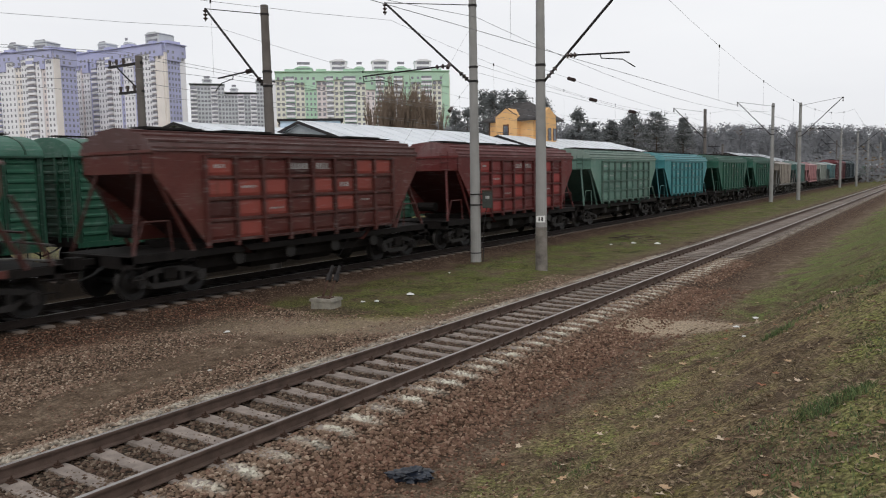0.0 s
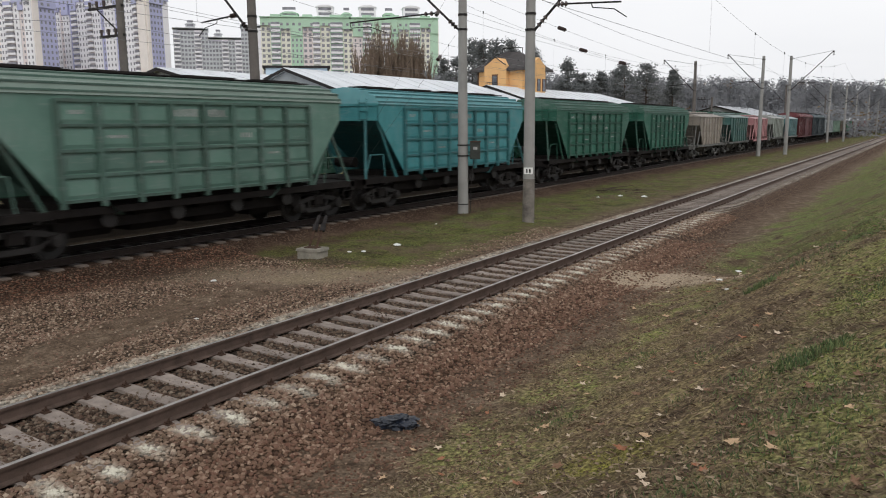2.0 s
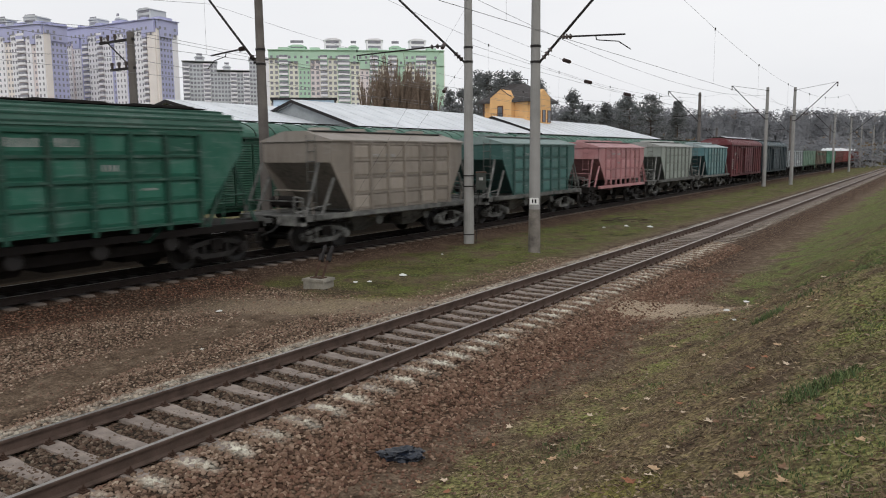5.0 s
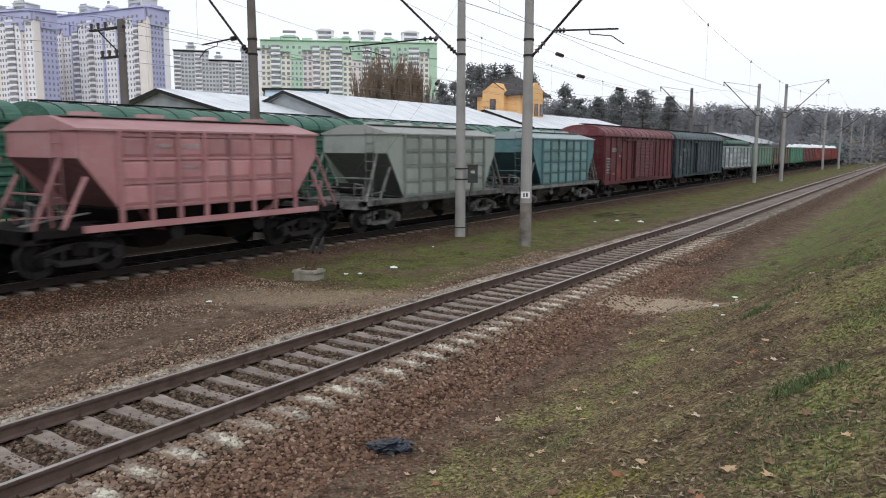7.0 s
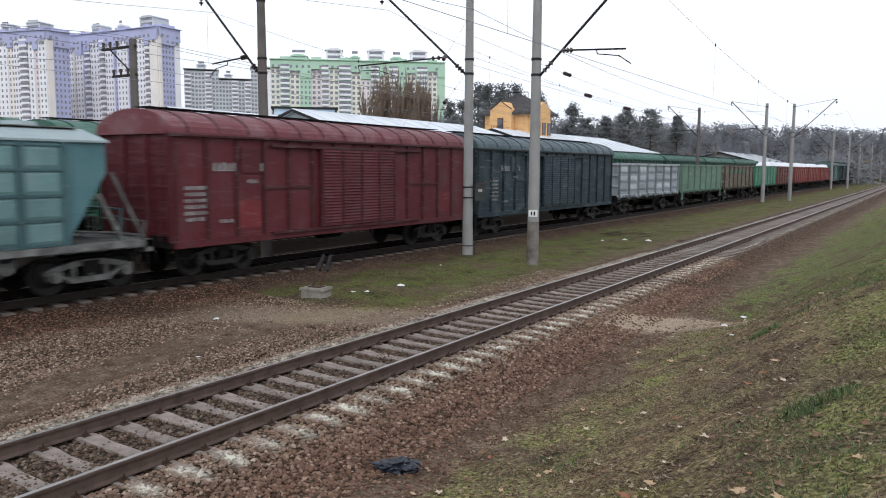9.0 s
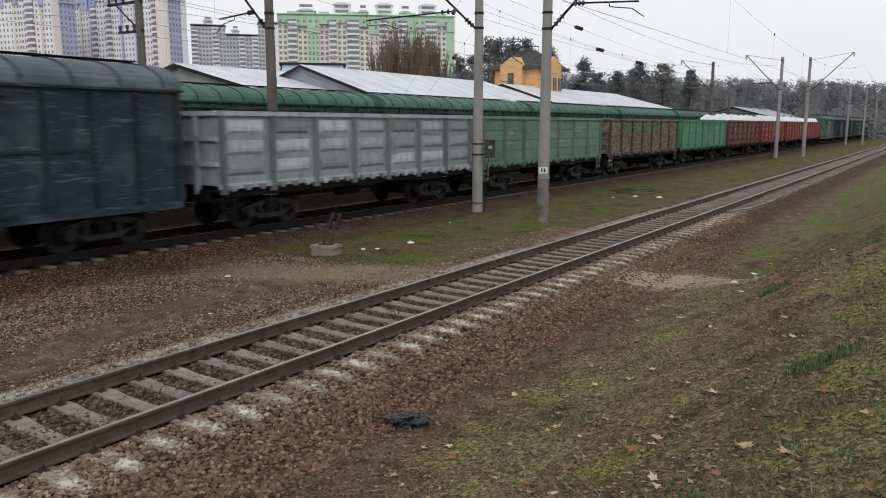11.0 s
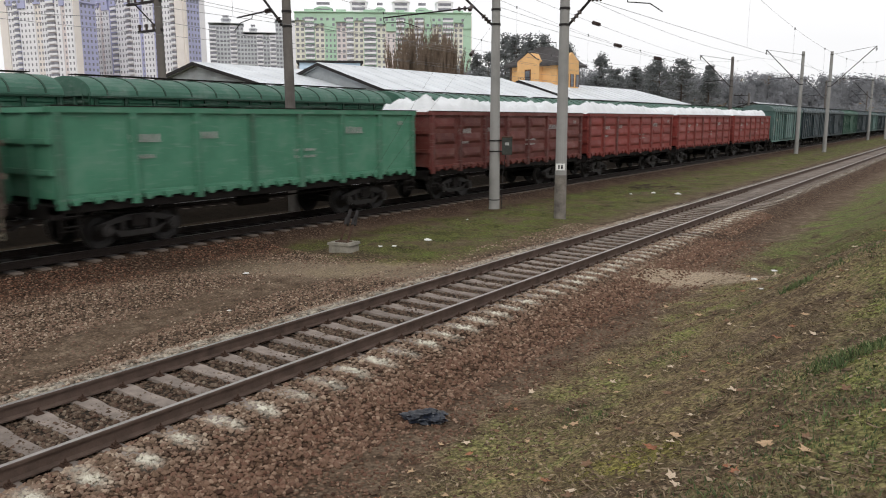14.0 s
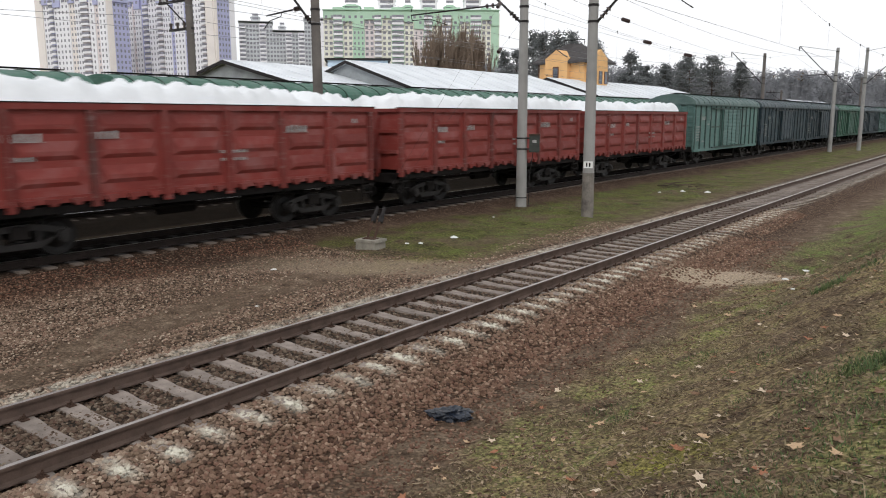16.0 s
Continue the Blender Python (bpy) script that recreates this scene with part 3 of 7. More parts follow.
near_track, NEAR_YS = track("near_track", "single track of rusty-sided rails on concrete sleepers in brown ballast", 0.0, 0.0, -8.0, 500.0, 0.543, 140.0, "railway tracks")
train_track, _ = track("train_track", "track of rails on concrete sleepers under the goods train", TRAIN_X, TRAIN_Z, -60.0, 600.0, 0.61, 70.0, "railway tracks", M_OILY_SHADE)
parked_track, _ = track("parked_track", "track of rails on concrete sleepers under the parked wagons", PARKED_X, PARKED_Z, -60.0, 400.0, 0.61, -59.0, "railway tracks", M_OILY_SHADE)


def fastening():
    """Bolt, nut and bent clip on the rail foot."""
    s = Shape()
    s.box(-0.055, 0.05, -0.045, 0.045, -0.185, -0.168)
    s.box(-0.045, 0.03, -0.025, 0.025, -0.168, -0.148)
    s.tube((0.01, 0, -0.16), (0.01, 0, -0.1), 0.011, sides=6)
    s.tube((0.01, 0, -0.142), (0.01, 0, -0.125), 0.02, sides=6)
    return s.mesh("fastening", M_RUSTY)


fm = fastening()
for y in NEAR_YS[(NEAR_YS > 1.5) & (NEAR_YS < 38)]:
    for s, side in ((-1, -1), (-1, 1), (1, -1), (1, 1)):
        part("fastening", fm, None, near_track, m=pose(s * RAIL_GAP + side * 0.115, y, 0, 0, 0, 0 if side > 0 else 180))

# ---- goods wagons; local y runs along the train, 0 is the rail top ----
M_GREENOLD = peeled_boards("old_green_paint", [(0.06, 0.045, 0.033), (0.03, 0.1, 0.065), (0.035, 0.15, 0.095), (0.1, 0.17, 0.12), (0.2, 0.22, 0.18)])
PAINT = wagon_paint("wagon_paint", (0.3, 0.3, 0.3))
PANEL = wagon_paint("panel_paint", (0.3, 0.3, 0.3))
ROOFING = wagon_paint("roof_paint", (0.3, 0.3, 0.3))
FRAME = wagon_paint("frame_paint", (0.3, 0.3, 0.3))
FRAMES = {}
ROOFS = {}
REPAINT = {}


def side_frame_mesh(s):
    """Cast bogie side: axle boxes, bowed top, springs in the middle."""
    sh = Shape()
    x = s * 1.02
    top = [(-1.15, 0.62), (-0.75, 0.72), (-0.35, 0.8), (0.35, 0.8), (0.75, 0.72), (1.15, 0.62)]
    sh.prism([(y, z) for y, z in top[:3] + [(0.0, 0.82)] + top[3:]] + [(1.15, 0.5), (0.75, 0.58), (0.4, 0.66), (-0.4, 0.66), (-0.75, 0.58), (-1.15, 0.5)], x - 0.07, x + 0.07, "x")
    sh.prism([(-0.85, 0.52), (-0.45, 0.4), (0.45, 0.4), (0.85, 0.52), (0.45, 0.27), (-0.45, 0.27)][:4] + [(0.5, 0.26), (-0.5, 0.26)], x - 0.07, x + 0.07, "x")
    for y in (-0.42, 0.42):
        sh.box(x - 0.06, x + 0.06, y - 0.05, y + 0.05, 0.36, 0.7)
    return sh


def make_bogie():
    """One two-axle bogie as a list of (name, mesh, parts below)."""
    side = side_frame_mesh(1)
    box = Shape()
    box.tube((0.94, 0, 0.48), (1.22, 0, 0.48), 0.17, 0.15, sides=12)
    box.tube((1.22, 0, 0.48), (1.25, 0, 0.48), 0.09, sides=8)
    spring = Shape()
    for k in range(5):
        spring.tube((1.02, 0, 0.38 + k * 0.055), (1.02, 0, 0.41 + k * 0.055), 0.1, sides=10)
    beam = Shape().box(-1.15, 1.15, -0.2, 0.2, 0.5, 0.78)
    beam.box(-0.8, 0.8, -0.85, -0.78, 0.35, 0.45).box(-0.8, 0.8, 0.78, 0.85, 0.35, 0.45)
    wheels = Shape()
    for s in (-1, 1):
        wheels.lathe([(s * 0.84, 0.0), (s * 0.87, 0.12), (s * 0.8, 0.3), (s * 0.85, 0.4), (s * 0.855, 0.47), (s * 0.76, 0.478), (s * 0.735, 0.505), (s * 0.72, 0.5), (s * 0.72, 0.4), (s * 0.76, 0.3), (s * 0.72, 0.12), (s * 0.68, 0.0)], "x", 22)
    wheels.tube((-1.0, 0, 0), (1.0, 0, 0), 0.08, sides=10)
    wm = wheels.mesh("wheelset", [M_WHEEL, M_TYRE])
    for p in wm.polygons:
        c = p.center
        if math.hypot(c.y, c.z) > 0.43 and abs(p.normal.x) < 0.6:
            p.material_index = 1
    return side.mesh("side_frame", M_SIDE), box.mesh("axle_box", M_SIDE), spring.mesh("spring", M_SIDE), beam.mesh("bolster", M_GEAR), wm


BOGIE = make_bogie()
WHEELSETS = []


def add_bogie(wagon, y):
    side, box, spring, beam, wm = BOGIE
    b = part("bogie", beam, None, wagon, "dark cast-steel two-axle bogie", pose(0, y, 0))
    for turn in (0, 180):
        part("side_frame", side, None, b, m=pose(0, 0, 0, 0, 0, turn))
        part("spring", spring, None, b, m=pose(0, 0, 0, 0, 0, turn))
        for a in (-0.925, 0.925):
            part("axle_box", box, None, b, m=pose(0, a, 0, 0, 0, turn))
    for a in (-0.925, 0.925):
        part("wheelset", wm, None, b, "steel wheelset with bright rims", pose(0, a, 0.478))
    return b


def add_coupling(wagon, end, s):
    c = Shape()
    c.box(-0.09, 0.09, min(s * (end - 1.0), s * (end - 0.15)), max(s * (end - 1.0), s * (end - 0.15)), 0.97, 1.13)
    c.box(-0.2, 0.2, min(s * (end - 0.22), s * (end + 0.12)), max(s * (end - 0.22), s * (end + 0.12)), 0.9, 1.2)
    part("coupler", c, M_GEAR, wagon)
    h = Shape().line([(0.45, s * (end - 0.6), 0.95), (0.45, s * (end - 0.25), 0.75), (0.25, s * (end + 0.02), 0.62)], 0.03, 5)
    part("brake_hose", h, M_BLACK, wagon)


def ladder(x, y, z0, z1, along="y", w=0.36, steps=7, r=0.016):
    s = Shape()
    a, b = ((x, y - w / 2), (x, y + w / 2)) if along == "y" else ((x - w / 2, y), (x + w / 2, y))
    s.tube((*a, z0), (*a, z1), r, sides=5).tube((*b, z0), (*b, z1), r, sides=5)
    for k in range(steps):
        z = z0 + (z1 - z0) * (k + 0.5) / steps
        s.tube((*a, z), (*b, z), r, sides=5)
    return s


def marking(wagon, rng, x, y, z, w, h, label="worn white stencilled marking"):
    """Bars in place of stencilled writing."""
    n = max(2, int(w / (h * 0.7)))
    ring = [(y - w / 2, z)]
    for k in range(n):
        a, top = y - w / 2 + w * k / n, z + h * rng.uniform(0.85, 1.0)
        ring += [(a, top), (a + w / n * 0.5, top), (a + w / n * 0.5, z + h * 0.05), (a + w / n, z + h * 0.05)]
    s = Shape().prism(ring + [(y + w / 2, z)], x, x + 0.004, "x")
    part("marking", s, M_MARK, wagon, label)


def big_hopper(name="grain_hopper_wagon"):
    """Covered hopper with ribbed sides, raked ends and an arched roof."""
    w = thing(name, "", "freight wagon", group="wagons of the passing goods train")
    S, T, half = 4.15, 5.72, 1.56          # half lengths of side wall and of top, half width
    zb, ze, zm = 1.36, 3.86, 3.28
    hull = Shape()
    for sx in (-1, 1):
        hull.prism([(-S, zb), (S, zb), (T, zm), (T, ze), (-T, ze), (-T, zm)], sx * half, sx * (half - 0.05), "x")
    for sy in (-1, 1):
        hull.add([(-half, sy * T, zm), (half, sy * T, zm), (half, sy * T, ze), (-half, sy * T, ze), (-half, sy * (T - 0.05), zm), (half, sy * (T - 0.05), zm), (half, sy * (T - 0.05), ze), (-half, sy * (T - 0.05), ze)],
                 [(0, 1, 2, 3), (4, 5, 6, 7), (0, 1, 5, 4), (3, 2, 6, 7)])
    part("body", hull, PAINT, w)
    for sy in (-1, 1):
        e = Shape().add([(-half + 0.05, sy * (T - 0.03), zm), (half - 0.05, sy * (T - 0.03), zm), (half - 0.05, sy * (S - 1.6), 0.95), (-half + 0.05, sy * (S - 1.6), 0.95)], [(0, 1, 2, 3)])
        e.add([(-half + 0.05, sy * (T - 0.09), zm), (half - 0.05, sy * (T - 0.09), zm), (half - 0.05, sy * (S - 1.66), 0.95), (-half + 0.05, sy * (S - 1.66), 0.95)], [(3, 2, 1, 0)])
        # slope in the darker frame colour: dirt, and its shade painted in
        part("end_slope", e, FRAME, w)
        lip = Shape().box(-half - 0.03, half + 0.03, sy * T - 0.05, sy * T + 0.06, ze - 0.05, ze + 0.03)
        part("end_lip", lip, PAINT, w)
    # roof in stepped sheets
    roof = Shape()
    steps = [(half + 0.05, ze), (half + 0.02, ze + 0.13), (half - 0.06, ze + 0.13), (half - 0.09, ze + 0.3), (half - 0.36, ze + 0.33), (half - 0.4, ze + 0.46), (half - 0.78, ze + 0.49), (half - 0.82, ze + 0.57), (0.0, ze + 0.64)]
    ring = steps + [(-x, z) for x, z in steps[-2::-1]]
    roof.prism(ring, -T - 0.04, T + 0.04)
    part("roof", roof, ROOFING, w)
    # dark strips under the step lips: shade of the risers put into colour
    for x, z in ((half + 0.02, ze + 0.1), (half - 0.09, ze + 0.27), (half - 0.4, ze + 0.42), (half - 0.82, ze + 0.55)):
        part("roof_seam", Shape().box(x - 0.02, x + 0.03, -T - 0.03, T + 0.03, z - 0.035, z + 0.012), FRAME, w)
    for y in (-4.1, -1.4, 1.4, 4.1):
        part("roof_hatch", Shape().prism([(-0.42, 4.42), (-0.36, 4.56), (0.36, 4.56), (0.42, 4.42)], y - 0.95, y + 0.95), M_GEAR, w, "dark hinged roof hatch")
    part("roof_walkway", Shape().box(0.42, 0.72, -5.2, 5.2, 4.46, 4.49).box(-0.72, -0.42, -5.2, 5.2, 4.46, 4.49), M_GEAR, w)
    # ribs and panels
    n = 8
    bay = 2 * S / n
    rib = Shape().box(0, 0.12, -0.05, 0.05, zb - 0.12, ze - 0.12).mesh("rib", FRAME)
    bar = Shape().box(0, 0.09, -S, S, -0.035, 0.035).mesh("stringer", FRAME)
    pan = Shape()
    u, v = bay / 2 - 0.06, 0.235
    pan.add([(0, -u, -v), (0, u, -v), (0, u, v), (0, -u, v), (0.028, -u + 0.1, -v + 0.08), (0.028, u - 0.1, -v + 0.08), (0.028, u - 0.1, v - 0.08), (0.028, -u + 0.1, v - 0.08)],
            [(0, 1, 5, 4), (1, 2, 6, 5), (2, 3, 7, 6), (3, 0, 4, 7), (4, 5, 6, 7)])
    pan = pan.mesh("side_panel", PANEL)
    for s, turn in ((1, 0), (-1, 180)):
        for k in range(n + 1):
            part("rib", rib, None, w, m=pose(s * half, -S + k * bay, 0, 0, 0, turn))
        for z in (1.4, 1.98, 2.57, 3.16, 3.73):
            part("stringer", bar, None, w, m=pose(s * half, 0, z, 0, 0, turn))
        for k in range(n if s > 0 else 0):
            for z in (1.69, 2.275, 2.865, 3.445):
                part("side_panel", pan, None, w, m=pose(s * (half + 0.002), -S + (k + 0.5) * bay, z, 0, 0, turn))
    hopper_below(w, [-3.1, -1.04, 1.04, 3.1], 0.4, zb, 1.35, 1.02, 0.72)
    part("rigging_beam", Shape().box(0.86, 0.98, -4.1, 4.1, 0.62, 0.86), M_GEAR, w)
    part("brake_reservoir", Shape().tube((0.55, 3.9, 0.72), (1.15, 3.9, 0.72), 0.2, sides=12), M_GEAR, w)
    running(w, 6.55, 5.05, 7.1)
    for sy in (-1, 1):
        for sx in (-1, 1):
            part("end_brace", Shape().tube((sx * 1.42, sy * 4.5, 1.2), (sx * 1.42, sy * 5.62, zm), 0.055), FRAME, w)
            part("end_post", Shape().tube((sx * 1.38, sy * 6.3, 1.2), (sx * 0.95, sy * 5.7, zm), 0.05), FRAME, w)
        part("end_handrail", Shape().line([(1.35, sy * 5.1, 1.2), (1.35, sy * 5.2, 2.05), (1.35, sy * 5.95, 2.05), (1.35, sy * 6.3, 1.2)], 0.025, 5), FRAME, w)
        part("brake_cylinder", Shape().tube((-0.7, sy * 5.4, 1.75), (0.2, sy * 5.4, 1.75), 0.19, sides=12), M_GEAR, w)
        part("ladder", ladder(0.9, sy * (T + 0.05), zm - 0.1, ze + 0.2, "x", 0.36, 3), FRAME, w)
    return w


def hopper_below(w, ys, z0, z1, half_top, reach, foot=0.35):
    for y in ys:
        s = Shape()
        s.add([(-half_top, y - reach, z1), (half_top, y - reach, z1), (half_top, y + reach, z1), (-half_top, y + reach, z1), (-0.6, y - foot, z0), (0.6, y - foot, z0), (0.6, y + foot, z0), (-0.6, y + foot, z0)],
              [(0, 1, 2, 3), (4, 5, 6, 7), (0, 1, 5, 4), (1, 2, 6, 5), (2, 3, 7, 6), (3, 0, 4, 7)])
        part("discharge_hopper", s, M_GEAR, w, "dark funnel-shaped discharge hopper")
        part("discharge_wheel", Shape().lathe([(1.25, 0.0), (1.25, 0.2), (1.28, 0.22), (1.3, 0.2), (1.3, 0.0)], "x", 14), M_SIDE, w, m=pose(0, y + 0.3, 0.85))
    return w


def running(w, half, bogie_y, coupled):
    """Sills, end platforms, bogies, couplers and brake pipes."""
    part("centre_sill", Shape().box(-0.32, 0.32, -half, half, 0.88, 1.18), M_GEAR, w)
    part("side_beam", Shape().box(1.2, 1.45, -half, half, 1.02, 1.2), M_GEAR, w)
    part("side_beam", Shape().box(-1.45, -1.2, -half, half, 1.02, 1.2), M_GEAR, w)
    for sy in (-1, 1):
        part("end_beam", Shape().box(-1.45, 1.45, min(sy * half, sy * (half - 0.2)), max(sy * half, sy * (half - 0.2)), 0.9, 1.22), M_GEAR, w)
        part("end_platform", Shape().box(-1.42, 1.42, min(sy * (half - 1.9), sy * (half - 0.2)), max(sy * (half - 1.9), sy * (half - 0.2)), 1.2, 1.225), M_GEAR, w)
    for sy in (-1, 1):
        add_coupling(w, coupled, sy)
        add_bogie(w, sy * bogie_y)
        part("footstep", ladder(1.42, sy * (half - 0.35), 0.45, 1.05, "y", 0.4, 2, 0.022), M_GEAR, w)
        part("shunter_handle", Shape().line([(1.3, sy * (half + 0.03), 0.95), (1.45, sy * (half + 0.1), 0.85), (1.45, sy * (half + 0.1), 0.6)], 0.02, 4), M_GEAR, w)
    p = Shape().tube((0.9, -half + 0.5, 0.85), (0.9, half - 0.5, 0.85), 0.03)
    p.tube((0.3, -0.5, 0.75), (0.3, 0.6, 0.75), 0.17, sides=10)
    part("brake_gear", p, M_GEAR, w)


def short_hopper(name="cement_hopper_wagon", open_foot=False):
    """Short covered hopper: flat ribbed sides, raked ends, low gabled roof."""
    w = thing(name, "", "freight wagon", group="wagons of the passing goods train")
    S, T, half = 3.05, 4.1, 1.56
    zb, ze, zm = 1.55 if open_foot else 1.25, 3.5 if open_foot else 3.62, 2.85 if open_foot else 2.92
    hull = Shape()
    for sx in (-1, 1):
        hull.prism([(-S, zb), (S, zb), (T, zm), (T, ze), (-T, ze), (-T, zm)], sx * half, sx * (half - 0.05), "x")
    for sy in (-1, 1):
        hull.box(-half, half, min(sy * T, sy * (T - 0.05)), max(sy * T, sy * (T - 0.05)), zm, ze)
    part("body", hull, PAINT, w)
    for sy in (-1, 1):
        e = Shape().add([(-half + 0.05, sy * (T - 0.03), zm), (half - 0.05, sy * (T - 0.03), zm), (half - 0.05, sy * (S - 1.3), 0.95), (-half + 0.05, sy * (S - 1.3), 0.95)], [(0, 1, 2, 3)])
        e.add([(-half + 0.05, sy * (T - 0.09), zm), (half - 0.05, sy * (T - 0.09), zm), (half - 0.05, sy * (S - 1.36), 0.95), (-half + 0.05, sy * (S - 1.36), 0.95)], [(3, 2, 1, 0)])
        # darker frame colour here holds dirt and the slope's painted shade
        part("end_slope", e, FRAME, w)
    part("roof", Shape().prism([(half + 0.07, ze), (half + 0.07, ze + 0.05), (0.5, ze + 0.36), (-0.5, ze + 0.36), (-half - 0.07, ze + 0.05), (-half - 0.07, ze)], -T - 0.06, T + 0.06), ROOFING, w)
    for y in (-2.9, -0.95, 0.95, 2.9):
        part("roof_hatch", Shape().tube((0, y, ze + 0.34), (0, y, ze + 0.5), 0.44, 0.36, sides=14), ROOFING, w, "round loading hatch with a dusty lid")
    part("roof_walkway", Shape().box(0.46, 0.7, -3.95, 3.95, ze + 0.36, ze + 0.385), M_DUSTED, w)
    n = 7 if open_foot else 6
    bay = 2 * S / n
    rib = Shape().box(0, 0.09, -0.05, 0.05, 1.2, ze).mesh("rib", FRAME)
    bar = Shape().box(0, 0.05, -S, S, -0.03, 0.03).mesh("stringer", FRAME)
    pan = Shape()
    u, v = bay / 2 - 0.06, 0.26
    pan.add([(0, -u, -v), (0, u, -v), (0, u, v), (0, -u, v), (0.03, -u + 0.1, -v + 0.08), (0.03, u - 0.1, -v + 0.08), (0.03, u - 0.1, v - 0.08), (0.03, -u + 0.1, v - 0.08)],
            [(0, 1, 5, 4), (1, 2, 6, 5), (2, 3, 7, 6), (3, 0, 4, 7), (4, 5, 6, 7)])
    pan = pan.mesh("side_panel", PANEL)
    reach = 4.05 if open_foot else 4.9
    sill = Shape().box(-0.05, 0.1, -reach, reach, 1.08, 1.24).mesh("side_sill", PAINT if open_foot else M_DUSTED)
    for s, turn in ((1, 0), (-1, 180)):
        for k in range(n + 1):
            part("rib", rib, None, w, m=pose(s * half, -S + k * bay, 0, 0, 0, turn))
        for z in ((1.6, 2.22, 2.82, 3.4) if open_foot else (1.28, 1.84, 2.4, 2.98, 3.55)):
            part("stringer", bar, None, w, m=pose(s * half, 0, z, 0, 0, turn))
        for k in range(n if s > 0 else 0):
            for z in ((1.92, 2.52, 3.12) if open_foot else (1.56, 2.12, 2.69, 3.265)):
                part("side_panel", pan, None, w, m=pose(s * (half + 0.002), -S + (k + 0.5) * bay, z, 0, 0, turn))
        part("side_sill", sill, None, w, m=pose(s * half, 0, 0, 0, 0, turn))
    hopper_below(w, [-1.5, 1.5], 0.42, zb, 1.4, 1.45)
    running(w, 5.4, 3.9, 6.0)
    for sy in (-1, 1):
        for sx in (-1, 1):
            part("end_brace", Shape().tube((sx * 1.5, sy * 4.55, 1.2), (sx * 1.5, sy * 3.9, 2.4), 0.055), FRAME if open_foot else M_DUSTED, w)
            part("end_post", Shape().tube((sx * 1.4, sy * 5.2, 1.2), (sx * 1.3, sy * 4.4, zm), 0.05), FRAME if open_foot else M_DUSTED, w)
        part("brake_rod", Shape().line([(1.05, sy * 3.6, 1.5), (1.1, sy * 4.5, 1.42), (1.05, sy * 5.3, 1.3)], 0.03, 5), M_DUSTED, w)
        part("brake_lever", Shape().line([(0.95, sy * 4.9, 1.22), (1.0, sy * 4.85, 1.75), (0.6, sy * 4.85, 1.8), (0.6, sy * 4.9, 1.22)], 0.028, 5), M_DUSTED, w)
        part("guard_rail", Shape().line([(1.35, sy * 5.25, 1.22), (1.35, sy * 5.25, 1.68), (-1.35, sy * 5.25, 1.68), (-1.35, sy * 5.25, 1.22)], 0.025, 5), M_DUSTED, w)
        part("end_handrail", Shape().line([(1.2, sy * 4.6, 1.2), (1.2, sy * 4.7, 2.0), (-0.4, sy * 4.7, 2.0), (-0.4, sy * 4.6, 1.2)], 0.03, 5), FRAME, w)
        part("brake_cylinder", Shape().tube((-0.7, sy * 4.5, 1.6), (0.3, sy * 4.5, 1.6), 0.2, sides=12), M_GEAR, w)
        part("ladder", ladder(0.75, sy * (T + 0.06), 1.4, ze + 0.2, "x"), FRAME if open_foot else M_DUSTED, w)
    return w


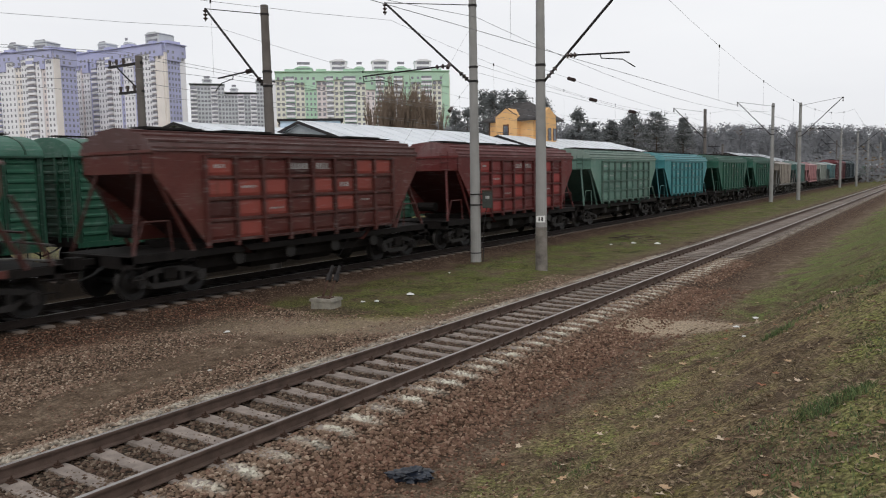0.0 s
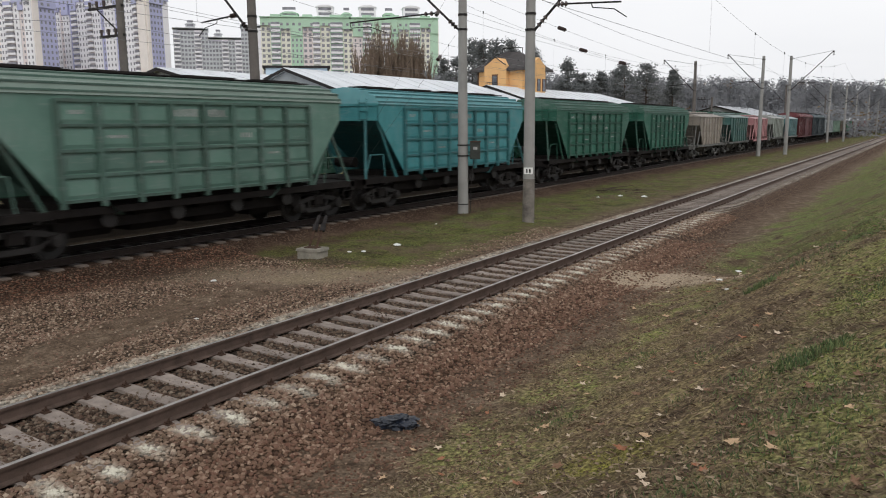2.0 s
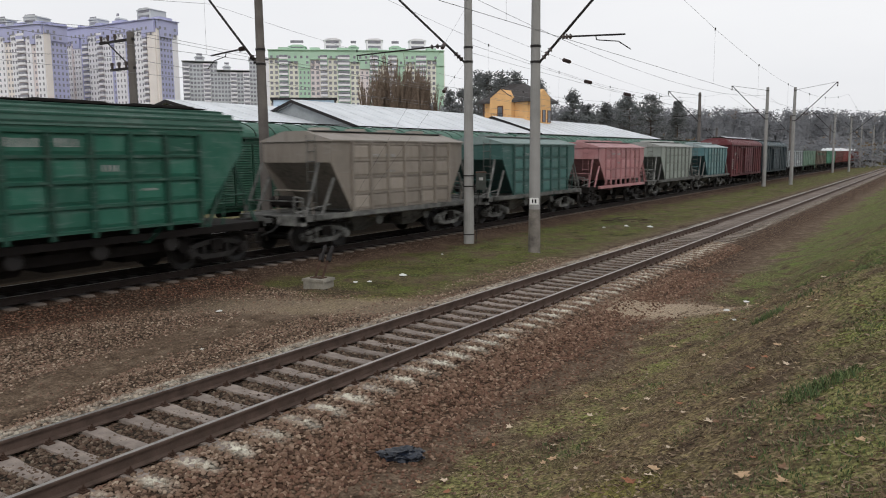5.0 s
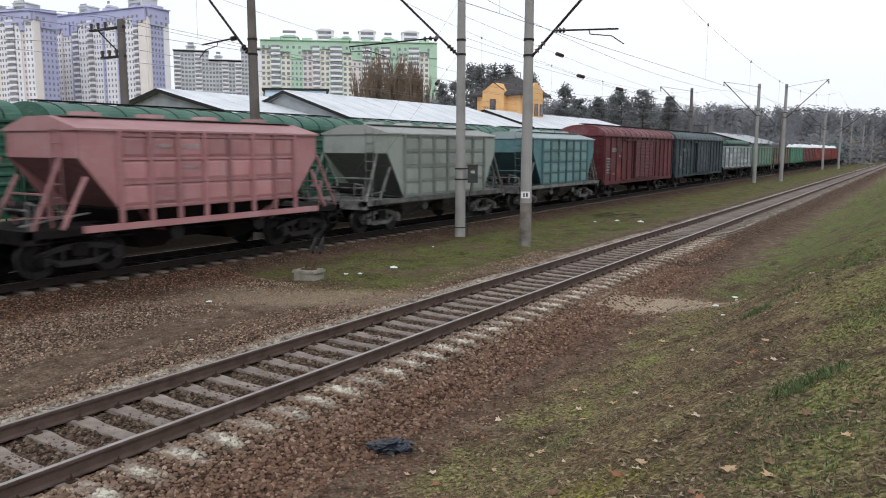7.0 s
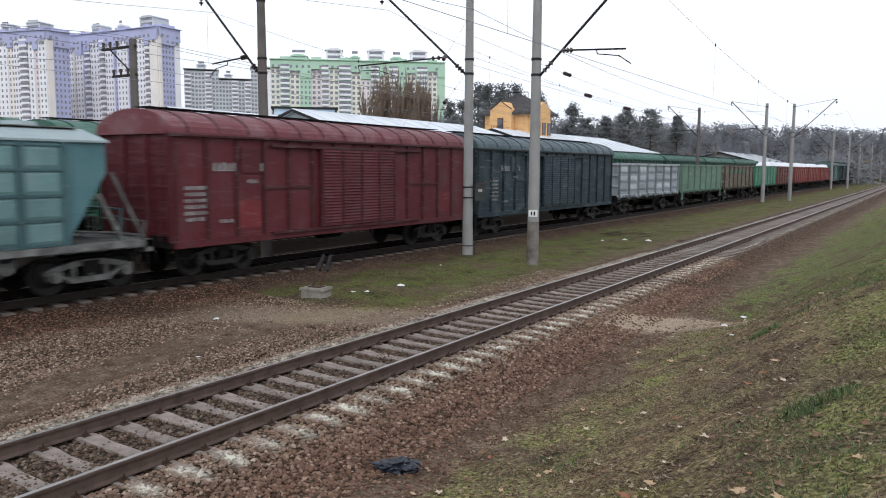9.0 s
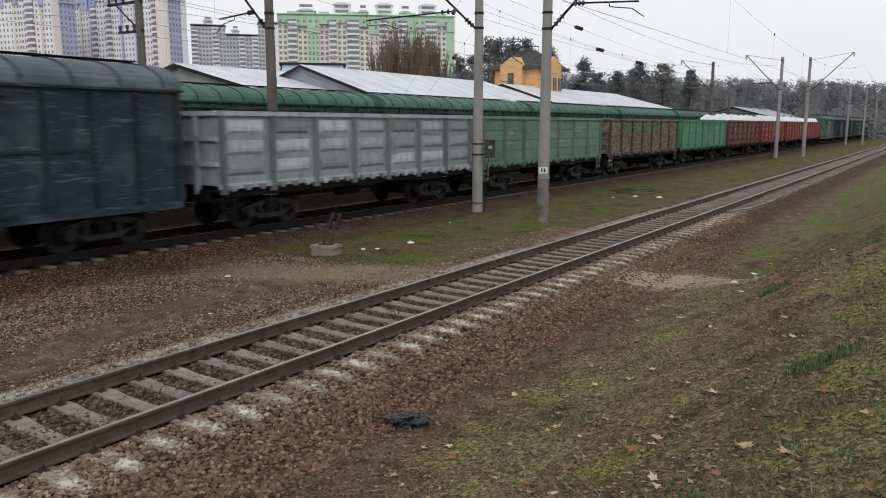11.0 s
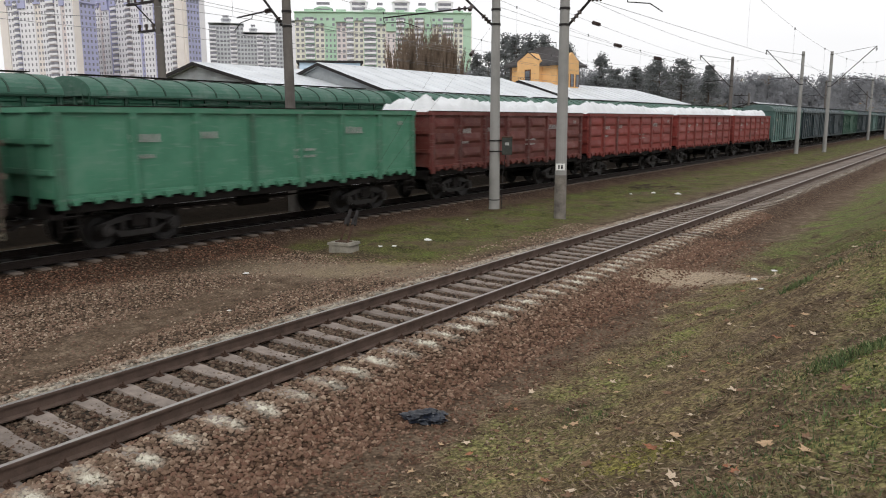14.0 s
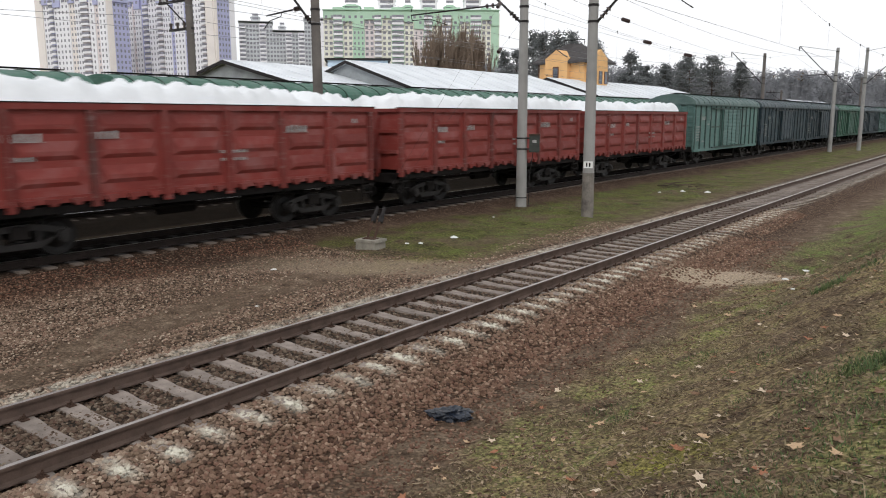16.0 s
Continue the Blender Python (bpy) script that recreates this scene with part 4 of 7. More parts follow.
def boxcar(name="covered_boxcar", far=False, L=7.75, folded=False):
    """Covered wagon: ribbed steel walls, louvred sliding door, arched roof with cross ribs."""
    w = thing(name, "", "freight wagon", group="wagons of the passing goods train")
    L, half, zb, ze, zr = L, 1.52, 1.05, 4.0, 4.62
    body = Shape().box(-half, half, -L, L, zb, ze)
    part("body", body, PAINT, w)
    ring = arch(half + 0.1, ze - 0.02, zr, 14)
    part("roof", Shape().prism(ring + [(-half - 0.1, ze - 0.07), (half + 0.1, ze - 0.07)], -L - 0.12, L + 0.12), ROOFING, w, smooth=False)
    seam = Shape()
    outer, inner = arch(half + 0.12, ze - 0.02, zr + 0.03, 14), arch(half + 0.05, ze - 0.04, zr - 0.04, 14)
    seam.prism(outer + inner[::-1], -0.03, 0.03)
    seam = seam.mesh("roof_rib", FRAME)
    for k in range(14):
        part("roof_rib", seam, None, w, m=pose(0, -L + 0.45 + k * (2 * L - 0.9) / 13, 0))
    part("roof_walkway", Shape().box(-0.25, 0.25, -L + 0.2, L - 0.2, zr + 0.05, zr + 0.08), M_GEAR, w)
    rib = Shape().box(0, 0.07, -0.045, 0.045, zb, ze - 0.08).mesh("rib", FRAME)
    ridge = [(0.0, zb + 0.05)]
    for k in range(9):
        z = zb + 0.22 + k * 0.3
        ridge += [(0.006, z), (0.04, z + 0.04), (0.04, z + 0.1), (0.006, z + 0.15)]
    cor = Shape().prism(ridge + [(0.0, ze - 0.1)], -0.42, 0.42)
    cor = cor.mesh("pressed_panel", PAINT)
    blind = [(0.0, 1.24)]
    for k in range(24):
        z = 1.25 + k * 0.1
        blind += [(0.004, z), (0.038, z + 0.015), (0.004, z + 0.072)]
    slats = Shape().prism(blind + [(0.0, 3.66)], -0.47, 0.47).mesh("louvre", PAINT)
    for s, turn in ((1, 0), (-1, 180)) if not far else ((1, 0),):
        for k in range(15):
            y = -L + 0.05 + k * (2 * L - 0.1) / 14
            part("rib", rib, None, w, m=pose(s * half, y, 0, 0, 0, turn))
        for k in (0, 1, 2, 11, 12, 13) if folded else ():
            part("pressed_panel", cor, None, w, m=pose(s * half, -L + 0.05 + (k + 0.5) * (2 * L - 0.1) / 14, 0, 0, 0, turn))
        for k in (3, 4, 10, 11) if not folded else ():
            part("stiffener", Shape().box(0, 0.05, -0.47, 0.47, 2.42, 2.5), FRAME, w, m=pose(s * half, -L + 0.05 + (k + 0.5) * (2 * L - 0.1) / 14, 0, 0, 0, turn))
        for k in (2, 12) if not folded else ():
            part("repair_patch", Shape().box(0, 0.012, -0.42, 0.42, 1.3, 2.1), PANEL, w, "freshly painted repair sheet", m=pose(s * half, -L + 0.05 + (k + 0.5) * (2 * L - 0.1) / 14, 0, 0, 0, turn))
        door = part("sliding_door", Shape().box(0.075, 0.13, -1.75, 2.2, zb + 0.1, ze - 0.35), PAINT, w, m=pose(s * half, 0, 0, 0, 0, turn))
        for y in (-1.2, -0.2, 0.8, 1.75):
            part("louvre", slats, None, door, m=pose(0.13, y, 0) @ Matrix.Diagonal((1, 0.93, 1, 1)))
        for y in (-1.72, -0.7, 0.3, 1.28, 2.18):
            part("door_rib", Shape().box(0.13, 0.17, y - 0.03, y + 0.03, zb + 0.1, ze - 0.35), FRAME, door)
        part("door_rail", Shape().box(0.0, 0.16, -3.9, 3.9, ze - 0.34, ze - 0.26).box(0.0, 0.14, -3.9, 3.9, zb + 0.0, zb + 0.07), FRAME, w, m=pose(s * half, 0, 0, 0, 0, turn))
        part("hatch", Shape().box(0, 0.05, -5.05, -4.3, 2.9, 3.6), PAINT, w, m=pose(s * half, 0, 0, 0, 0, turn))
        part("bottom_sill", Shape().box(-0.08, 0.06, -L, L, zb - 0.16, zb + 0.03), PAINT, w, m=pose(s * half, 0, 0, 0, 0, turn))
    # thin dark strip along the eave
    part("eave_gutter", Shape().box(half + 0.02, half + 0.13, -L - 0.13, L + 0.13, ze - 0.13, ze - 0.075), FRAME, w)
    for sy in (-1, 1):
        for x in (-1.48, -0.5, 0.5, 1.48):
            part("end_post", Shape().box(x - 0.06, x + 0.06, min(sy * L, sy * (L + 0.09)), max(sy * L, sy * (L + 0.09)), zb, ze), PAINT, w)
        fold = [(sy * L, zb + 0.05)]
        for k in range(9):
            z = zb + 0.2 + k * 0.3
            fold += [(sy * (L + 0.005), z), (sy * (L + (0.04 if folded else 0.012)), z + 0.04), (sy * (L + (0.04 if folded else 0.012)), z + 0.1), (sy * (L + 0.005), z + 0.14)]
        e = Shape().prism(fold + [(sy * L, ze - 0.05)], -1.45, 1.45, "x")
        part("end_panel", e, PAINT, w)
        part("ladder", ladder(1.3, sy * (L + 0.14), 1.1, ze, "x"), PAINT, w)
    running(w, L + 0.05, L - 2.0, L + 0.55)
    return w


def gondola(name="open_gondola", boards=2, load=False, seed=0):
    """Open wagon with stout side posts, a top rail and small bottom flaps."""
    w = thing(name, "", "freight wagon", group="wagons of the passing goods train")
    L, half, zb, ze = 6.62, 1.5, 1.36, 3.42
    for sx in (-1, 1):
        part("side_wall", Shape().box(min(sx * half, sx * (half - 0.06)), max(sx * half, sx * (half - 0.06)), -L, L, zb, ze), PAINT, w)
    for sy in (-1, 1):
        part("end_wall", Shape().box(-half + 0.06, half - 0.06, min(sy * L, sy * (L - 0.06)), max(sy * L, sy * (L - 0.06)), zb, ze), PAINT, w)
    part("floor", Shape().box(-half + 0.06, half - 0.06, -L + 0.06, L - 0.06, zb, zb + 0.06), PAINT, w)
    n = 7
    bay = 2 * L / n
    post = Shape().prism([(0, -0.11), (0.1, -0.08), (0.1, 0.08), (0, 0.11)], 1.12, ze - 0.1, "z").mesh("side_post", FRAME)
    sheets = []
    if boards > 2:
        h = (ze - zb - 0.25) / boards
        for k in range(boards):
            z = zb + 0.1 + k * h
            sheets.append(Shape().box(0, 0.03, -bay / 2 + 0.1, bay / 2 - 0.1, z, z + h - 0.05).mesh("board", PAINT))
    elif not boards:
        sheets.append(Shape().box(0, 0.006, -bay / 2 + 0.1, bay / 2 - 0.1, zb + 0.1, ze - 0.2).mesh("side_panel", PAINT))
    else:
        u = bay / 2 - 0.22
        for z in (1.62, 2.2, 2.78):
            sheets.append(Shape().add([(0, -u, z), (0, u, z), (0, u, z + 0.42), (0, -u, z + 0.42), (0.055, -u + 0.16, z + 0.1), (0.055, u - 0.16, z + 0.1), (0.055, u - 0.16, z + 0.2), (0.055, -u + 0.16, z + 0.2)],
                          [(0, 1, 5, 4), (1, 2, 6, 5), (2, 3, 7, 6), (3, 0, 4, 7), (4, 5, 6, 7)]).mesh("pressed_panel", PAINT))
    lug = Shape().prism([(-0.16, 1.36), (-0.05, 1.2), (0.05, 1.2), (0.16, 1.36)], 0.0, 0.12, "x").mesh("flap_hinge", PAINT)
    for s, turn in ((1, 0), (-1, 180)):
        for k in range(n + 1):
            y = -L + 0.12 + k * (2 * L - 0.24) / n
            part("side_post", post, None, w, m=pose(s * half, y, 0, 0, 0, turn))
        for k in range(n):
            for me in sheets if s > 0 else ():
                part(me.name.split(".")[0], me, None, w, m=pose(s * half, -L + (k + 0.5) * bay, 0, 0, 0, turn))
            for d in (-0.55, 0.0, 0.55) if s > 0 else ():
                part("flap_hinge", lug, None, w, m=pose(s * half, -L + (k + 0.5) * bay + d, 0, 0, 0, turn))
        part("top_rail", Shape().box(-0.07, 0.1, -L - 0.05, L + 0.05, ze - 0.12, ze + 0.02), PAINT, w, m=pose(s * half, 0, 0, 0, 0, turn))
        part("rim", Shape().box(-0.06, 0.11, -L - 0.05, L + 0.05, ze + 0.02, ze + 0.045), M_GEAR, w, m=pose(s * half, 0, 0, 0, 0, turn))
        part("bottom_rail", Shape().box(-0.07, 0.05, -L, L, zb - 0.1, zb + 0.06), PAINT, w, m=pose(s * half, 0, 0, 0, 0, turn))
    for sy in (-1, 1):
        part("end_rail", Shape().box(-half, half, min(sy * L, sy * (L + 0.1)), max(sy * L, sy * (L + 0.1)), ze - 0.12, ze), PAINT, w)
        for z in (1.9, 2.6):
            part("end_bar", Shape().box(-half, half, min(sy * L, sy * (L + 0.09)), max(sy * L, sy * (L + 0.09)), z, z + 0.12), PAINT, w)
        for x in (-0.6, 0.6):
            part("end_post", Shape().box(x - 0.07, x + 0.07, min(sy * L, sy * (L + 0.1)), max(sy * L, sy * (L + 0.1)), 1.1, ze - 0.12), PAINT, w)
        part("ladder", ladder(half + 0.04, sy * (L - 0.3), 0.6, 1.3, "y", 0.4, 3, 0.025), PAINT if boards > 2 else M_GEAR, w)
    part("flap_gear", Shape().box(-1.35, 1.35, -6.0, 6.0, 1.2, 1.36), M_GEAR, w)
    running(w, 6.7, 4.35, 7.12)
    return w


def white_load(seed, L=6.5, half=1.4, z0=3.25):
    """Heaped white sacks: lumpy, in two long heaps with a dip between."""
    nx, ny = 26, 150
    off = seed * 17.3
    vs, fs = [], []
    for j in range(ny + 1):
        y = -L + 2 * L * j / ny
        for i in range(nx + 1):
            x = -half + 2 * half * i / nx
            edge = ease((1 - abs(x) / half) * 3.2) * ease((1 - abs(y) / L) * 14)
            d = noise.voronoi(Vector((x * 2.0 + off, y * 1.75, off)))[0]
            lump = 1 - min(1.0, d[0] * 1.1)
            h = 0.2 + 0.36 * lump + 0.42 * (0.5 + 0.5 * noise.noise(Vector((x * 0.6, y * 0.42 + off, 2.0)))) + 0.1 * noise.noise(Vector((x * 4, y * 4 + off, 5.0)))
            vs.append((x, y, z0 + edge * max(0.0, h) + 0.02))
    n = nx + 1
    fs = [(j * n + i, j * n + i + 1, (j + 1) * n + i + 1, (j + 1) * n + i) for j in range(ny) for i in range(nx)]
    me = bpy.data.meshes.new("white_load")
    me.from_pydata(vs, [], fs)
    me.materials.append(M_LOAD)
    me.polygons.foreach_set("use_smooth", [True] * len(fs))
    return me


def painted(template, at, paint, label, panels=None, roof=None, frame_paint=None, dusted=False):
    """A copy of a wagon in its own paint."""
    ob = copy_thing(template, at)
    for o in ob.children_recursive:
        if o.type == "MESH":
            for sl in o.material_slots:
                if dusted and (sl.material == M_SIDE or sl.material == M_GEAR and o.name.startswith(("end_", "side_beam", "coupler", "discharge"))):
                    sl.link, sl.material = "OBJECT", M_DUSTED
                if sl.material in (PAINT, PANEL, ROOFING, FRAME):
                    kind = sl.material
                    sl.link = "OBJECT"
                    sl.material = (panels if kind == PANEL else roof if kind == ROOFING else frame_paint if kind == FRAME else None) or paint
    tagged(ob, label)
    return ob


FRAME_TONE = {k: 0.88 for k in ("pink", "grey", "beige", "applegreen", "brightgreen", "maroon", "brickred")}
FRAME_TONE["whiteblue"] = 0.4
FRAME_TONE["boxdark"] = 0.6
FRAME_TONE["boxgreen"] = 0.4
FRAME_TONE["grey"] = 0.68
FRAME_TONE["applegreen"] = 0.72


def paint(key, base, **kw):
    ROOFS[key] = wagon_paint("roof_" + key, tuple(0.75 * v + 0.035 for v in base), worn=0.3, rust=scaled(base, 0.5), pale=0.35)
    # darkened frame copy: grime, plus rib shadows and end-slope shade in the colour
    FRAMES[key] = wagon_paint("frame_" + key, scaled(base, FRAME_TONE.get(key, 0.62)), worn=0.6, rust=(0.03, 0.022, 0.018), pale=0.15)
    return wagon_paint("paint_" + key, base, **kw)


BOXLONG = boxcar(far=True, L=7.72, folded=True)
BOXWIDE = boxcar(L=8.15)
BIG, SHORT, SHORTOPEN, BOX, BOXFAR, GON, GONB = big_hopper(), short_hopper(), short_hopper(open_foot=True), boxcar(L=7.35), boxcar(far=True), gondola(), gondola("open_gondola", 4)
GONF = gondola("open_gondola", 0)
P = {
    "oxblood": paint("oxblood", (0.095, 0.022, 0.017), worn=0.6, pick=0.2, pale=0.12),
    "oxblood_panel": paint("oxblood_panel", (0.085, 0.016, 0.012), worn=0.5, pick=0.6, pale=0.12, flash=(0.24, 0.05, 0.038)),
    "red": paint("red", (0.13, 0.018, 0.017), worn=0.5, pick=0.2, pale=0.15),
    "red_panel": paint("red_panel", (0.15, 0.018, 0.017), worn=0.4, pick=0.5, flash=(0.25, 0.035, 0.032)),
    "seagreen": paint("seagreen", (0.1, 0.188, 0.152), worn=0.3, rust=(0.08, 0.13, 0.1)),
    "turquoise": paint("turquoise", (0.052, 0.235, 0.255), worn=0.25, rust=(0.05, 0.15, 0.15), pick=0.15),
    "darkgreen": paint("darkgreen", (0.019, 0.112, 0.075), worn=0.3, rust=(0.02, 0.075, 0.05)),
    "beige": paint("beige", (0.27, 0.235, 0.2), worn=0.5, rust=(0.12, 0.09, 0.07)),
    "teal": paint("teal", (0.05, 0.13, 0.118), worn=0.4, rust=(0.03, 0.07, 0.06), chalk=0.75),
    "pink": paint("pink", (0.4, 0.19, 0.195), worn=0.25, rust=(0.14, 0.05, 0.045), pale=0.5),
    "grey": paint("grey", (0.245, 0.272, 0.245), worn=0.25, rust=(0.14, 0.14, 0.12), chalk=0.6),
    "skyblue": paint("skyblue", (0.085, 0.185, 0.2), worn=0.35, rust=(0.06, 0.13, 0.14)),
    "skyblue_panel": paint("skyblue_panel", (0.14, 0.245, 0.245), worn=0.25, rust=(0.08, 0.16, 0.16), chalk=0.7),
    "boxred": paint("boxred", (0.088, 0.012, 0.017), worn=0.45, rust=(0.045, 0.014, 0.015), pick=0.25, pale=0.1, chalk=0.18),
    "boxred_panel": paint("boxred_panel", (0.15, 0.02, 0.024), worn=0.3),
    "boxdark": paint("boxdark", (0.01, 0.027, 0.037), worn=0.3, rust=(0.025, 0.04, 0.04), pick=0.2, chalk=0.6),
    "whiteblue": paint("whiteblue", (0.36, 0.4, 0.42), worn=0.75, rust=(0.1, 0.1, 0.1), pick=0.5),
    "applegreen": paint("applegreen", (0.115, 0.2, 0.145), worn=0.25, rust=(0.07, 0.15, 0.1), pick=0.15, chalk=0.7),
    "rustbrown": paint("rustbrown", (0.165, 0.14, 0.105), worn=1.3, rust=(0.035, 0.02, 0.015), pick=0.5, pale=0.7),
    "brightgreen": paint("brightgreen", (0.06, 0.2, 0.125), worn=0.3, rust=(0.05, 0.2, 0.11), pick=0.12),
    "maroon": paint("maroon", (0.105, 0.023, 0.019), worn=0.7, rust=(0.13, 0.045, 0.026), pick=0.35, chalk=0.12),
    "brickred": paint("brickred", (0.18, 0.028, 0.022), worn=0.2, rust=(0.15, 0.034, 0.027), pick=0.2, chalk=0.14),
    "boxgreen": paint("boxgreen", (0.085, 0.165, 0.15), worn=0.4, rust=(0.06, 0.1, 0.08)),
    "parkgreen": paint("parkgreen", (0.014, 0.075, 0.044), worn=0.2, rust=(0.025, 0.08, 0.05), pick=0.15),
}
P["rustbrown"] = peeled_boards("peeled_board_paint", [(0.03, 0.018, 0.013), (0.075, 0.05, 0.037), (0.11, 0.075, 0.055), (0.15, 0.135, 0.1), (0.2, 0.2, 0.15), (0.4, 0.39, 0.32)])
FRAMES["rustbrown"] = peeled_boards("rusty_post_paint", [(0.018, 0.012, 0.01), (0.04, 0.028, 0.021), (0.06, 0.045, 0.034), (0.1, 0.085, 0.068)])
for key, tone in (("turquoise", (0.12, 0.3, 0.325)), ("seagreen", (0.2, 0.265, 0.23)), ("skyblue", (0.32, 0.39, 0.4)), ("grey", (0.36, 0.37, 0.35)), ("teal", (0.16, 0.22, 0.21)), ("boxred", (0.13, 0.034, 0.04))):
    ROOFS[key] = wagon_paint("roof_top_" + key, tone, worn=0.35, rust=scaled(tone, 0.45), pale=0.4)
# parked roofs: weathered paler, with sky sheen put into the colour
ROOFS["parkgreen"] = wagon_paint("roof_parked", (0.042, 0.12, 0.085), worn=0.3, rust=(0.03, 0.09, 0.06), pale=0.3)
ROOFS["boxdark"] = wagon_paint("roof_dark", (0.055, 0.08, 0.09), worn=0.3, rust=(0.03, 0.05, 0.05), pale=0.3)
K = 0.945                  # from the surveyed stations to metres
SPEED = 17.0 * K
# wagons of the passing train: template, station of the middle at 0 s, paint, label
HL, SL, BL, GL = "steel grain hopper wagon with a ribbed side", "short covered hopper wagon", "covered boxcar with an arched ribbed roof", "open gondola wagon"
TRAIN = [
    (SHORTOPEN, 4.3, "oxblood", "dark oxblood-red worn " + SL),
    (BIG, 18.65, "oxblood", "dark oxblood " + HL + ", patched red"),
    (BIG, 33.9, "red", "dusty red " + HL),
    (BIG, 48.75, "seagreen", "pale sea-green " + HL),
    (BIG, 63.1, "turquoise", "bright turquoise " + HL),
    (BIG, 79.45, "darkgreen", "dark green " + HL),
    (BIG, 94.9, "darkgreen", "dark green " + HL),
    (SHORT, 109.3, "beige", "dusty beige-grey " + SL + " with raked ends"),
    (SHORT, 121.8, "teal", "dark teal chalk-streaked " + SL + " with raked ends"),
    (SHORTOPEN, 134.3, "pink", "faded pink-red " + SL + " with raked ends"),
    (SHORT, 147.1, "grey", "light grey " + SL + " with raked ends"),
    (SHORT, 160.1, "skyblue", "pale blue-green " + SL + " with raked ends"),
    (BOX, 174.25, "boxred", "dark red " + BL),
    (BOXWIDE, 191.75, "boxdark", "dark blue-green " + BL),
    (GON, 208.75, "whiteblue", "whitish worn empty " + GL),
    (GONB, 223.7, "applegreen", "apple-green empty " + GL + " with stencils"),
    (GONB, 239.1, "rustbrown", "rusty brown weathered " + GL),
    (GONF, 254.3, "brightgreen", "bright green empty " + GL),
    (GON, 269.4, "maroon", "maroon rusty " + GL + " heaped with white sacks"),
    (GON, 284.4, "brickred", "brick-red " + GL + " heaped with white sacks"),
    (GON, 299.8, "brickred", "brick-red " + GL + " heaped with white sacks"),
    (GON, 315.2, "brickred", "brick-red " + GL + " heaped with white sacks"),
    (BOX, 331.7, "boxgreen", "pale grey-green " + BL),
    (BOXWIDE, 349.2, "boxdark", "dark grey-green " + BL),
]
for k in range(11):
    TRAIN.append((BOXFAR, 366.6 + 17.1 * k, ("boxdark", "parkgreen", "boxdark", "boxgreen")[k % 4], ("dark grey-green ", "dark green ", "dark grey-green ", "pale grey-green ")[k % 4] + BL))
MOVING = []
rng = random.Random(11)
for tpl, at, col, lab in TRAIN:
    m = pose(TRAIN_X, at * K, TRAIN_Z)
    w = painted(tpl, m, P[col], lab, P.get(col + "_panel"), ROOFS[col], FRAMES[col], tpl is SHORT)
    MOVING.append((w, at * K))
    if "white" in lab and "heaped" in lab:
        part("white_load", white_load(len(MOVING)), None, w, "heap of lumpy bright white sacks")
    if col == "rustbrown":
        for bay in (1, 2, 3, 4):
            part("green_board", Shape().box(1.535, 1.545, -6.62 + bay * 1.891 + 0.35, -6.62 + bay * 1.891 + 1.6, 2.72, 3.0), M_GREENOLD, w, "patch of old green paint on a board")
    # stencils on the side that faces the bank
    if tpl is BIG:
        side, S = 1.595, 4.15
        for bay, z, ww, hh in ((3, 3.38, 0.8, 0.2), (4, 3.38, 0.6, 0.2), (5, 2.8, 0.45, 0.15), (0, 3.42, 0.4, 0.1), (1, 2.85, 0.6, 0.07), (6, 2.3, 0.5, 0.06), (2, 2.2, 0.55, 0.06)):
            marking(w, rng, side, -S + (bay + 0.5) * 2 * S / 8, z, ww, hh)
    elif tpl in (SHORT, SHORTOPEN):
        for bay, z, ww, hh in ((1, 3.1, 0.5, 0.1), (2, 3.08, 0.6, 0.13), (2, 2.55, 0.55, 0.08)):
            marking(w, rng, 1.6, -3.05 + (bay + 0.5) * 6.1 / 7, z, ww, hh)
    elif tpl in (BOX, BOXFAR, BOXWIDE):
        for y, z, ww, hh in ((-5.6, 2.95, 0.88, 0.25), (-4.55, 2.95, 0.88, 0.25), (-4.6, 2.6, 0.4, 0.12), (-6.65, 2.45, 0.75, 0.1), (-6.65, 2.28, 0.7, 0.1), (-6.65, 2.11, 0.75, 0.1), (-6.65, 1.94, 0.7, 0.1), (-6.65, 1.77, 0.75, 0.1), (-6.65, 1.6, 0.6, 0.1), (-5.6, 1.5, 0.5, 0.1)):
            marking(w, rng, 1.556, y, z, ww, hh)
    elif col != "rustbrown":
        for y, z, ww, hh in ((-4.3, 2.6, 0.9, 0.2), (-2.4, 2.65, 0.6, 0.18), (-4.3, 2.2, 0.5, 0.1), (3.3, 2.7, 1.0, 0.22), (5.8, 2.95, 0.3, 0.15), (1.1, 2.2, 0.9, 0.08), (1.1, 2.0, 0.9, 0.08)):
            marking(w, rng, 1.555, y, z, ww, hh)
# parked boxcars on the far track
for k in range(9):
    w = painted(BOXLONG, pose(PARKED_X, 21.85 + 16.6 * (k - 2), PARKED_Z), P["parkgreen"], "dark green parked " + BL, roof=ROOFS["parkgreen"], frame_paint=FRAMES["parkgreen"])
    w["group"] = "parked boxcars on the far track"
    for y, z, ww, hh in ((-5.6, 2.95, 0.88, 0.25), (-4.55, 2.95, 0.88, 0.25), (-5.6, 1.9, 0.5, 0.1)):
        marking(w, rng, 1.556, y, z, ww, hh)
for tpl in (BIG, SHORT, SHORTOPEN, BOX, BOXFAR, BOXLONG, BOXWIDE, GON, GONB, GONF):
    for o in (*tpl.children_recursive, tpl):
        bpy.data.objects.remove(o)


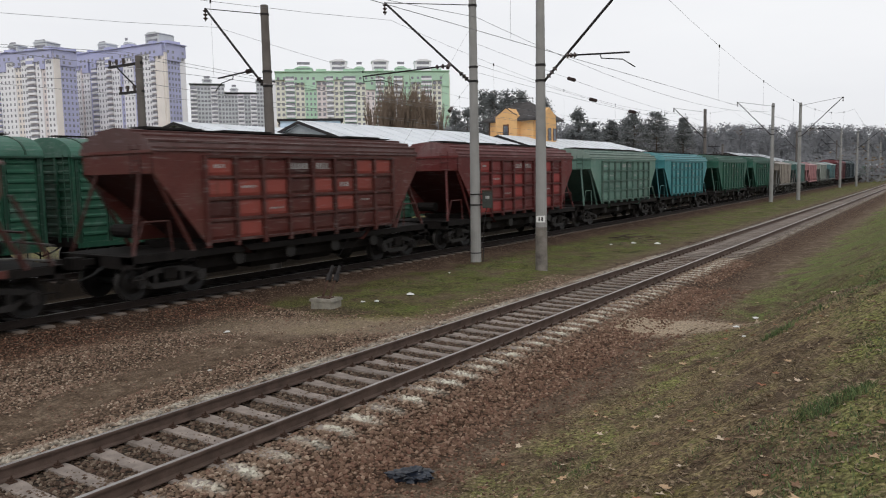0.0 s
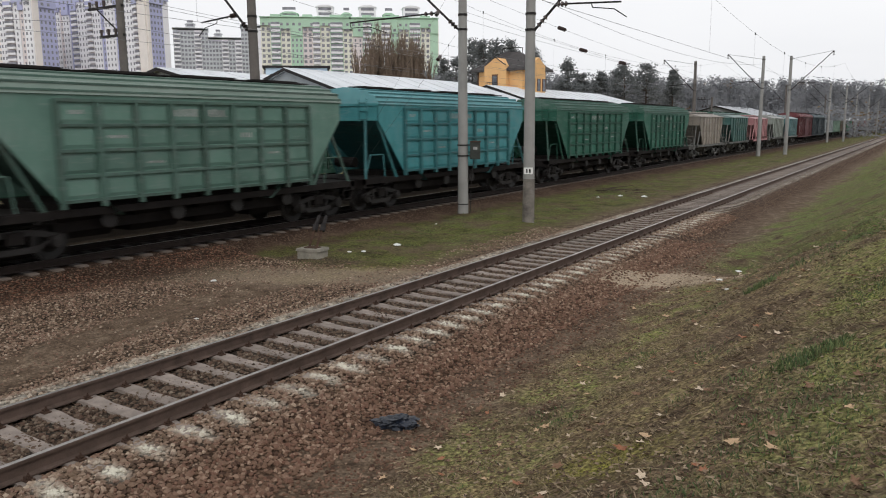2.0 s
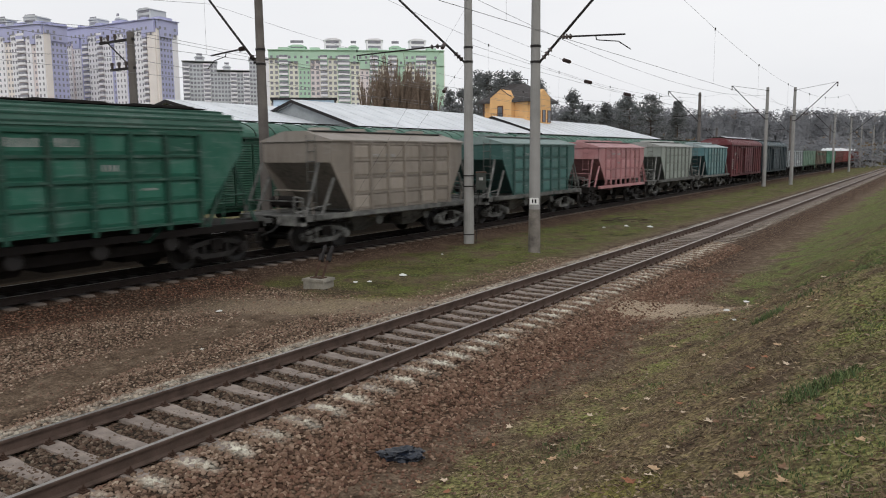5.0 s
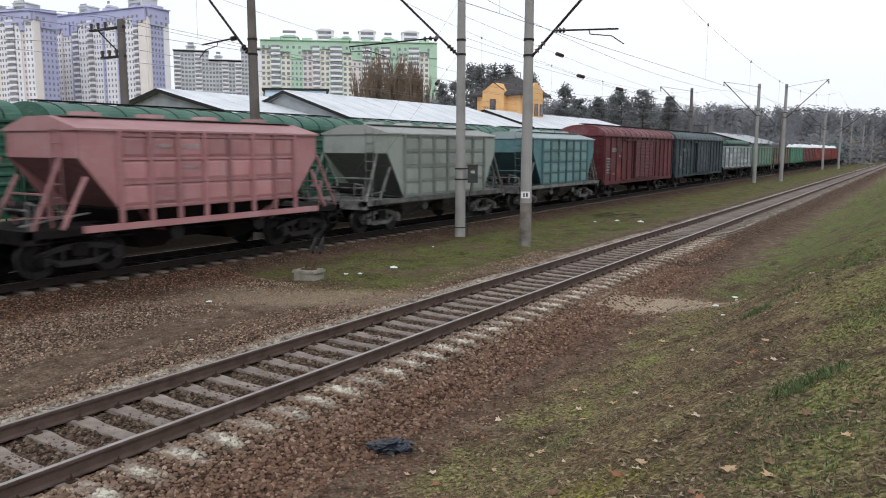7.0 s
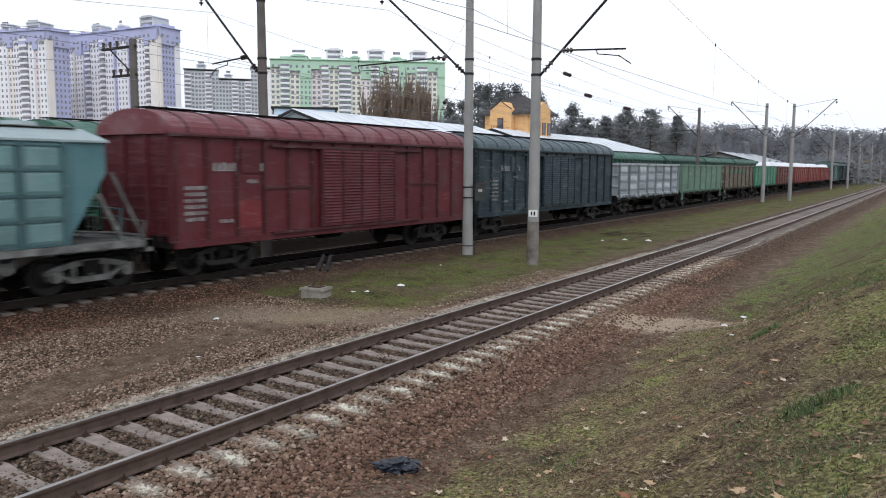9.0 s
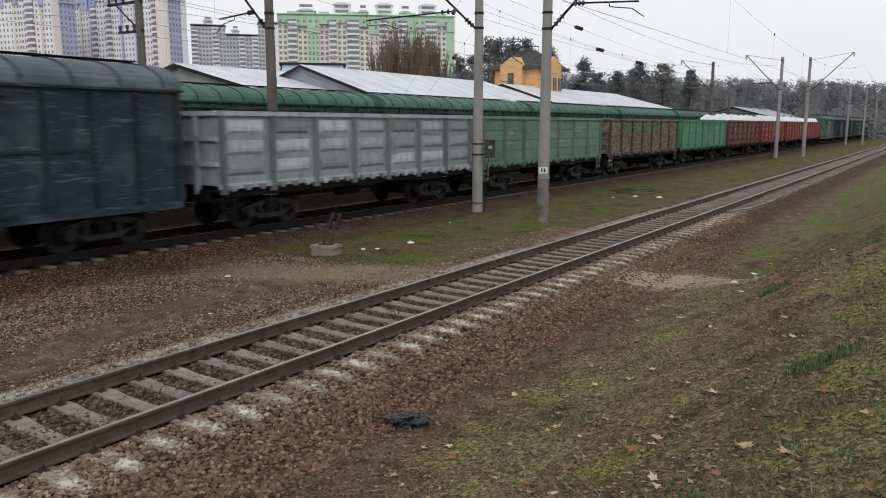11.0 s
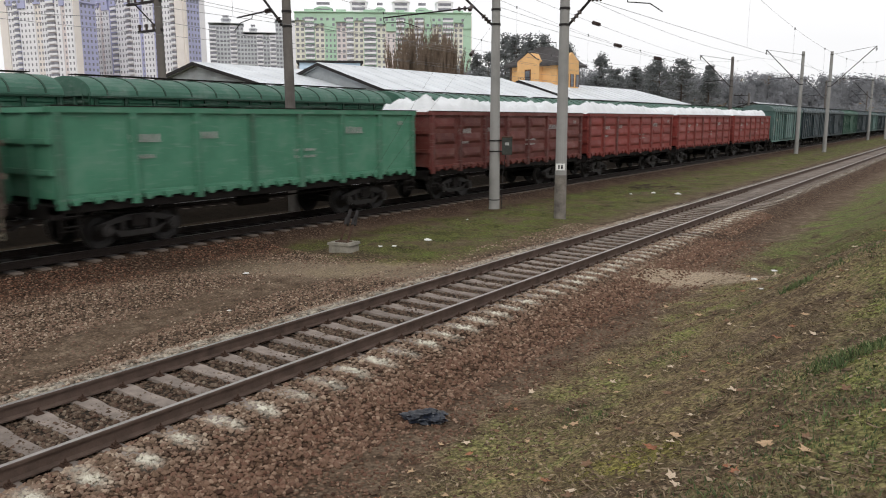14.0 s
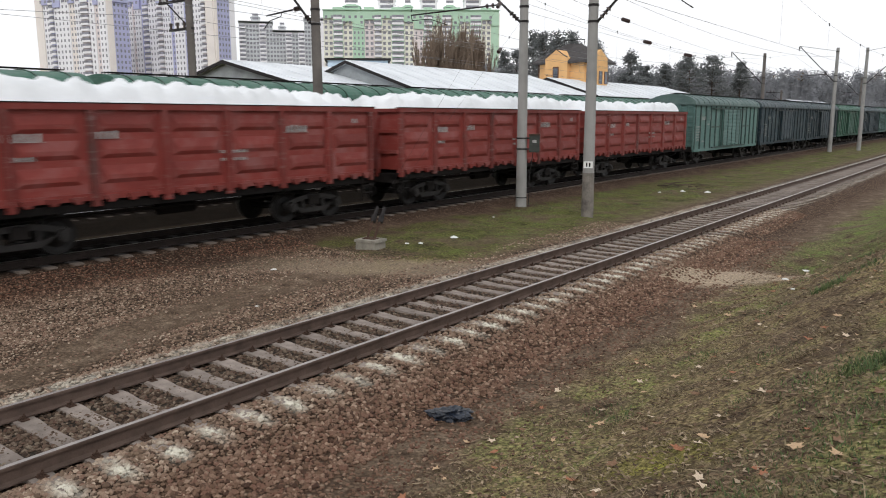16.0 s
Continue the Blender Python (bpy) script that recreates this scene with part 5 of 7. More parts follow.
def motions():
    """The train runs at one speed; the wheels roll with it."""
    for w, y in MOVING:
        walk(w, [(t, pose(TRAIN_X, y - SPEED * t, TRAIN_Z)) for t in (0.0, 4.0, 8.0, 12.0, 16.0)])
    turn = math.degrees(SPEED / 0.478) / FPS
    first = {}
    for w, _ in MOVING:
        for o in w.children_recursive:
            if o.name.startswith("wheelset"):
                side = o.location.y > 0
                if side not in first:
                    walk(o, [(k / FPS, pose(0, o.location.y, 0.478, turn * k)) for k in range(0, 16 * FPS + 1)])
                    first[side] = o.animation_data
                else:
                    o.rotation_mode = "QUATERNION"
                    keys = o.animation_data_create()
                    keys.action = first[side].action
                    keys.action_slot = first[side].action_slot

# ---- behind the tracks: sheds, house, tower blocks, trees ----
M_WHITEROOF = plain("white_roof_sheet", (0.66, 0.69, 0.72), 0.55, 0.1, 0.12, 0.35, 3.0, 0.1)
M_SHEDWALL = plain("shed_wall", (0.3, 0.32, 0.33), 0.85, 0, 0.2, 0.6, 6)
M_YELLOW = plain("yellow_render", (0.7, 0.42, 0.19), 0.9, 0, 0.08, 0.7, 12)
M_TILES = plain("dark_roof_tiles", (0.07, 0.065, 0.065), 0.8, 0, 0.3, 1.2, 12)
M_BROWN = plain("brown_frame", (0.12, 0.055, 0.03), 0.7, 0, 0.2)
M_GLASS = plain("window_glass", (0.13, 0.145, 0.17), 0.15, 0, 0.4, 0.6, 3, 0)
M_LILAC = plain("lilac_facade", (0.45, 0.46, 0.66), 0.9, 0, 0.07, 0.12, 1.5, 0)
M_CREAM = plain("cream_facade", (0.8, 0.745, 0.71), 0.9, 0, 0.06, 0.12, 1.5, 0)
M_WHITE = plain("white_facade", (0.82, 0.81, 0.84), 0.9, 0, 0.06, 0.12, 1.5, 0)
M_ROSE = plain("rose_facade", (0.72, 0.65, 0.65), 0.9, 0, 0.06, 0.12, 1.5, 0)
M_MINT = plain("green_facade", (0.44, 0.62, 0.48), 0.9, 0, 0.08, 0.12, 1.5, 0)
M_IVORY = plain("ivory_facade", (0.74, 0.73, 0.64), 0.9, 0, 0.07, 0.12, 1.5, 0)
M_GREY = plain("grey_facade", (0.54, 0.56, 0.58), 0.9, 0, 0.1, 0.1, 1.5, 0)
# glass of the far blocks, lightened: air haze put into its colour
M_FARGLASS = plain("hazy_window_glass", (0.24, 0.24, 0.275), 0.3, 0, 0.4, 0.5, 3, 0)
M_GREYROOF = plain("grey_roof_sheet", (0.42, 0.44, 0.46), 0.6, 0.1, 0.12, 0.35, 3.0, 0.1)
M_BLUE = plain("pale_blue_wall", (0.55, 0.68, 0.8), 0.85, 0, 0.1, 0.4, 4)


def shed(y0, y1, xn, ze, xr, zr, label, hip=0.0, sheet=None):
    """A long low hall beside the tracks: gable end towards the bank, roof of white sheet."""
    t = thing("storage_hall", label, "storage hall", group="halls beyond the tracks")
    sheet = sheet or M_WHITEROOF
    xf = 2 * xr - xn
    part("wall", Shape().prism([(xn - 0.5, -1.2), (xn - 0.5, ze - 0.15), (xr, zr - 0.25), (xf + 0.5, ze - 0.15), (xf + 0.5, -1.2)], y0 + 0.5, y1 - 0.5 - hip), M_SHEDWALL, t)
    r = Shape()
    for side in (xn, xf):
        s = 1 if side == xn else -1
        top = [(side, y0, ze), (xr, y0, zr), (xr, y1 - hip, zr), (side, y1, ze)]
        if s < 0:
            top = top[::-1]
        r.add(top + [(p[0], p[1], p[2] - 0.18) for p in top], [(0, 1, 2, 3), (7, 6, 5, 4), (0, 4, 5, 1), (1, 5, 6, 2), (2, 6, 7, 3), (3, 7, 4, 0)])
    if hip:
        r.add([(xn, y1, ze), (xf, y1, ze), (xr, y1 - hip, zr), (xn, y1, ze - 0.18), (xf, y1, ze - 0.18)], [(0, 1, 2), (0, 3, 4, 1)])
    part("roof", r, sheet, t)
    for k in range(int((y1 - y0 - hip) / 3.2)):
        y = y0 + 1.6 + k * 3.2
        part("roof_seam", Shape().add([(xn, y - 0.04, ze + 0.01), (xn, y + 0.04, ze + 0.01), (xr, y + 0.04, zr + 0.01), (xr, y - 0.04, zr + 0.01), (xn, y, ze + 0.07), (xr, y, zr + 0.07)], [(0, 3, 5, 4), (1, 4, 5, 2), (0, 4, 1), (3, 2, 5)]), sheet, t)
    part("ridge_cap", Shape().prism([(xr - 0.3, zr - 0.08), (xr, zr + 0.06), (xr + 0.3, zr - 0.08)], y0 - 0.05, y1 - hip), sheet, t)
    part("verge_board", Shape().add([(xn, y0 - 0.06, ze - 0.3), (xn, y0 - 0.06, ze + 0.02), (xr, y0 - 0.06, zr + 0.02), (xr, y0 - 0.06, zr - 0.3), (xf, y0 - 0.06, ze + 0.02), (xf, y0 - 0.06, ze - 0.3),
         (xn, y0 + 0.02, ze - 0.3), (xr, y0 + 0.02, zr - 0.3), (xf, y0 + 0.02, ze - 0.3)], [(0, 1, 2, 3), (3, 2, 4, 5), (0, 3, 7, 6), (3, 5, 8, 7)]), M_IRON, t)
    return t


shed(46.4, 108.0, -41.3, 5.8, -53.5, 8.7, "long grey storage hall with a white sheet-metal gable roof")
shed(57.0, 98.0, -37.7, 5.8, -47.5, 9.0, "grey storage hall with a white sheet-metal roof", 4.0)
shed(96.0, 150.0, -38.0, 6.2, -46.0, 8.8, "low grey storage hall with a white roof", 9.0)
shed(186.0, 230.0, -26.0, 4.8, -35.0, 7.2, "far low hall with a pale grey sheet roof", 0.0, M_GREYROOF)


def chimney_on_shed():
    c = thing("roof_vent", "small white roof vent pipe on the hall", "vent pipe", pose(-47.4, 92.5, 9.0))
    part("pipe", Shape().tube((0, 0, -0.2), (0, 0, 0.75), 0.28, sides=10), M_WHITE, c)
    part("cap", Shape().tube((0, 0, 0.75), (0, 0, 0.85), 0.4, sides=10), M_WHITE, c)


chimney_on_shed()


def facing(p0, p1):
    """A pose at p0 whose x axis runs to p1 and whose -y side faces the camera's side."""
    a = math.degrees(math.atan2(p1[1] - p0[1], p1[0] - p0[0]))
    return pose(p0[0], p0[1], 0, 0, 0, a), math.hypot(p1[0] - p0[0], p1[1] - p0[1])


def tower_block(label, p0, p1, columns, floors, step, depth, band, base=-1.5, turrets=(), side=None, category="apartment building"):
    """columns: (width share, wall material, what: 'w' windows, 'b' balconies, 's' small windows, '-' none, how far it stands out)."""
    at, wide = facing(p0, p1)
    t = thing("apartment_building", label, category, at, "tower blocks")
    top = floors * step
    total = sum(c[0] for c in columns)
    x = 0.0
    glass, rails = Shape(), Shape()
    for share, wall, what, out in columns:
        cw = wide * share / total
        part("wall", Shape().box(x, x + cw - 0.02, -out, depth, base, top), wall, t)
        n = max(1, round(cw / 2.3))
        for f in range(floors):
            z = base + 1.0 + f * step + 0.4
            if z + 1.6 > top:
                continue
            for k in range(n):
                cx = x + cw * (k + 0.5) / n
                if what == "w":
                    glass.box(cx - 0.75, cx + 0.75, -out - 0.06, -out - 0.02, z, z + 1.55)
                elif what == "s":
                    glass.box(cx - 0.45, cx + 0.45, -out - 0.06, -out - 0.02, z, z + 1.4)
                elif what == "b":
                    rails.box(x + 0.2, x + cw - 0.2, -out - 1.0, -out - 0.05, z - 0.75, z + 0.35)
                    glass.box(x + 0.3, x + cw - 0.3, -out - 0.9, -out - 0.02, z + 0.36, z + 1.5)
                    break
        x += cw
    if band:
        wall, low = band
        bx = 0.0
        for k, (share, _, what, out) in enumerate(columns):
            cw = wide * share / total
            deep_ = low * (0.45, 1.0, 0.7, 1.25, 0.55, 1.0)[k % 6]
            part("top_band", Shape().box(bx, bx + cw, -1.2 - 0.004 * (k % 2), depth + 0.2, top - deep_, top + 1.0 + (0.0, 1.6, 0.6)[k % 3]), wall, t)
            bx += cw
        bw = Shape()
        for k in range(int(wide / 3.2)):
            for f in range(int(low / step)):
                if (k * 7 + f) % 5:
                    bw.box(k * 3.2 + 1.0, k * 3.2 + 2.3, -1.26, -1.15, top - low + f * step + 0.9, top - low + f * step + 2.3)
        if bw.v:
            tagged(part("upper_glazing", bw, M_FARGLASS, t), kind="stuff")
    if glass.v:
        tagged(part("glazing", glass, M_FARGLASS, t), kind="stuff")
    if rails.v:
        tagged(part("balcony_front", rails, M_WHITE, t), kind="stuff")
    part("parapet", Shape().box(-0.4, wide + 0.4, -2.1, depth + 0.4, top + 1.0, top + 1.35), band[0] if band else M_GREY, t)
    for share, w, h, wall in turrets:
        tu = part("roof_turret", Shape().box(wide * share - w / 2, wide * share + w / 2, 1.0, 1.0 + w, top + 1.6, top + h), wall, t)
        part("turret_roof", Shape().prism([(wide * share - w / 2 - 0.5, top + h), (wide * share - w / 4, top + h + 1.1), (wide * share + w / 4, top + h + 1.1), (wide * share + w / 2 + 0.5, top + h)], 0.6, 1.4 + w), wall, tu)
        for k in range(2):
            part("turret_window", Shape().box(wide * share - w / 2 + 1, wide * share + w / 2 - 1, 0.93, 0.97, top + 2.6 + k * 2.6, top + 4.0 + k * 2.6), M_FARGLASS, tu)
    if side:
        part("end_wall", Shape().box(wide + 0.05, wide + 0.5, 0.2, depth - 0.2, base, top - 0.2), side, t)
    return t


W, LI, CR, RO = M_WHITE, M_LILAC, M_CREAM, M_ROSE
tower_block("tall white and lilac apartment block with many windows", (-410.6, 199.2), (-363.8, 211.4),
            [(12, CR, "-", 0.9), (10, W, "s", 0.4), (8, LI, "b", 0.2), (12, W, "s", 0.4), (13, W, "s", 0.6), (10, CR, "s", 0.2), (9, W, "s", 0.6), (13, RO, "b", 0.3), (8, W, "s", 0.5), (7, RO, "s", 0.1), (11, W, "s", 0.6)],
            24, 2.82, 11.0, (LI, 6.5), turrets=[(0.45, 6, 4.8, M_GREY), (0.82, 8.5, 5.2, M_GREY)])
tower_block("lilac end face of the tall apartment block", (-363.8, 211.4), (-364.4, 223.4), [(11, CR, "-", 0.5), (29, LI, "s", 0.3)], 24, 2.82, 4.0, (LI, 6.5))
tower_block("tall white and lilac apartment block with stepped top", (-401.0, 241.9), (-327.1, 248.7),
            [(12, CR, "-", 0.9), (9, W, "s", 0.5), (6, RO, "s", 0.1), (12, W, "s", 0.6), (4, LI, "-", 0.1), (11, LI, "b", 0.1), (17, W, "s", 0.6), (10, RO, "b", 0.3), (14, W, "s", 0.5), (7, LI, "s", 0.1), (18, W, "s", 0.6), (10, LI, "s", 0.0), (21, W, "s", 0.6), (8, RO, "b", 0.2), (13, CR, "-", 0.8)],
            25, 2.87, 13.5, (LI, 7.5), turrets=[(0.36, 7, 5.0, M_GREY), (0.62, 4, 3.4, M_GREY), (0.88, 10, 6.5, M_GREY)])
tower_block("lilac end face of the stepped apartment block", (-326.8, 248.7), (-327.9, 262.0), [(4, CR, "-", 0.5), (21, LI, "s", 0.3), (9, W, "-", 0.6)], 25, 2.87, 4.0, (LI, 7.5))
tower_block("distant grey apartment block with balconies", (-431.9, 346.5), (-417.0, 364.0), [(1, M_GREY, "b", 0), (2, M_GREY, "w", 0), (1, W, "b", 0.4), (1, M_GREY, "w", 0)], 24, 2.85, 20, None, turrets=[(0.5, 6, 4, M_GREY)])
tower_block("distant grey apartment block with balconies", (-417.0, 364.0), (-402.5, 380.5), [(2, M_GREY, "w", 0), (1, W, "b", 0.4), (1, M_GREY, "w", 0), (1, W, "b", 0.4)], 22, 2.85, 20, None, turrets=[(0.3, 5, 3.5, M_GREY)])
tower_block("plain distant grey apartment block", (-402.5, 380.5), (-391.0, 393.0), [(1.2, M_GREY, "w", 0), (2, W, "-", 0.6)], 25, 2.85, 20, None)
MI, IV = M_MINT, M_IVORY
tower_block("green and ivory apartment block with three roof turrets", (-300.2, 299.8), (-226.1, 360.7),
            [(1, IV, "w", 0), (1, MI, "b", 0.5), (1, IV, "w", 0), (1.2, MI, "s", 0.7), (1, RO, "w", 0), (0.8, IV, "b", 0.5), (1, IV, "w", 0.2), (1.3, MI, "b", 0.8), (1, IV, "w", 0), (1, RO, "s", 0.3), (0.9, MI, "b", 0.7), (1, IV, "w", 0), (1, IV, "b", 0.4), (0.9, MI, "s", 0.6), (1, IV, "w", 0), (1.2, MI, "b", 0.5), (1, IV, "w", 0.2), (0.8, MI, "-", 0.5)],
            21, 2.85, 18, (MI, 7.0), turrets=[(0.16, 9, 3.2, MI), (0.36, 9, 6.9, W), (0.48, 5, 3.0, MI), (0.6, 9, 6.9, W), (0.72, 6, 3.0, MI), (0.85, 9, 6.9, W)], side=IV)


def blue_building():
    at, wide = facing((-70.5, 77.0), (-64.3, 82.8))
    b = thing("office_building", "small pale-blue office building with a flat dark roof edge", "office building", at)
    part("wall", Shape().box(0, wide, 0, 8, -1.5, 11.2), M_BLUE, b)
    part("roof", Shape().box(-0.4, wide + 0.4, -0.4, 8.4, 11.2, 11.5), M_IRON, b)
    for k in range(5):
        win = part("window", Shape().box(0.6 + k * 1.6, 1.7 + k * 1.6, -0.06, 0.0, 9.2, 10.4), M_GLASS, b)
        part("sill", Shape().box(0.5 + k * 1.6, 1.8 + k * 1.6, -0.16, 0.0, 9.08, 9.18), M_WHITE, win)


blue_building()


def yellow_house():
    at, wide = facing((-53.27, 106.5), (-45.22, 105.8))
    h = thing("house", "yellow rendered house with a dark hipped roof and gables", "house", at)
    top, deep = 11.7, 7.0
    part("wall", Shape().box(0, wide, 0, deep, -1.5, top), M_YELLOW, h)
    # bay and stepped gable at the front
    g = wide * 0.46
    part("front_bay", Shape().box(g - 2.0, g + 2.0, -1.0, 0.01, -1.5, top - 0.1), M_YELLOW, h)
    part("side_bay", Shape().box(wide - 0.01, wide + 1.0, deep * 0.45 - 2.0, deep * 0.45 + 2.0, -1.5, top - 0.1), M_YELLOW, h)
    part("gable", Shape().prism([(g - 2.0, top - 0.1), (g - 2.0, top + 0.5), (g - 1.5, top + 0.75), (g, top + 1.75), (g + 1.5, top + 0.75), (g + 2.0, top + 0.5), (g + 2.0, top - 0.1)], -1.0, 2.6), M_YELLOW, h)
    part("side_gable", Shape().prism([(deep * 0.45 - 2.0, top - 0.1), (deep * 0.45 - 2.0, top + 0.5), (deep * 0.45, top + 1.75), (deep * 0.45 + 2.0, top + 0.5), (deep * 0.45 + 2.0, top - 0.1)], wide - 2.4, wide + 1.0, "x"), M_YELLOW, h)
    o = 0.9
    a, b2 = (wide * 0.36, deep * 0.45), (wide * 0.64, deep * 0.55)
    ro = Shape().add([(-o, -o, top), (wide + o, -o, top), (wide + o, deep + o, top), (-o, deep + o, top), (a[0], a[1], top + 2.9), (b2[0], b2[1], top + 2.9), (-o, -o, top - 0.3), (wide + o, -o, top - 0.3), (wide + o, deep + o, top - 0.3), (-o, deep + o, top - 0.3)],
                     [(0, 1, 5, 4), (1, 2, 5), (2, 3, 4, 5), (3, 0, 4), (6, 7, 1, 0), (7, 8, 2, 1), (8, 9, 3, 2), (9, 6, 0, 3), (9, 8, 7, 6)])
    part("roof", ro, M_TILES, h)
    part("gable_coping", Shape().line([(g - 2.05, -1.04, top + 0.55), (g - 1.5, -1.04, top + 0.82), (g, -1.04, top + 1.83), (g + 1.5, -1.04, top + 0.82), (g + 2.05, -1.04, top + 0.55)], 0.07), M_TILES, h)
    part("roof_rail", Shape().line([(a[0] - 0.5, a[1], top + 2.7), (a[0] - 0.5, a[1], top + 3.5), (b2[0] + 0.5, b2[1], top + 3.5), (b2[0] + 0.5, b2[1], top + 2.7)], 0.06), M_IRON, h)
    door = part("balcony_door", Shape().box(g - 0.55, g + 0.5, -1.08, -1.0, 8.8, 10.9), M_BROWN, h, "brown balcony door")
    part("door_glass", Shape().box(g - 0.4, g + 0.35, -1.1, -1.085, 9.2, 10.7), M_GLASS, door)
    bal = part("balcony", Shape().box(g - 1.1, g + 1.1, -2.0, -1.02, 8.5, 8.7), M_BROWN, h)
    for k in range(8):
        part("baluster", Shape().box(g - 1.05 + k * 0.3, g - 1.01 + k * 0.3, -1.98, -1.94, 8.7, 9.6), M_IRON, bal)
    part("balcony_rail", Shape().box(g - 1.1, g + 1.1, -2.0, -1.93, 9.6, 9.66), M_IRON, bal)
    for z in (8.3, 5.6):
        for k in range(3):
            y = deep * (0.22 + 0.23 * k)
            hh = 1.9 if z > 8 else 1.3
            win = part("window", Shape().box(wide + 1.0, wide + 1.06, y - 0.4, y + 0.4, z, z + hh), M_GLASS, h)
            part("window_frame", Shape().box(wide + 1.0, wide + 1.08, y - 0.5, y - 0.4, z, z + hh).box(wide + 1.0, wide + 1.08, y + 0.4, y + 0.5, z, z + hh), M_BROWN, win)
    part("drainpipe", Shape().tube((-0.1, -0.1, -1.0), (-0.1, -0.1, top), 0.08), M_BROWN, h)


yellow_house()

# ---- trees ----
M_BARK = plain("pine_bark", (0.1, 0.075, 0.06), 0.95, 0, 0.4, 2, 14)
M_TWIG = plain("bare_twigs", (0.23, 0.175, 0.135), 0.95, 0, 0.3, 1, 8, 0)
M_OCHRE = plain("ochre_leaves", (0.2, 0.14, 0.075), 0.9, 0, 0.4, 0.4, 4, 0)


def needles_material(name, base, lo=0.6, hi=1.45):
    m, nt, ln, b = nodes_of(name)
    isl = nt.new("ShaderNodeNewGeometry").outputs["Random Per Island"]
    r = ramp(nt, [(0.0, scaled(base, lo)), (0.5, base), (1.0, scaled(base, hi))])
    ln.new(isl, r.inputs["Fac"])
    ln.new(r.outputs["Color"], b.inputs["Base Color"])
    b.inputs["Roughness"].default_value = 0.9
    b.inputs["Specular IOR Level"].default_value = 0.1
    thin, both = nt.new("ShaderNodeBsdfTranslucent"), nt.new("ShaderNodeMixShader")
    ln.new(r.outputs["Color"], thin.inputs["Color"])
    both.inputs[0].default_value = 0.5
    ln.new(b.outputs[0], both.inputs[1]); ln.new(thin.outputs[0], both.inputs[2])
    ln.new(both.outputs[0], nt["Material Output"].inputs["Surface"])
    return m


# needles paled to blue-grey: the haze of distance is painted into both colours
M_PINE_HAZE = needles_material("pine_needles", (0.19, 0.2, 0.2), 0.85, 1.2)
M_FAR_HAZE = needles_material("far_wood", (0.26, 0.265, 0.28), 0.97, 1.03)


def sprays(sh, rng, centre, spread, n, size):
    for _ in range(n):
        a = Vector((rng.gauss(0, 1), rng.gauss(0, 1), rng.gauss(0, 0.7)))
        c = Vector(centre) + Vector((a.x * spread[0], a.y * spread[1], a.z * spread[2]))
        u = Vector((rng.uniform(-1, 1), rng.uniform(-1, 1), rng.uniform(-0.5, 0.5))).normalized() * size * rng.uniform(0.6, 1.3)
        v = u.cross(Vector((rng.uniform(-1, 1), rng.uniform(-1, 1), rng.uniform(-1, 1)))).normalized() * size * rng.uniform(0.3, 0.7)
        sh.add([c - u, c + v * 0.7, c + u, c - v], [(0, 1, 2, 3)])


def pine_shapes(rng, height, wide, dense, size):
    trunk, crown = Shape(), Shape()
    lean = rng.uniform(-0.04, 0.04)
    trunk.tube((0, 0, -1.5), (lean * height * 0.5, 0, height * 0.5), 0.2, 0.15, 7)
    trunk.tube((lean * height * 0.5, 0, height * 0.5), (lean * height, 0, height * 0.97), 0.15, 0.04, 6)
    for _ in range(dense):
        f = rng.random() ** 0.8
        z = height * (0.3 + 0.68 * f)
        reach = wide * 1.25 * (0.3 + 0.7 * math.sin(math.pi * min(1.0, 0.25 + 0.78 * f))) * rng.uniform(0.25, 1.0)
        a = rng.uniform(0, 2 * math.pi)
        tip = Vector((lean * z + math.cos(a) * reach, math.sin(a) * reach, z + rng.uniform(-0.3, 0.6)))
        trunk.tube((lean * z, 0, z - 0.5), tip, 0.05, 0.02, 4, False)
        sprays(crown, rng, tip, (wide * 0.17, wide * 0.17, height * 0.025), 30, size)
    sprays(crown, rng, (lean * height, 0, height * 0.96), (wide * 0.16, wide * 0.16, height * 0.03), 14, size)
    return trunk, crown


def pine(x, y, height, wide, seed):
    rng = random.Random(seed)
    t = thing("pine_tree", "tall dark green pine with an uneven open crown", "tree", pose(x, y, -0.8), "pines behind the halls")
    trunk, crown = pine_shapes(rng, height, wide, 95, 0.3)
    part("trunk", trunk, M_BARK, t)
    part("crown", crown, M_PINE_HAZE, t)


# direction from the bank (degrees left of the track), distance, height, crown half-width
for k, (turn, d, hgt, wd) in enumerate([(30.4, 150, 20.0, 2.6), (31.6, 165, 18, 2.8), (32.6, 190, 20, 3.0), (29.4, 140, 19, 2.4), (28.6, 135, 18.5, 2.4), (27.5, 160, 21, 2.6),
                                        (23.6, 150, 16.0, 2.4), (22.4, 160, 14, 2.2), (21.0, 170, 15, 2.2), (19.2, 165, 16.0, 2.7), (17.8, 170, 16.5, 3.0), (15.9, 175, 15.5, 2.0), (20.1, 190, 16.5, 2.4), (26.0, 175, 21, 2.6)]):
    pine(8.06 - d * math.sin(radians(turn)), d * math.cos(radians(turn)), hgt, wd, 40 + k)


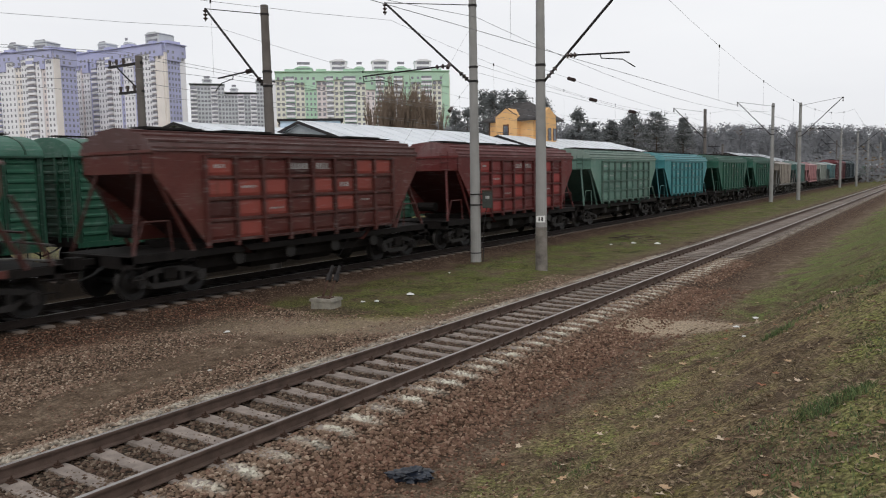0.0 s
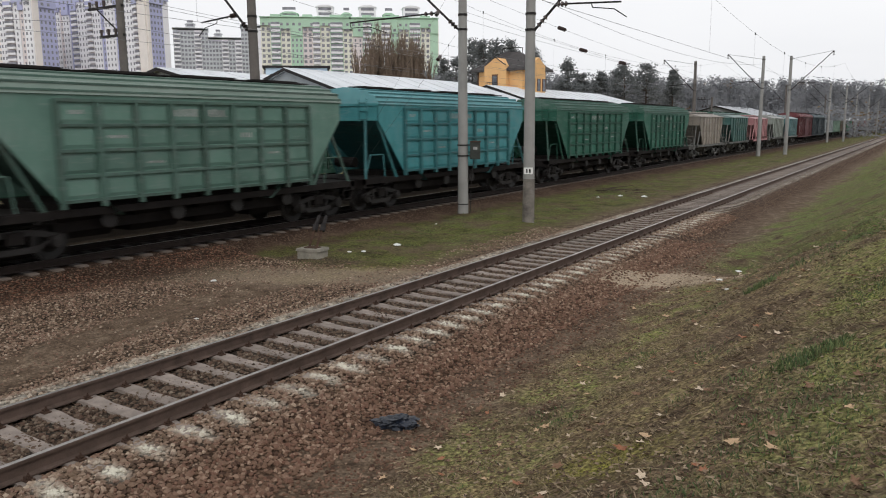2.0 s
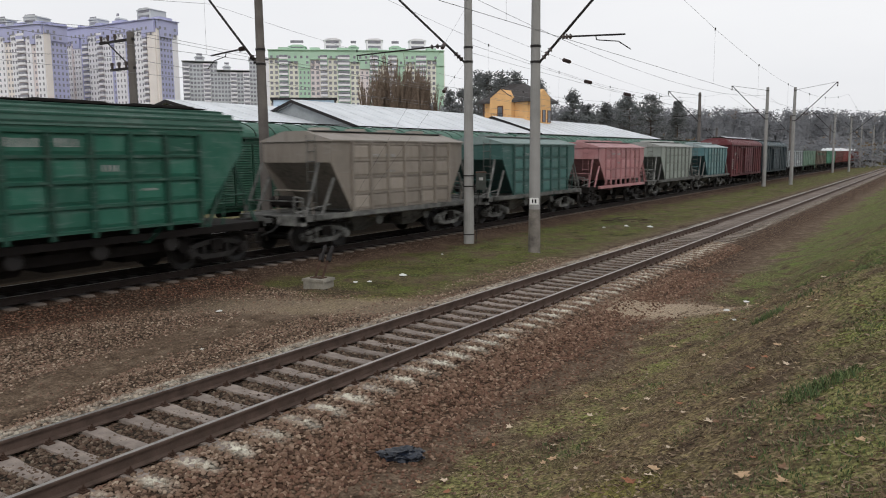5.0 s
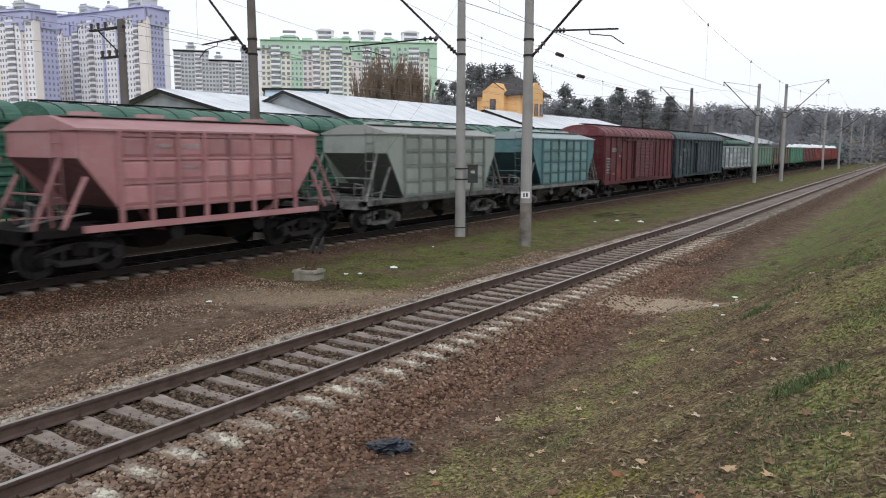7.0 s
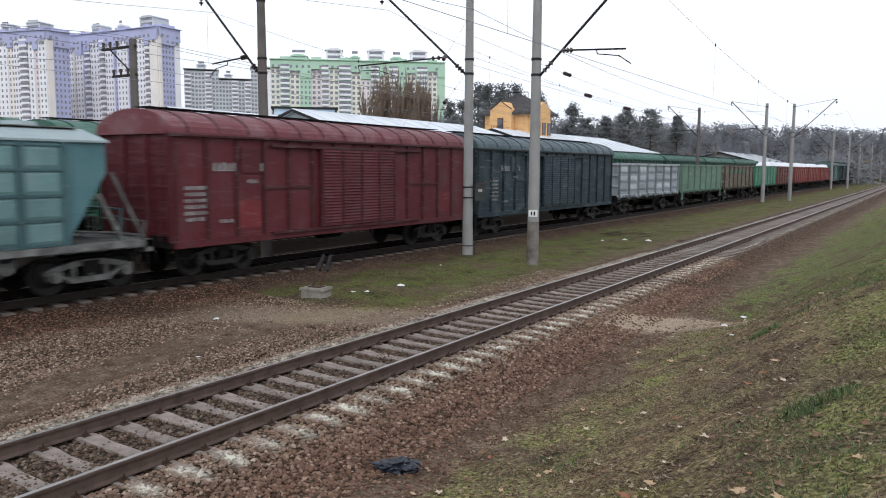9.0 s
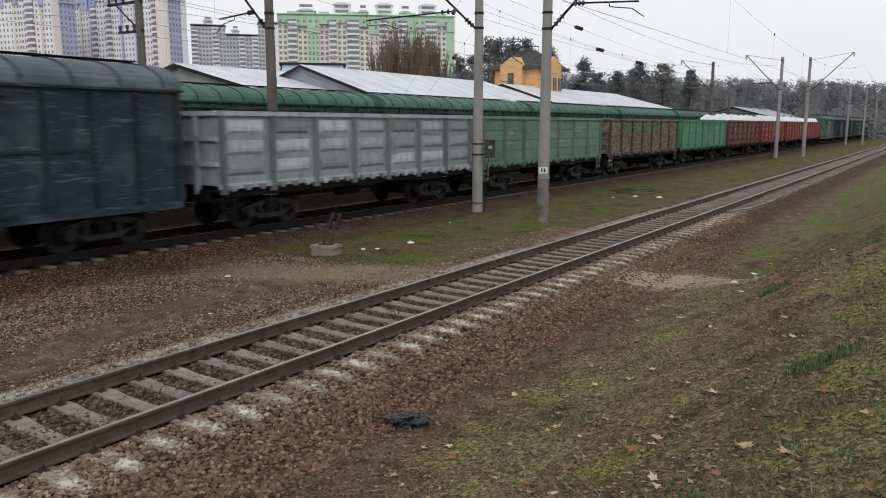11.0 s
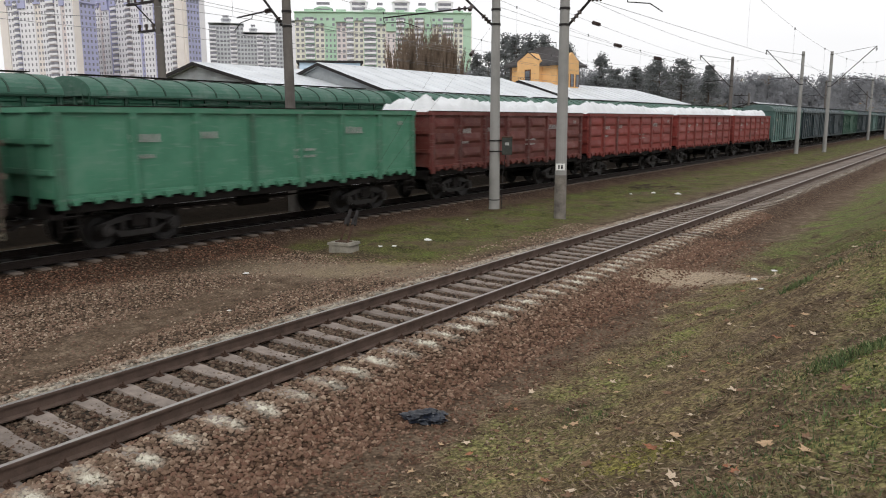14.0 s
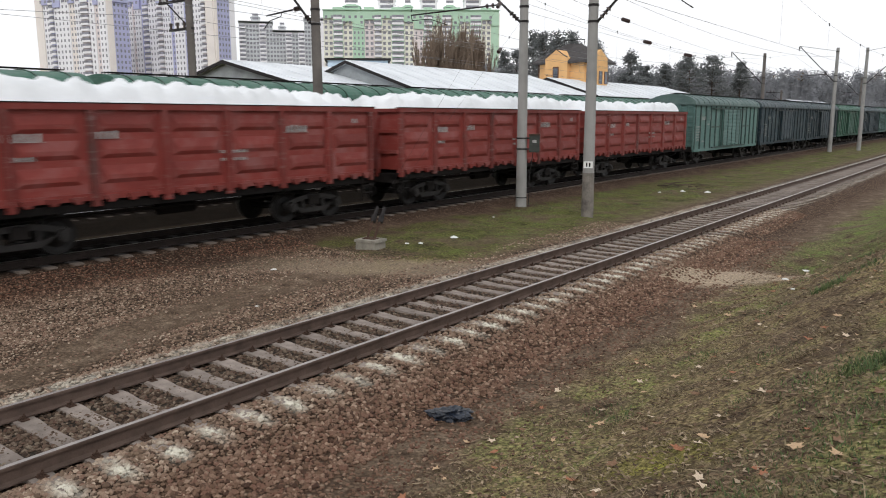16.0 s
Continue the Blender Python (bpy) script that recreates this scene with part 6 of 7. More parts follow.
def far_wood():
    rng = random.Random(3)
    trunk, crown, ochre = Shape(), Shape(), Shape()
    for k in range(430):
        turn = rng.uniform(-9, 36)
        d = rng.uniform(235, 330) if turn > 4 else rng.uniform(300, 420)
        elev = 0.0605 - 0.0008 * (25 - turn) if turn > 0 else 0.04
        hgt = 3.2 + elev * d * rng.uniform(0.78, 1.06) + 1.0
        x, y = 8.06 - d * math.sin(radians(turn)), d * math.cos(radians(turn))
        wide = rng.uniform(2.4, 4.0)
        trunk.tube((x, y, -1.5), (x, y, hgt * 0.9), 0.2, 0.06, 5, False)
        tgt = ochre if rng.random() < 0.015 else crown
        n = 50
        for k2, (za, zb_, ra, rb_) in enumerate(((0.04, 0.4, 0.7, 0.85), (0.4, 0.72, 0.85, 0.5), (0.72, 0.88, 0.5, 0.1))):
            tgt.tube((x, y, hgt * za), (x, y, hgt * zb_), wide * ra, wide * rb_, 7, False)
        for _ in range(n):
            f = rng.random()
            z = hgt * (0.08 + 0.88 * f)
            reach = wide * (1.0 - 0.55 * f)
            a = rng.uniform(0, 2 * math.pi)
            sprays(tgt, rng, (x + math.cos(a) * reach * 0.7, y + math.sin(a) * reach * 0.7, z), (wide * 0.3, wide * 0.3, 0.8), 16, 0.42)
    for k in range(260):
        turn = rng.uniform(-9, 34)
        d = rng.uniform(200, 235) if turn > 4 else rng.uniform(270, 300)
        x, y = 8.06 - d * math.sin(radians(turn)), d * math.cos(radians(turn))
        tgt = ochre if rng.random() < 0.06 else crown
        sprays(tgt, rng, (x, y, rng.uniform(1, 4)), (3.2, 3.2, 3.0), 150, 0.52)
    t = thing("far_wood", "dark hazy pine wood along the horizon", "wood", kind="stuff")
    for name, sh, mt in (("trunks", trunk, M_BARK), ("crowns", crown, M_FAR_HAZE), ("autumn_bushes", ochre, M_OCHRE)):
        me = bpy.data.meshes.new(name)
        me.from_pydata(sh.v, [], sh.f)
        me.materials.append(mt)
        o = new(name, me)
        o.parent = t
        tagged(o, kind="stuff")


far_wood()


def bare_tree(x, y, height, seed):
    """Leafless upright tree: branches fork steeply."""
    rng = random.Random(seed)
    t = thing("bare_tree", "leafless brown tree with steep thin branches", "tree", pose(x, y, -1.0), "bare trees before the green block")
    trunk, twigs = Shape(), Shape()

    def grow(sh, p, way, length, r, level):
        q = p + way * length
        (trunk if level == 0 else twigs).tube(p, q, r, r * 0.62, 5 if level == 0 else 3, False)
        if level >= 5 or r < 0.016:
            return
        for _ in range(3 if level < 2 else 2 + (rng.random() < 0.4)):
            w = (way + Vector((rng.uniform(-0.2, 0.2), rng.uniform(-0.2, 0.2), rng.uniform(0.2, 0.6)))).normalized()
            grow(sh, p + way * length * rng.uniform(0.45, 1.0), w, length * rng.uniform(0.55, 0.8), r * 0.64, level + 1)

    grow(trunk, Vector((0, 0, 0)), Vector((0, 0, 1)), height * 0.36, 0.34, 0)
    for _ in range(3):
        grow(trunk, Vector((rng.uniform(-0.8, 0.8), rng.uniform(-0.8, 0.8), height * 0.1)), Vector((rng.uniform(-0.2, 0.2), rng.uniform(-0.2, 0.2), 1)).normalized(), height * 0.33, 0.24, 1)
    part("trunk", trunk, M_BARK, t)
    part("crown", twigs, M_TWIG, t)


rb = random.Random(8)
for k in range(22):
    u = k / 21
    px, py = -104.0 + 12.0 * u + rb.uniform(-0.6, 0.6), 141 + 8.5 * u + rb.uniform(-3, 3)
    bare_tree(px, py, rb.uniform(23, 28.5) * (0.9 if k in (0, 20, 21) else 1), 90 + k)

# ---- overhead line ----
M_DARKPOLE = plain("dark_pole", (0.14, 0.125, 0.115), 0.9, 0, 0.25, 1.5, 40, 0.2)
M_BROWNGLAZE = plain("brown_insulator", (0.04, 0.022, 0.018), 0.35, 0, 0.2)


def insulator(parent, p, q, discs=3):
    p, q = Vector(p), Vector(q)
    s = Shape().tube(p, q, 0.03, sides=6)
    for k in range(discs):
        c = p.lerp(q, (k + 0.7) / (discs + 0.4))
        d = (q - p).normalized() * 0.03
        s.tube(c - d, c + d, 0.1, 0.06, 9)
    part("insulator", s, M_BROWNGLAZE, parent, "brown ribbed insulator")


def mast(x, y, side, label, height=10.1, reach=4.0, low=6.8, material=None, plate=False, arm=2.3, base=None, lean=0.0, arm_from=0.75, arm_drop=0.12, r0=0.225, tip_hook=False):
    """Line mast; side is +1 or -1: the way in x that its bracket points."""
    z0 = ground_z(x, y) if base is None else base
    t = thing("catenary_mast", label, "catenary mast", pose(x, y, z0, 0, lean, 0), "masts of the overhead line")
    mat_ = material or M_POLE
    h = height - z0
    part("pole", Shape().tube((0, 0, -1.0), (0, 0, h), r0, 0.145, 16), mat_, t, smooth=False)
    def rad(z):
        return r0 - (r0 - 0.145) * (z + 1) / (h + 1)
    for z in (low - z0, low - z0 + 0.55, h - 0.35):
        part("clamp", Shape().tube((0, 0, z - 0.04), (0, 0, z + 0.04), rad(z) + 0.02, sides=16), M_IRON, t)
    foot = Vector((side * rad(low - z0), 0, low - z0))
    tip = Vector((side * reach, 0, h + 0.35))
    br = part("bracket", Shape().tube(foot, tip, 0.045, sides=6), M_IRON, t, "dark steel inclined bracket")
    part("tie_rod", Shape().tube((side * 0.15, 0, h - 0.3), tip, 0.018, sides=5), M_IRON, br)
    insulator(br, tip, tip + Vector((0, 0, -0.5)), 3)
    insulator(br, foot + (tip - foot) * 0.02, foot + (tip - foot) * 0.12, 3)
    a = foot.lerp(tip, 0.2)
    e = a + Vector((side * arm, 0, -arm_drop))
    ar = part("registration_arm", Shape().tube(a, e, 0.032, sides=6), M_IRON, t, "steel registration arm with a steady arm")
    insulator(ar, a, a.lerp(e, 0.2), 3)
    hook = [e, e + Vector((-side * 0.06, 0, -0.22)), a.lerp(e, 0.78) + Vector((0, 0, -0.24)), a.lerp(e, 0.58) + Vector((0, 0, -0.55))]
    part("steady_arm", Shape().line(hook if tip_hook else [a.lerp(e, 0.55), a.lerp(e, 0.57) - Vector((0, 0, 0.15)), a.lerp(e, 0.9) - Vector((0, 0, 0.22)), e + Vector((side * 0.2, 0, -0.5))], 0.018, 5), M_IRON, ar)
    if plate:
        pl = part("number_plate", Shape().box(-0.16, 0.16, -rad(1.9) - 0.03, -rad(1.9) - 0.01, 1.78, 2.02), M_PLATE, t, "small white plate with dark figures", m=pose(0, 0, 0, 0, 0, 22))
        part("figure_bar", Shape().box(-0.08, -0.03, -rad(1.9) - 0.034, -rad(1.9) - 0.031, 1.83, 1.97).box(0.02, 0.08, -rad(1.9) - 0.034, -rad(1.9) - 0.031, 1.83, 1.97), M_BLACK, pl)
        part("dark_band", Shape().tube((0, 0, 0.02), (0, 0, 1.6), rad(0.02) + 0.004, rad(1.6) + 0.004, 16, False), M_STAIN, t, "dark weathered stain low on the pole")
    return t


M_STAIN = plain("stained_concrete", (0.2, 0.18, 0.16), 0.92, 0, 0.45, 2.5, 30, 0.2)
PL = "grey tapered concrete catenary mast with a steel bracket"


def switch_box(pole):
    """Dark cabinet clamped to the mast, with a door, a lid and two straps."""
    at = pose(0.46, 0.18, 2.5, 0, 0, 30)
    b = part("switch_box", Shape().box(-0.2, 0.2, -0.15, 0.15, -0.33, 0.33), M_SWITCH, pole, "dark green metal switch box clamped to the mast", at)
    part("box_door", Shape().box(-0.17, 0.17, -0.165, -0.15, -0.29, 0.27), M_SWITCH, b)
    part("box_lid", Shape().prism([(-0.23, 0.33), (0.23, 0.33), (0.2, 0.38), (-0.2, 0.38)], -0.18, 0.17), M_RUSTY, b)
    part("warning_mark", Shape().box(-0.08, 0.08, -0.17, -0.166, 0.04, 0.15), M_MARK, b)
    for z in (2.3, 2.72):
        part("box_strap", Shape().tube((0, 0, z - 0.025), (0, 0, z + 0.025), 0.225, sides=16).box(0.1, 0.34, 0.0, 0.06, z - 0.025, z + 0.025), M_IRON, pole)
    part("cable", Shape().line([(0.42, 0.16, 2.18), (0.3, 0.14, 1.4), (0.26, 0.12, 0.0)], 0.016, 5), M_IRON, pole)
    part("foot_band", Shape().tube((0, 0, 0.36), (0, 0, 0.4), 0.226, sides=16), M_IRON, pole)


M_SWITCH = plain("switch_box_paint", (0.03, 0.036, 0.03), 0.6, 0.1, 0.5, 6, 40)
m1 = mast(-7.5, 25.75, -1, PL + " by the train", reach=4.3, arm=4.6, arm_drop=0.05, low=6.85, tip_hook=True)
switch_box(m1)
m2 = mast(-4.1, 24.75, 1, PL + " and plate", reach=4.2, low=6.5, plate=True)
for x, y in ((-7.25, 86.2), (-7.3, 150.0), (-7.4, 208.0), (-7.5, 252.0)):
    mast(x, y, -1, PL, reach=3.6)
for x, y, hh in ((-5.6, 93.0, 10.5), (-5.6, 160.0, 10.0), (-5.7, 222.0, 10.0), (-5.8, 264.0, 10.0)):
    mast(x, y, 1, PL, height=hh, reach=4.2)
DL = "dark weathered catenary mast between the tracks"
for y in (20.9, 84.8, 146.0, 205.0):
    mast(-13.8, y, -1, DL, height=9.8, reach=3.4, low=6.75, material=M_DARKPOLE, arm=2.0, lean=-0.4, r0=0.24)


def signal_pole(x, y, top):
    t = thing("line_pole", "dark wooden line pole with crossarms and insulators", "utility pole", pose(x, y, -0.5), "line poles behind the parked wagons")
    part("pole", Shape().tube((0, 0, -1), (0, 0, top + 0.5), 0.2, 0.15, 10), M_DARKPOLE, t)
    for z, w in ((top + 0.2, 2.2), (top - 1.0, 1.5)):
        arm = part("crossarm", Shape().box(-w, 0.2, -0.05, 0.05, z - 0.05, z + 0.05), M_IRON, t)
        for k in range(3):
            part("insulator", Shape().tube((-w + 0.1 + k * 0.5, 0, z + 0.05), (-w + 0.1 + k * 0.5, 0, z + 0.3), 0.05, 0.07, 7), M_BROWNGLAZE, arm)
    part("stay", Shape().tube((-1.6, 0, top + 0.15), (-0.15, 0, top - 0.9), 0.03), M_IRON, t)
    part("lower_crossarm", Shape().box(-0.6, 0.6, -0.06, 0.06, top - 3.5, top - 3.38), M_IRON, t)


signal_pole(-21.0, 20.3, 8.55)
signal_pole(-21.0, 123.0, 7.2)


def sag(p, q, drop, n=14):
    p, q = Vector(p), Vector(q)
    return [p.lerp(q, k / n) - Vector((0, 0, drop * 4 * (k / n) * (1 - k / n))) for k in range(n + 1)]


def catenary(x, ys, zc, zm, drop, name_label):
    """Contact wire, sagging carrier wire and droppers over one track."""
    t = thing("overhead_wire", name_label, "overhead wire", group="overhead wires")
    part("contact_wire", Shape().line([(x, y, zc) for y in (-40, *ys, 330)], 0.0065, 4), M_WIRE, t)
    pts = [-40, *ys, 330]
    sh = Shape()
    dr = Shape()
    for a, b in zip(pts, pts[1:]):
        line = sag((x, a, zm), (x, b, zm), drop)
        sh.line(line, 0.0065, 4)
        if a < 160:
            for k in range(2, 13, 2):
                part("dropper", Shape().tube(line[k], (x, line[k].y, zc), 0.004, sides=3), M_WIRE, t)
                part("clip", Shape().tube((x, line[k].y, line[k].z - 0.06), (x, line[k].y, line[k].z + 0.06), 0.03, sides=5), M_IRON, t)
    part("carrier_wire", sh, M_WIRE, t)
    return t


catenary(-0.3, (24.75, 93.0, 160.0, 222.0), 6.25, 9.5, 1.9, "thin grey overhead wires with droppers above the near track")
catenary(-11.5, (25.75, 86.2, 150.0, 208.0), 6.45, 9.7, 1.8, "thin grey overhead wires with droppers above the train")
catenary(-16.6, (20.9, 84.8, 146.0, 205.0), 6.3, 9.3, 1.7, "thin grey overhead wires above the parked wagons")


def feeders():
    for x, z, ys in ((-7.35, 9.3, (25.75, 86.2, 150.0, 208.0)), (-21.9, 8.8, (20.3, 123.0)), (-22.6, 8.8, (20.3, 123.0)), (-22.0, 7.6, (20.3, 123.0))):
        t = thing("feeder_wire", "thin dark line wire strung from pole to pole", "wire", group="line wires")
        sh = Shape()
        pts = [-45, *ys, 300]
        for a, b in zip(pts, pts[1:]):
            sh.line(sag((x, a, z), (x, b, z), 1.2), 0.009, 4)
        part("wire", sh, M_WIRE, t)


feeders()


def anchor_wires():
    """Slack wires that leave the mast beside the train, each with a string insulator."""
    for z, x1, f in ((8.3, -10.4, 0.16), (7.5, -9.0, 0.2), (7.2, -6.2, 0.27)):
        t = thing("anchor_wire", "thin wire with a dark insulator leading from the mast", "wire", group="line wires")
        p, q = Vector((-7.4, 25.9, z)), Vector((x1, 86.0, z - 0.6))
        pts = sag(p, q, 0.5, 12)
        part("wire", Shape().line(pts, 0.006, 4), M_WIRE, t)
        c = p.lerp(q, f) - Vector((0, 0, 0.5 * 4 * f * (1 - f)))
        insulator(t, c, c + (q - p).normalized() * 1.1, 4)


anchor_wires()


def guy_anchor():
    """Concrete block with rusty irons; two stays run up to the mast."""
    z = ground_z(-5.95, 15.2)
    b = thing("guy_anchor", "weathered concrete anchor block with rusty irons and two stays", "anchor block", pose(-5.95, 15.2, z, 0, 0, 8))
    bl = Shape().prism([(-0.33, -0.3), (0.33, -0.3), (0.32, 0.2), (-0.32, 0.2)], -0.26, 0.26)
    bl.prism([(-0.36, 0.2), (0.36, 0.2), (0.34, 0.27), (-0.34, 0.27)], -0.29, 0.29)
    part("block", bl, M_BLOCK, b)
    for x in (-0.12, 0.12):
        eye = part("eye_bolt", Shape().tube((x, 0, 0.25), (x + 0.03, 0.25, 0.72), 0.035, sides=6), M_RUSTY, b)
        part("turnbuckle", Shape().tube((x + 0.03, 0.25, 0.72), (x - 0.0, 0.55, 1.08), 0.055, sides=6).tube((x + 0.03, 0.27, 0.7), (x + 0.02, 0.36, 0.86), 0.085, sides=6), M_IRON, eye)
    part("plate", Shape().box(-0.2, 0.2, -0.12, 0.12, 0.268, 0.295), M_RUSTY, b)
    inv = b.matrix_basis.inverted()
    for dx, zt in ((-0.1, 8.9), (0.1, 6.9)):
        p, q = Vector((dx, 0.55, 1.08)), inv @ Vector((-7.5, 25.6, zt))
        part("stay", Shape().tube(p, q, 0.003, sides=5), M_IRON, b)
        part("stay_insulator", Shape().tube(p.lerp(q, 0.78), p.lerp(q, 0.8), 0.07, sides=7), M_BROWNGLAZE, b)


guy_anchor()

# ---- small things on the ground ----
M_BAG = plain("dark_blue_plastic", (0.008, 0.012, 0.022), 0.35, 0, 0.5, 8, 40, 0.4)
M_PAPER = plain("white_litter", (0.7, 0.7, 0.67), 0.7, 0, 0.15, 6, 40)


def bag():
    x, y = 2.86, 7.05
    bm = bmesh.new()
    bmesh.ops.create_icosphere(bm, subdivisions=4, radius=1.0)
    for v in bm.verts:
        c = v.co.copy()
        n = noise.noise(c * 1.6 + Vector((4, 1, 2))) * 0.45 + noise.noise(c * 4.0) * 0.3 + abs(noise.noise(c * 8.0)) * 0.25
        v.co = Vector((c.x * 0.24, c.y * 0.15, c.z * 0.085)) * (1 + n) + Vector((0, 0.07 * c.x, 0))
        v.co.z = max(v.co.z, -0.05)
    me = bpy.data.meshes.new("plastic_bag")
    bm.to_mesh(me)
    bm.free()
    me.materials.append(M_BAG)
    o = new("plastic_bag", me)
    o.matrix_basis = pose(x, y, ground_z(x, y) + 0.05, 0, 0, 12)
    tagged(o, "crumpled dark blue plastic bag lying on the gravel", "plastic bag")


bag()
rs = random.Random(21)


def scrap(x, y, size):
    s = Shape()
    n = 7
    ring = [(math.cos(2 * math.pi * k / n) * size * rs.uniform(0.6, 1.2), math.sin(2 * math.pi * k / n) * size * rs.uniform(0.5, 1.1)) for k in range(n)]
    s.add([(a, b, rs.uniform(0.005, 0.03)) for a, b in ring] + [(0, 0, size * 0.5), (0, 0, 0.0)], [(k, (k + 1) % n, n) for k in range(n)] + [((k + 1) % n, k, n + 1) for k in range(n)])
    o = part("litter", s, M_PAPER, m=pose(x, y, ground_z(x, y) + 0.015, 0, 0, rs.uniform(0, 360)))
    tagged(o, "scrap of white litter lying on the ground", "litter", "litter by the tracks")


for x, y, sz in ((-4.91, 17.67, 0.14), (-5.13, 16.4, 0.1), (-5.45, 16.17, 0.07), (-3.57, 36.5, 0.2), (-4.54, 35.8, 0.16), (-5.5, 11.36, 0.09), (-5.2, 34.6, 0.12), (4.5, 16.6, 0.09), (4.3, 19.6, 0.09), (-6.6, 22.4, 0.08), (-3.2, 9.0, 0.05), (5.3, 13.4, 0.05)):
    scrap(x, y, sz)


def stick_heap():
    t = thing("branch_heap", "heap of dead brown branches on the grass", "dead branches", pose(-5.2, 37.5, ground_z(-5.2, 37.5)))
    for k in range(14):
        a = rs.uniform(-0.5, 0.5)
        p = Vector((rs.uniform(-1.2, 1.2), rs.uniform(-0.6, 0.6), 0.05 + rs.uniform(0, 0.2)))
        part("branch", Shape().tube(p, p + Vector((rs.uniform(0.4, 1.3), a, rs.uniform(-0.1, 0.2))), 0.03, 0.01, 5), M_BARK, t)


stick_heap()

# ballast: loose stones, joined

def stone_material():
    m, nt, ln, b = nodes_of("ballast_stone")
    geo = nt.new("ShaderNodeNewGeometry")
    co = nt.new("ShaderNodeTexCoord").outputs["Object"]
    sep = nt.new("ShaderNodeSeparateXYZ")
    ln.new(co, sep.inputs[0])
    r = ramp(nt, [(0.0, (0.07, 0.044, 0.036)), (0.25, (0.16, 0.11, 0.086)), (0.5, (0.225, 0.16, 0.132)), (0.7, (0.17, 0.1, 0.082)), (0.85, (0.26, 0.19, 0.16)), (1.0, (0.4, 0.32, 0.275))])
    ln.new(geo.outputs["Random Per Island"], r.inputs["Fac"])
    right = nt.new("ShaderNodeMapRange")
    right.inputs["From Min"].default_value, right.inputs["From Max"].default_value = 1.2, 2.2
    ln.new(sep.outputs[0], right.inputs["Value"])
    wine = mixed(nt, ln, 1.0, r.outputs["Color"], (0.76, 0.66, 0.63), "MULTIPLY")
    col = mixed(nt, ln, right.outputs[0], r.outputs["Color"], wine)
    mid_ = nt.new("ShaderNodeMapRange")
    mid_.inputs["From Min"].default_value, mid_.inputs["From Max"].default_value = 0.9, 0.7
    ln.new(maths(nt, ln, "ABSOLUTE", sep.outputs[0]), mid_.inputs["Value"])
    col = mixed(nt, ln, mid_.outputs[0], col, mixed(nt, ln, 1.0, col, (0.5, 0.5, 0.5), "MULTIPLY"))
    left = nt.new("ShaderNodeMapRange")
    left.inputs["From Min"].default_value, left.inputs["From Max"].default_value = -6.6, -7.7
    ln.new(sep.outputs[0], left.inputs["Value"])
    col = mixed(nt, ln, left.outputs[0], col, mixed(nt, ln, 1.0, col, (0.62, 0.47, 0.42), "MULTIPLY"))
    # white powder spilled at the sleeper ends
    k = powder(nt, ln, co, sep.outputs[0], sep.outputs[1])
    col = mixed(nt, ln, maths(nt, ln, "MULTIPLY", k, 0.92), col, (0.6, 0.575, 0.55))
    col = mixed(nt, ln, 1.0, col, (1.0, 1.0, 0.88), "MULTIPLY")
    ln.new(col, b.inputs["Base Color"])
    b.inputs["Roughness"].default_value, b.inputs["Specular IOR Level"].default_value = 0.9, 0.2
    return m


M_STONE = stone_material()


def stones(name, label, boxes, seed):
    """Thousands of angular stones over the ground in the given boxes (x0, x1, y0, y1, count, size)."""
    rng = np.random.default_rng(seed)
    base = np.array([(0, 0, 1), (0.94, 0, 0.2), (0.1, 0.9, 0.3), (-0.9, 0.15, 0.25), (-0.1, -0.92, 0.2), (0.5, 0.5, -0.6), (-0.5, 0.5, -0.6), (-0.5, -0.5, -0.6), (0.5, -0.5, -0.6)])
    faces = [(0, 1, 2), (0, 2, 3), (0, 3, 4), (0, 4, 1), (1, 5, 2), (2, 6, 3), (3, 7, 4), (4, 8, 1), (2, 5, 6), (3, 6, 7), (4, 7, 8), (1, 8, 5)]
    vs, fs = [], []
    for x0, x1, y0, y1, count, size in boxes:
        for _ in range(count):
            x = rng.uniform(x0, x1)
            y = y0 + (y1 - y0) * rng.random() ** 1.5
            if abs(x) > 1.95 and abs(y - footway(x)) < 0.8 and rng.random() < 0.8:
                continue
            if abs(x + 4.3 - 0.041 * (y - 11.0) ** 2) < 0.55 + 0.4 * noise.noise(Vector((x * 0.9, y * 0.9, 6.0))) and rng.random() < 0.88:
                continue
            s = size * rng.uniform(0.6, 1.45)
            a = rng.uniform(0, 2 * math.pi)
            c, d = math.cos(a), math.sin(a)
            v = base * (1 + rng.uniform(-0.28, 0.28, base.shape)) * (s, s * rng.uniform(0.6, 1.0), s * rng.uniform(0.45, 0.8))
            v = np.column_stack([v[:, 0] * c - v[:, 1] * d + x, v[:, 0] * d + v[:, 1] * c + y, v[:, 2] + ground_z(x, y) + s * 0.22])
            n = len(vs)
            vs.extend(map(tuple, v))
            fs.extend((n + i, n + j, n + k) for i, j, k in faces)
    me = bpy.data.meshes.new(name)
    me.from_pydata(vs, [], fs)
    me.materials.append(M_STONE)
    tagged(new(name, me), label, "gravel", kind="stuff")


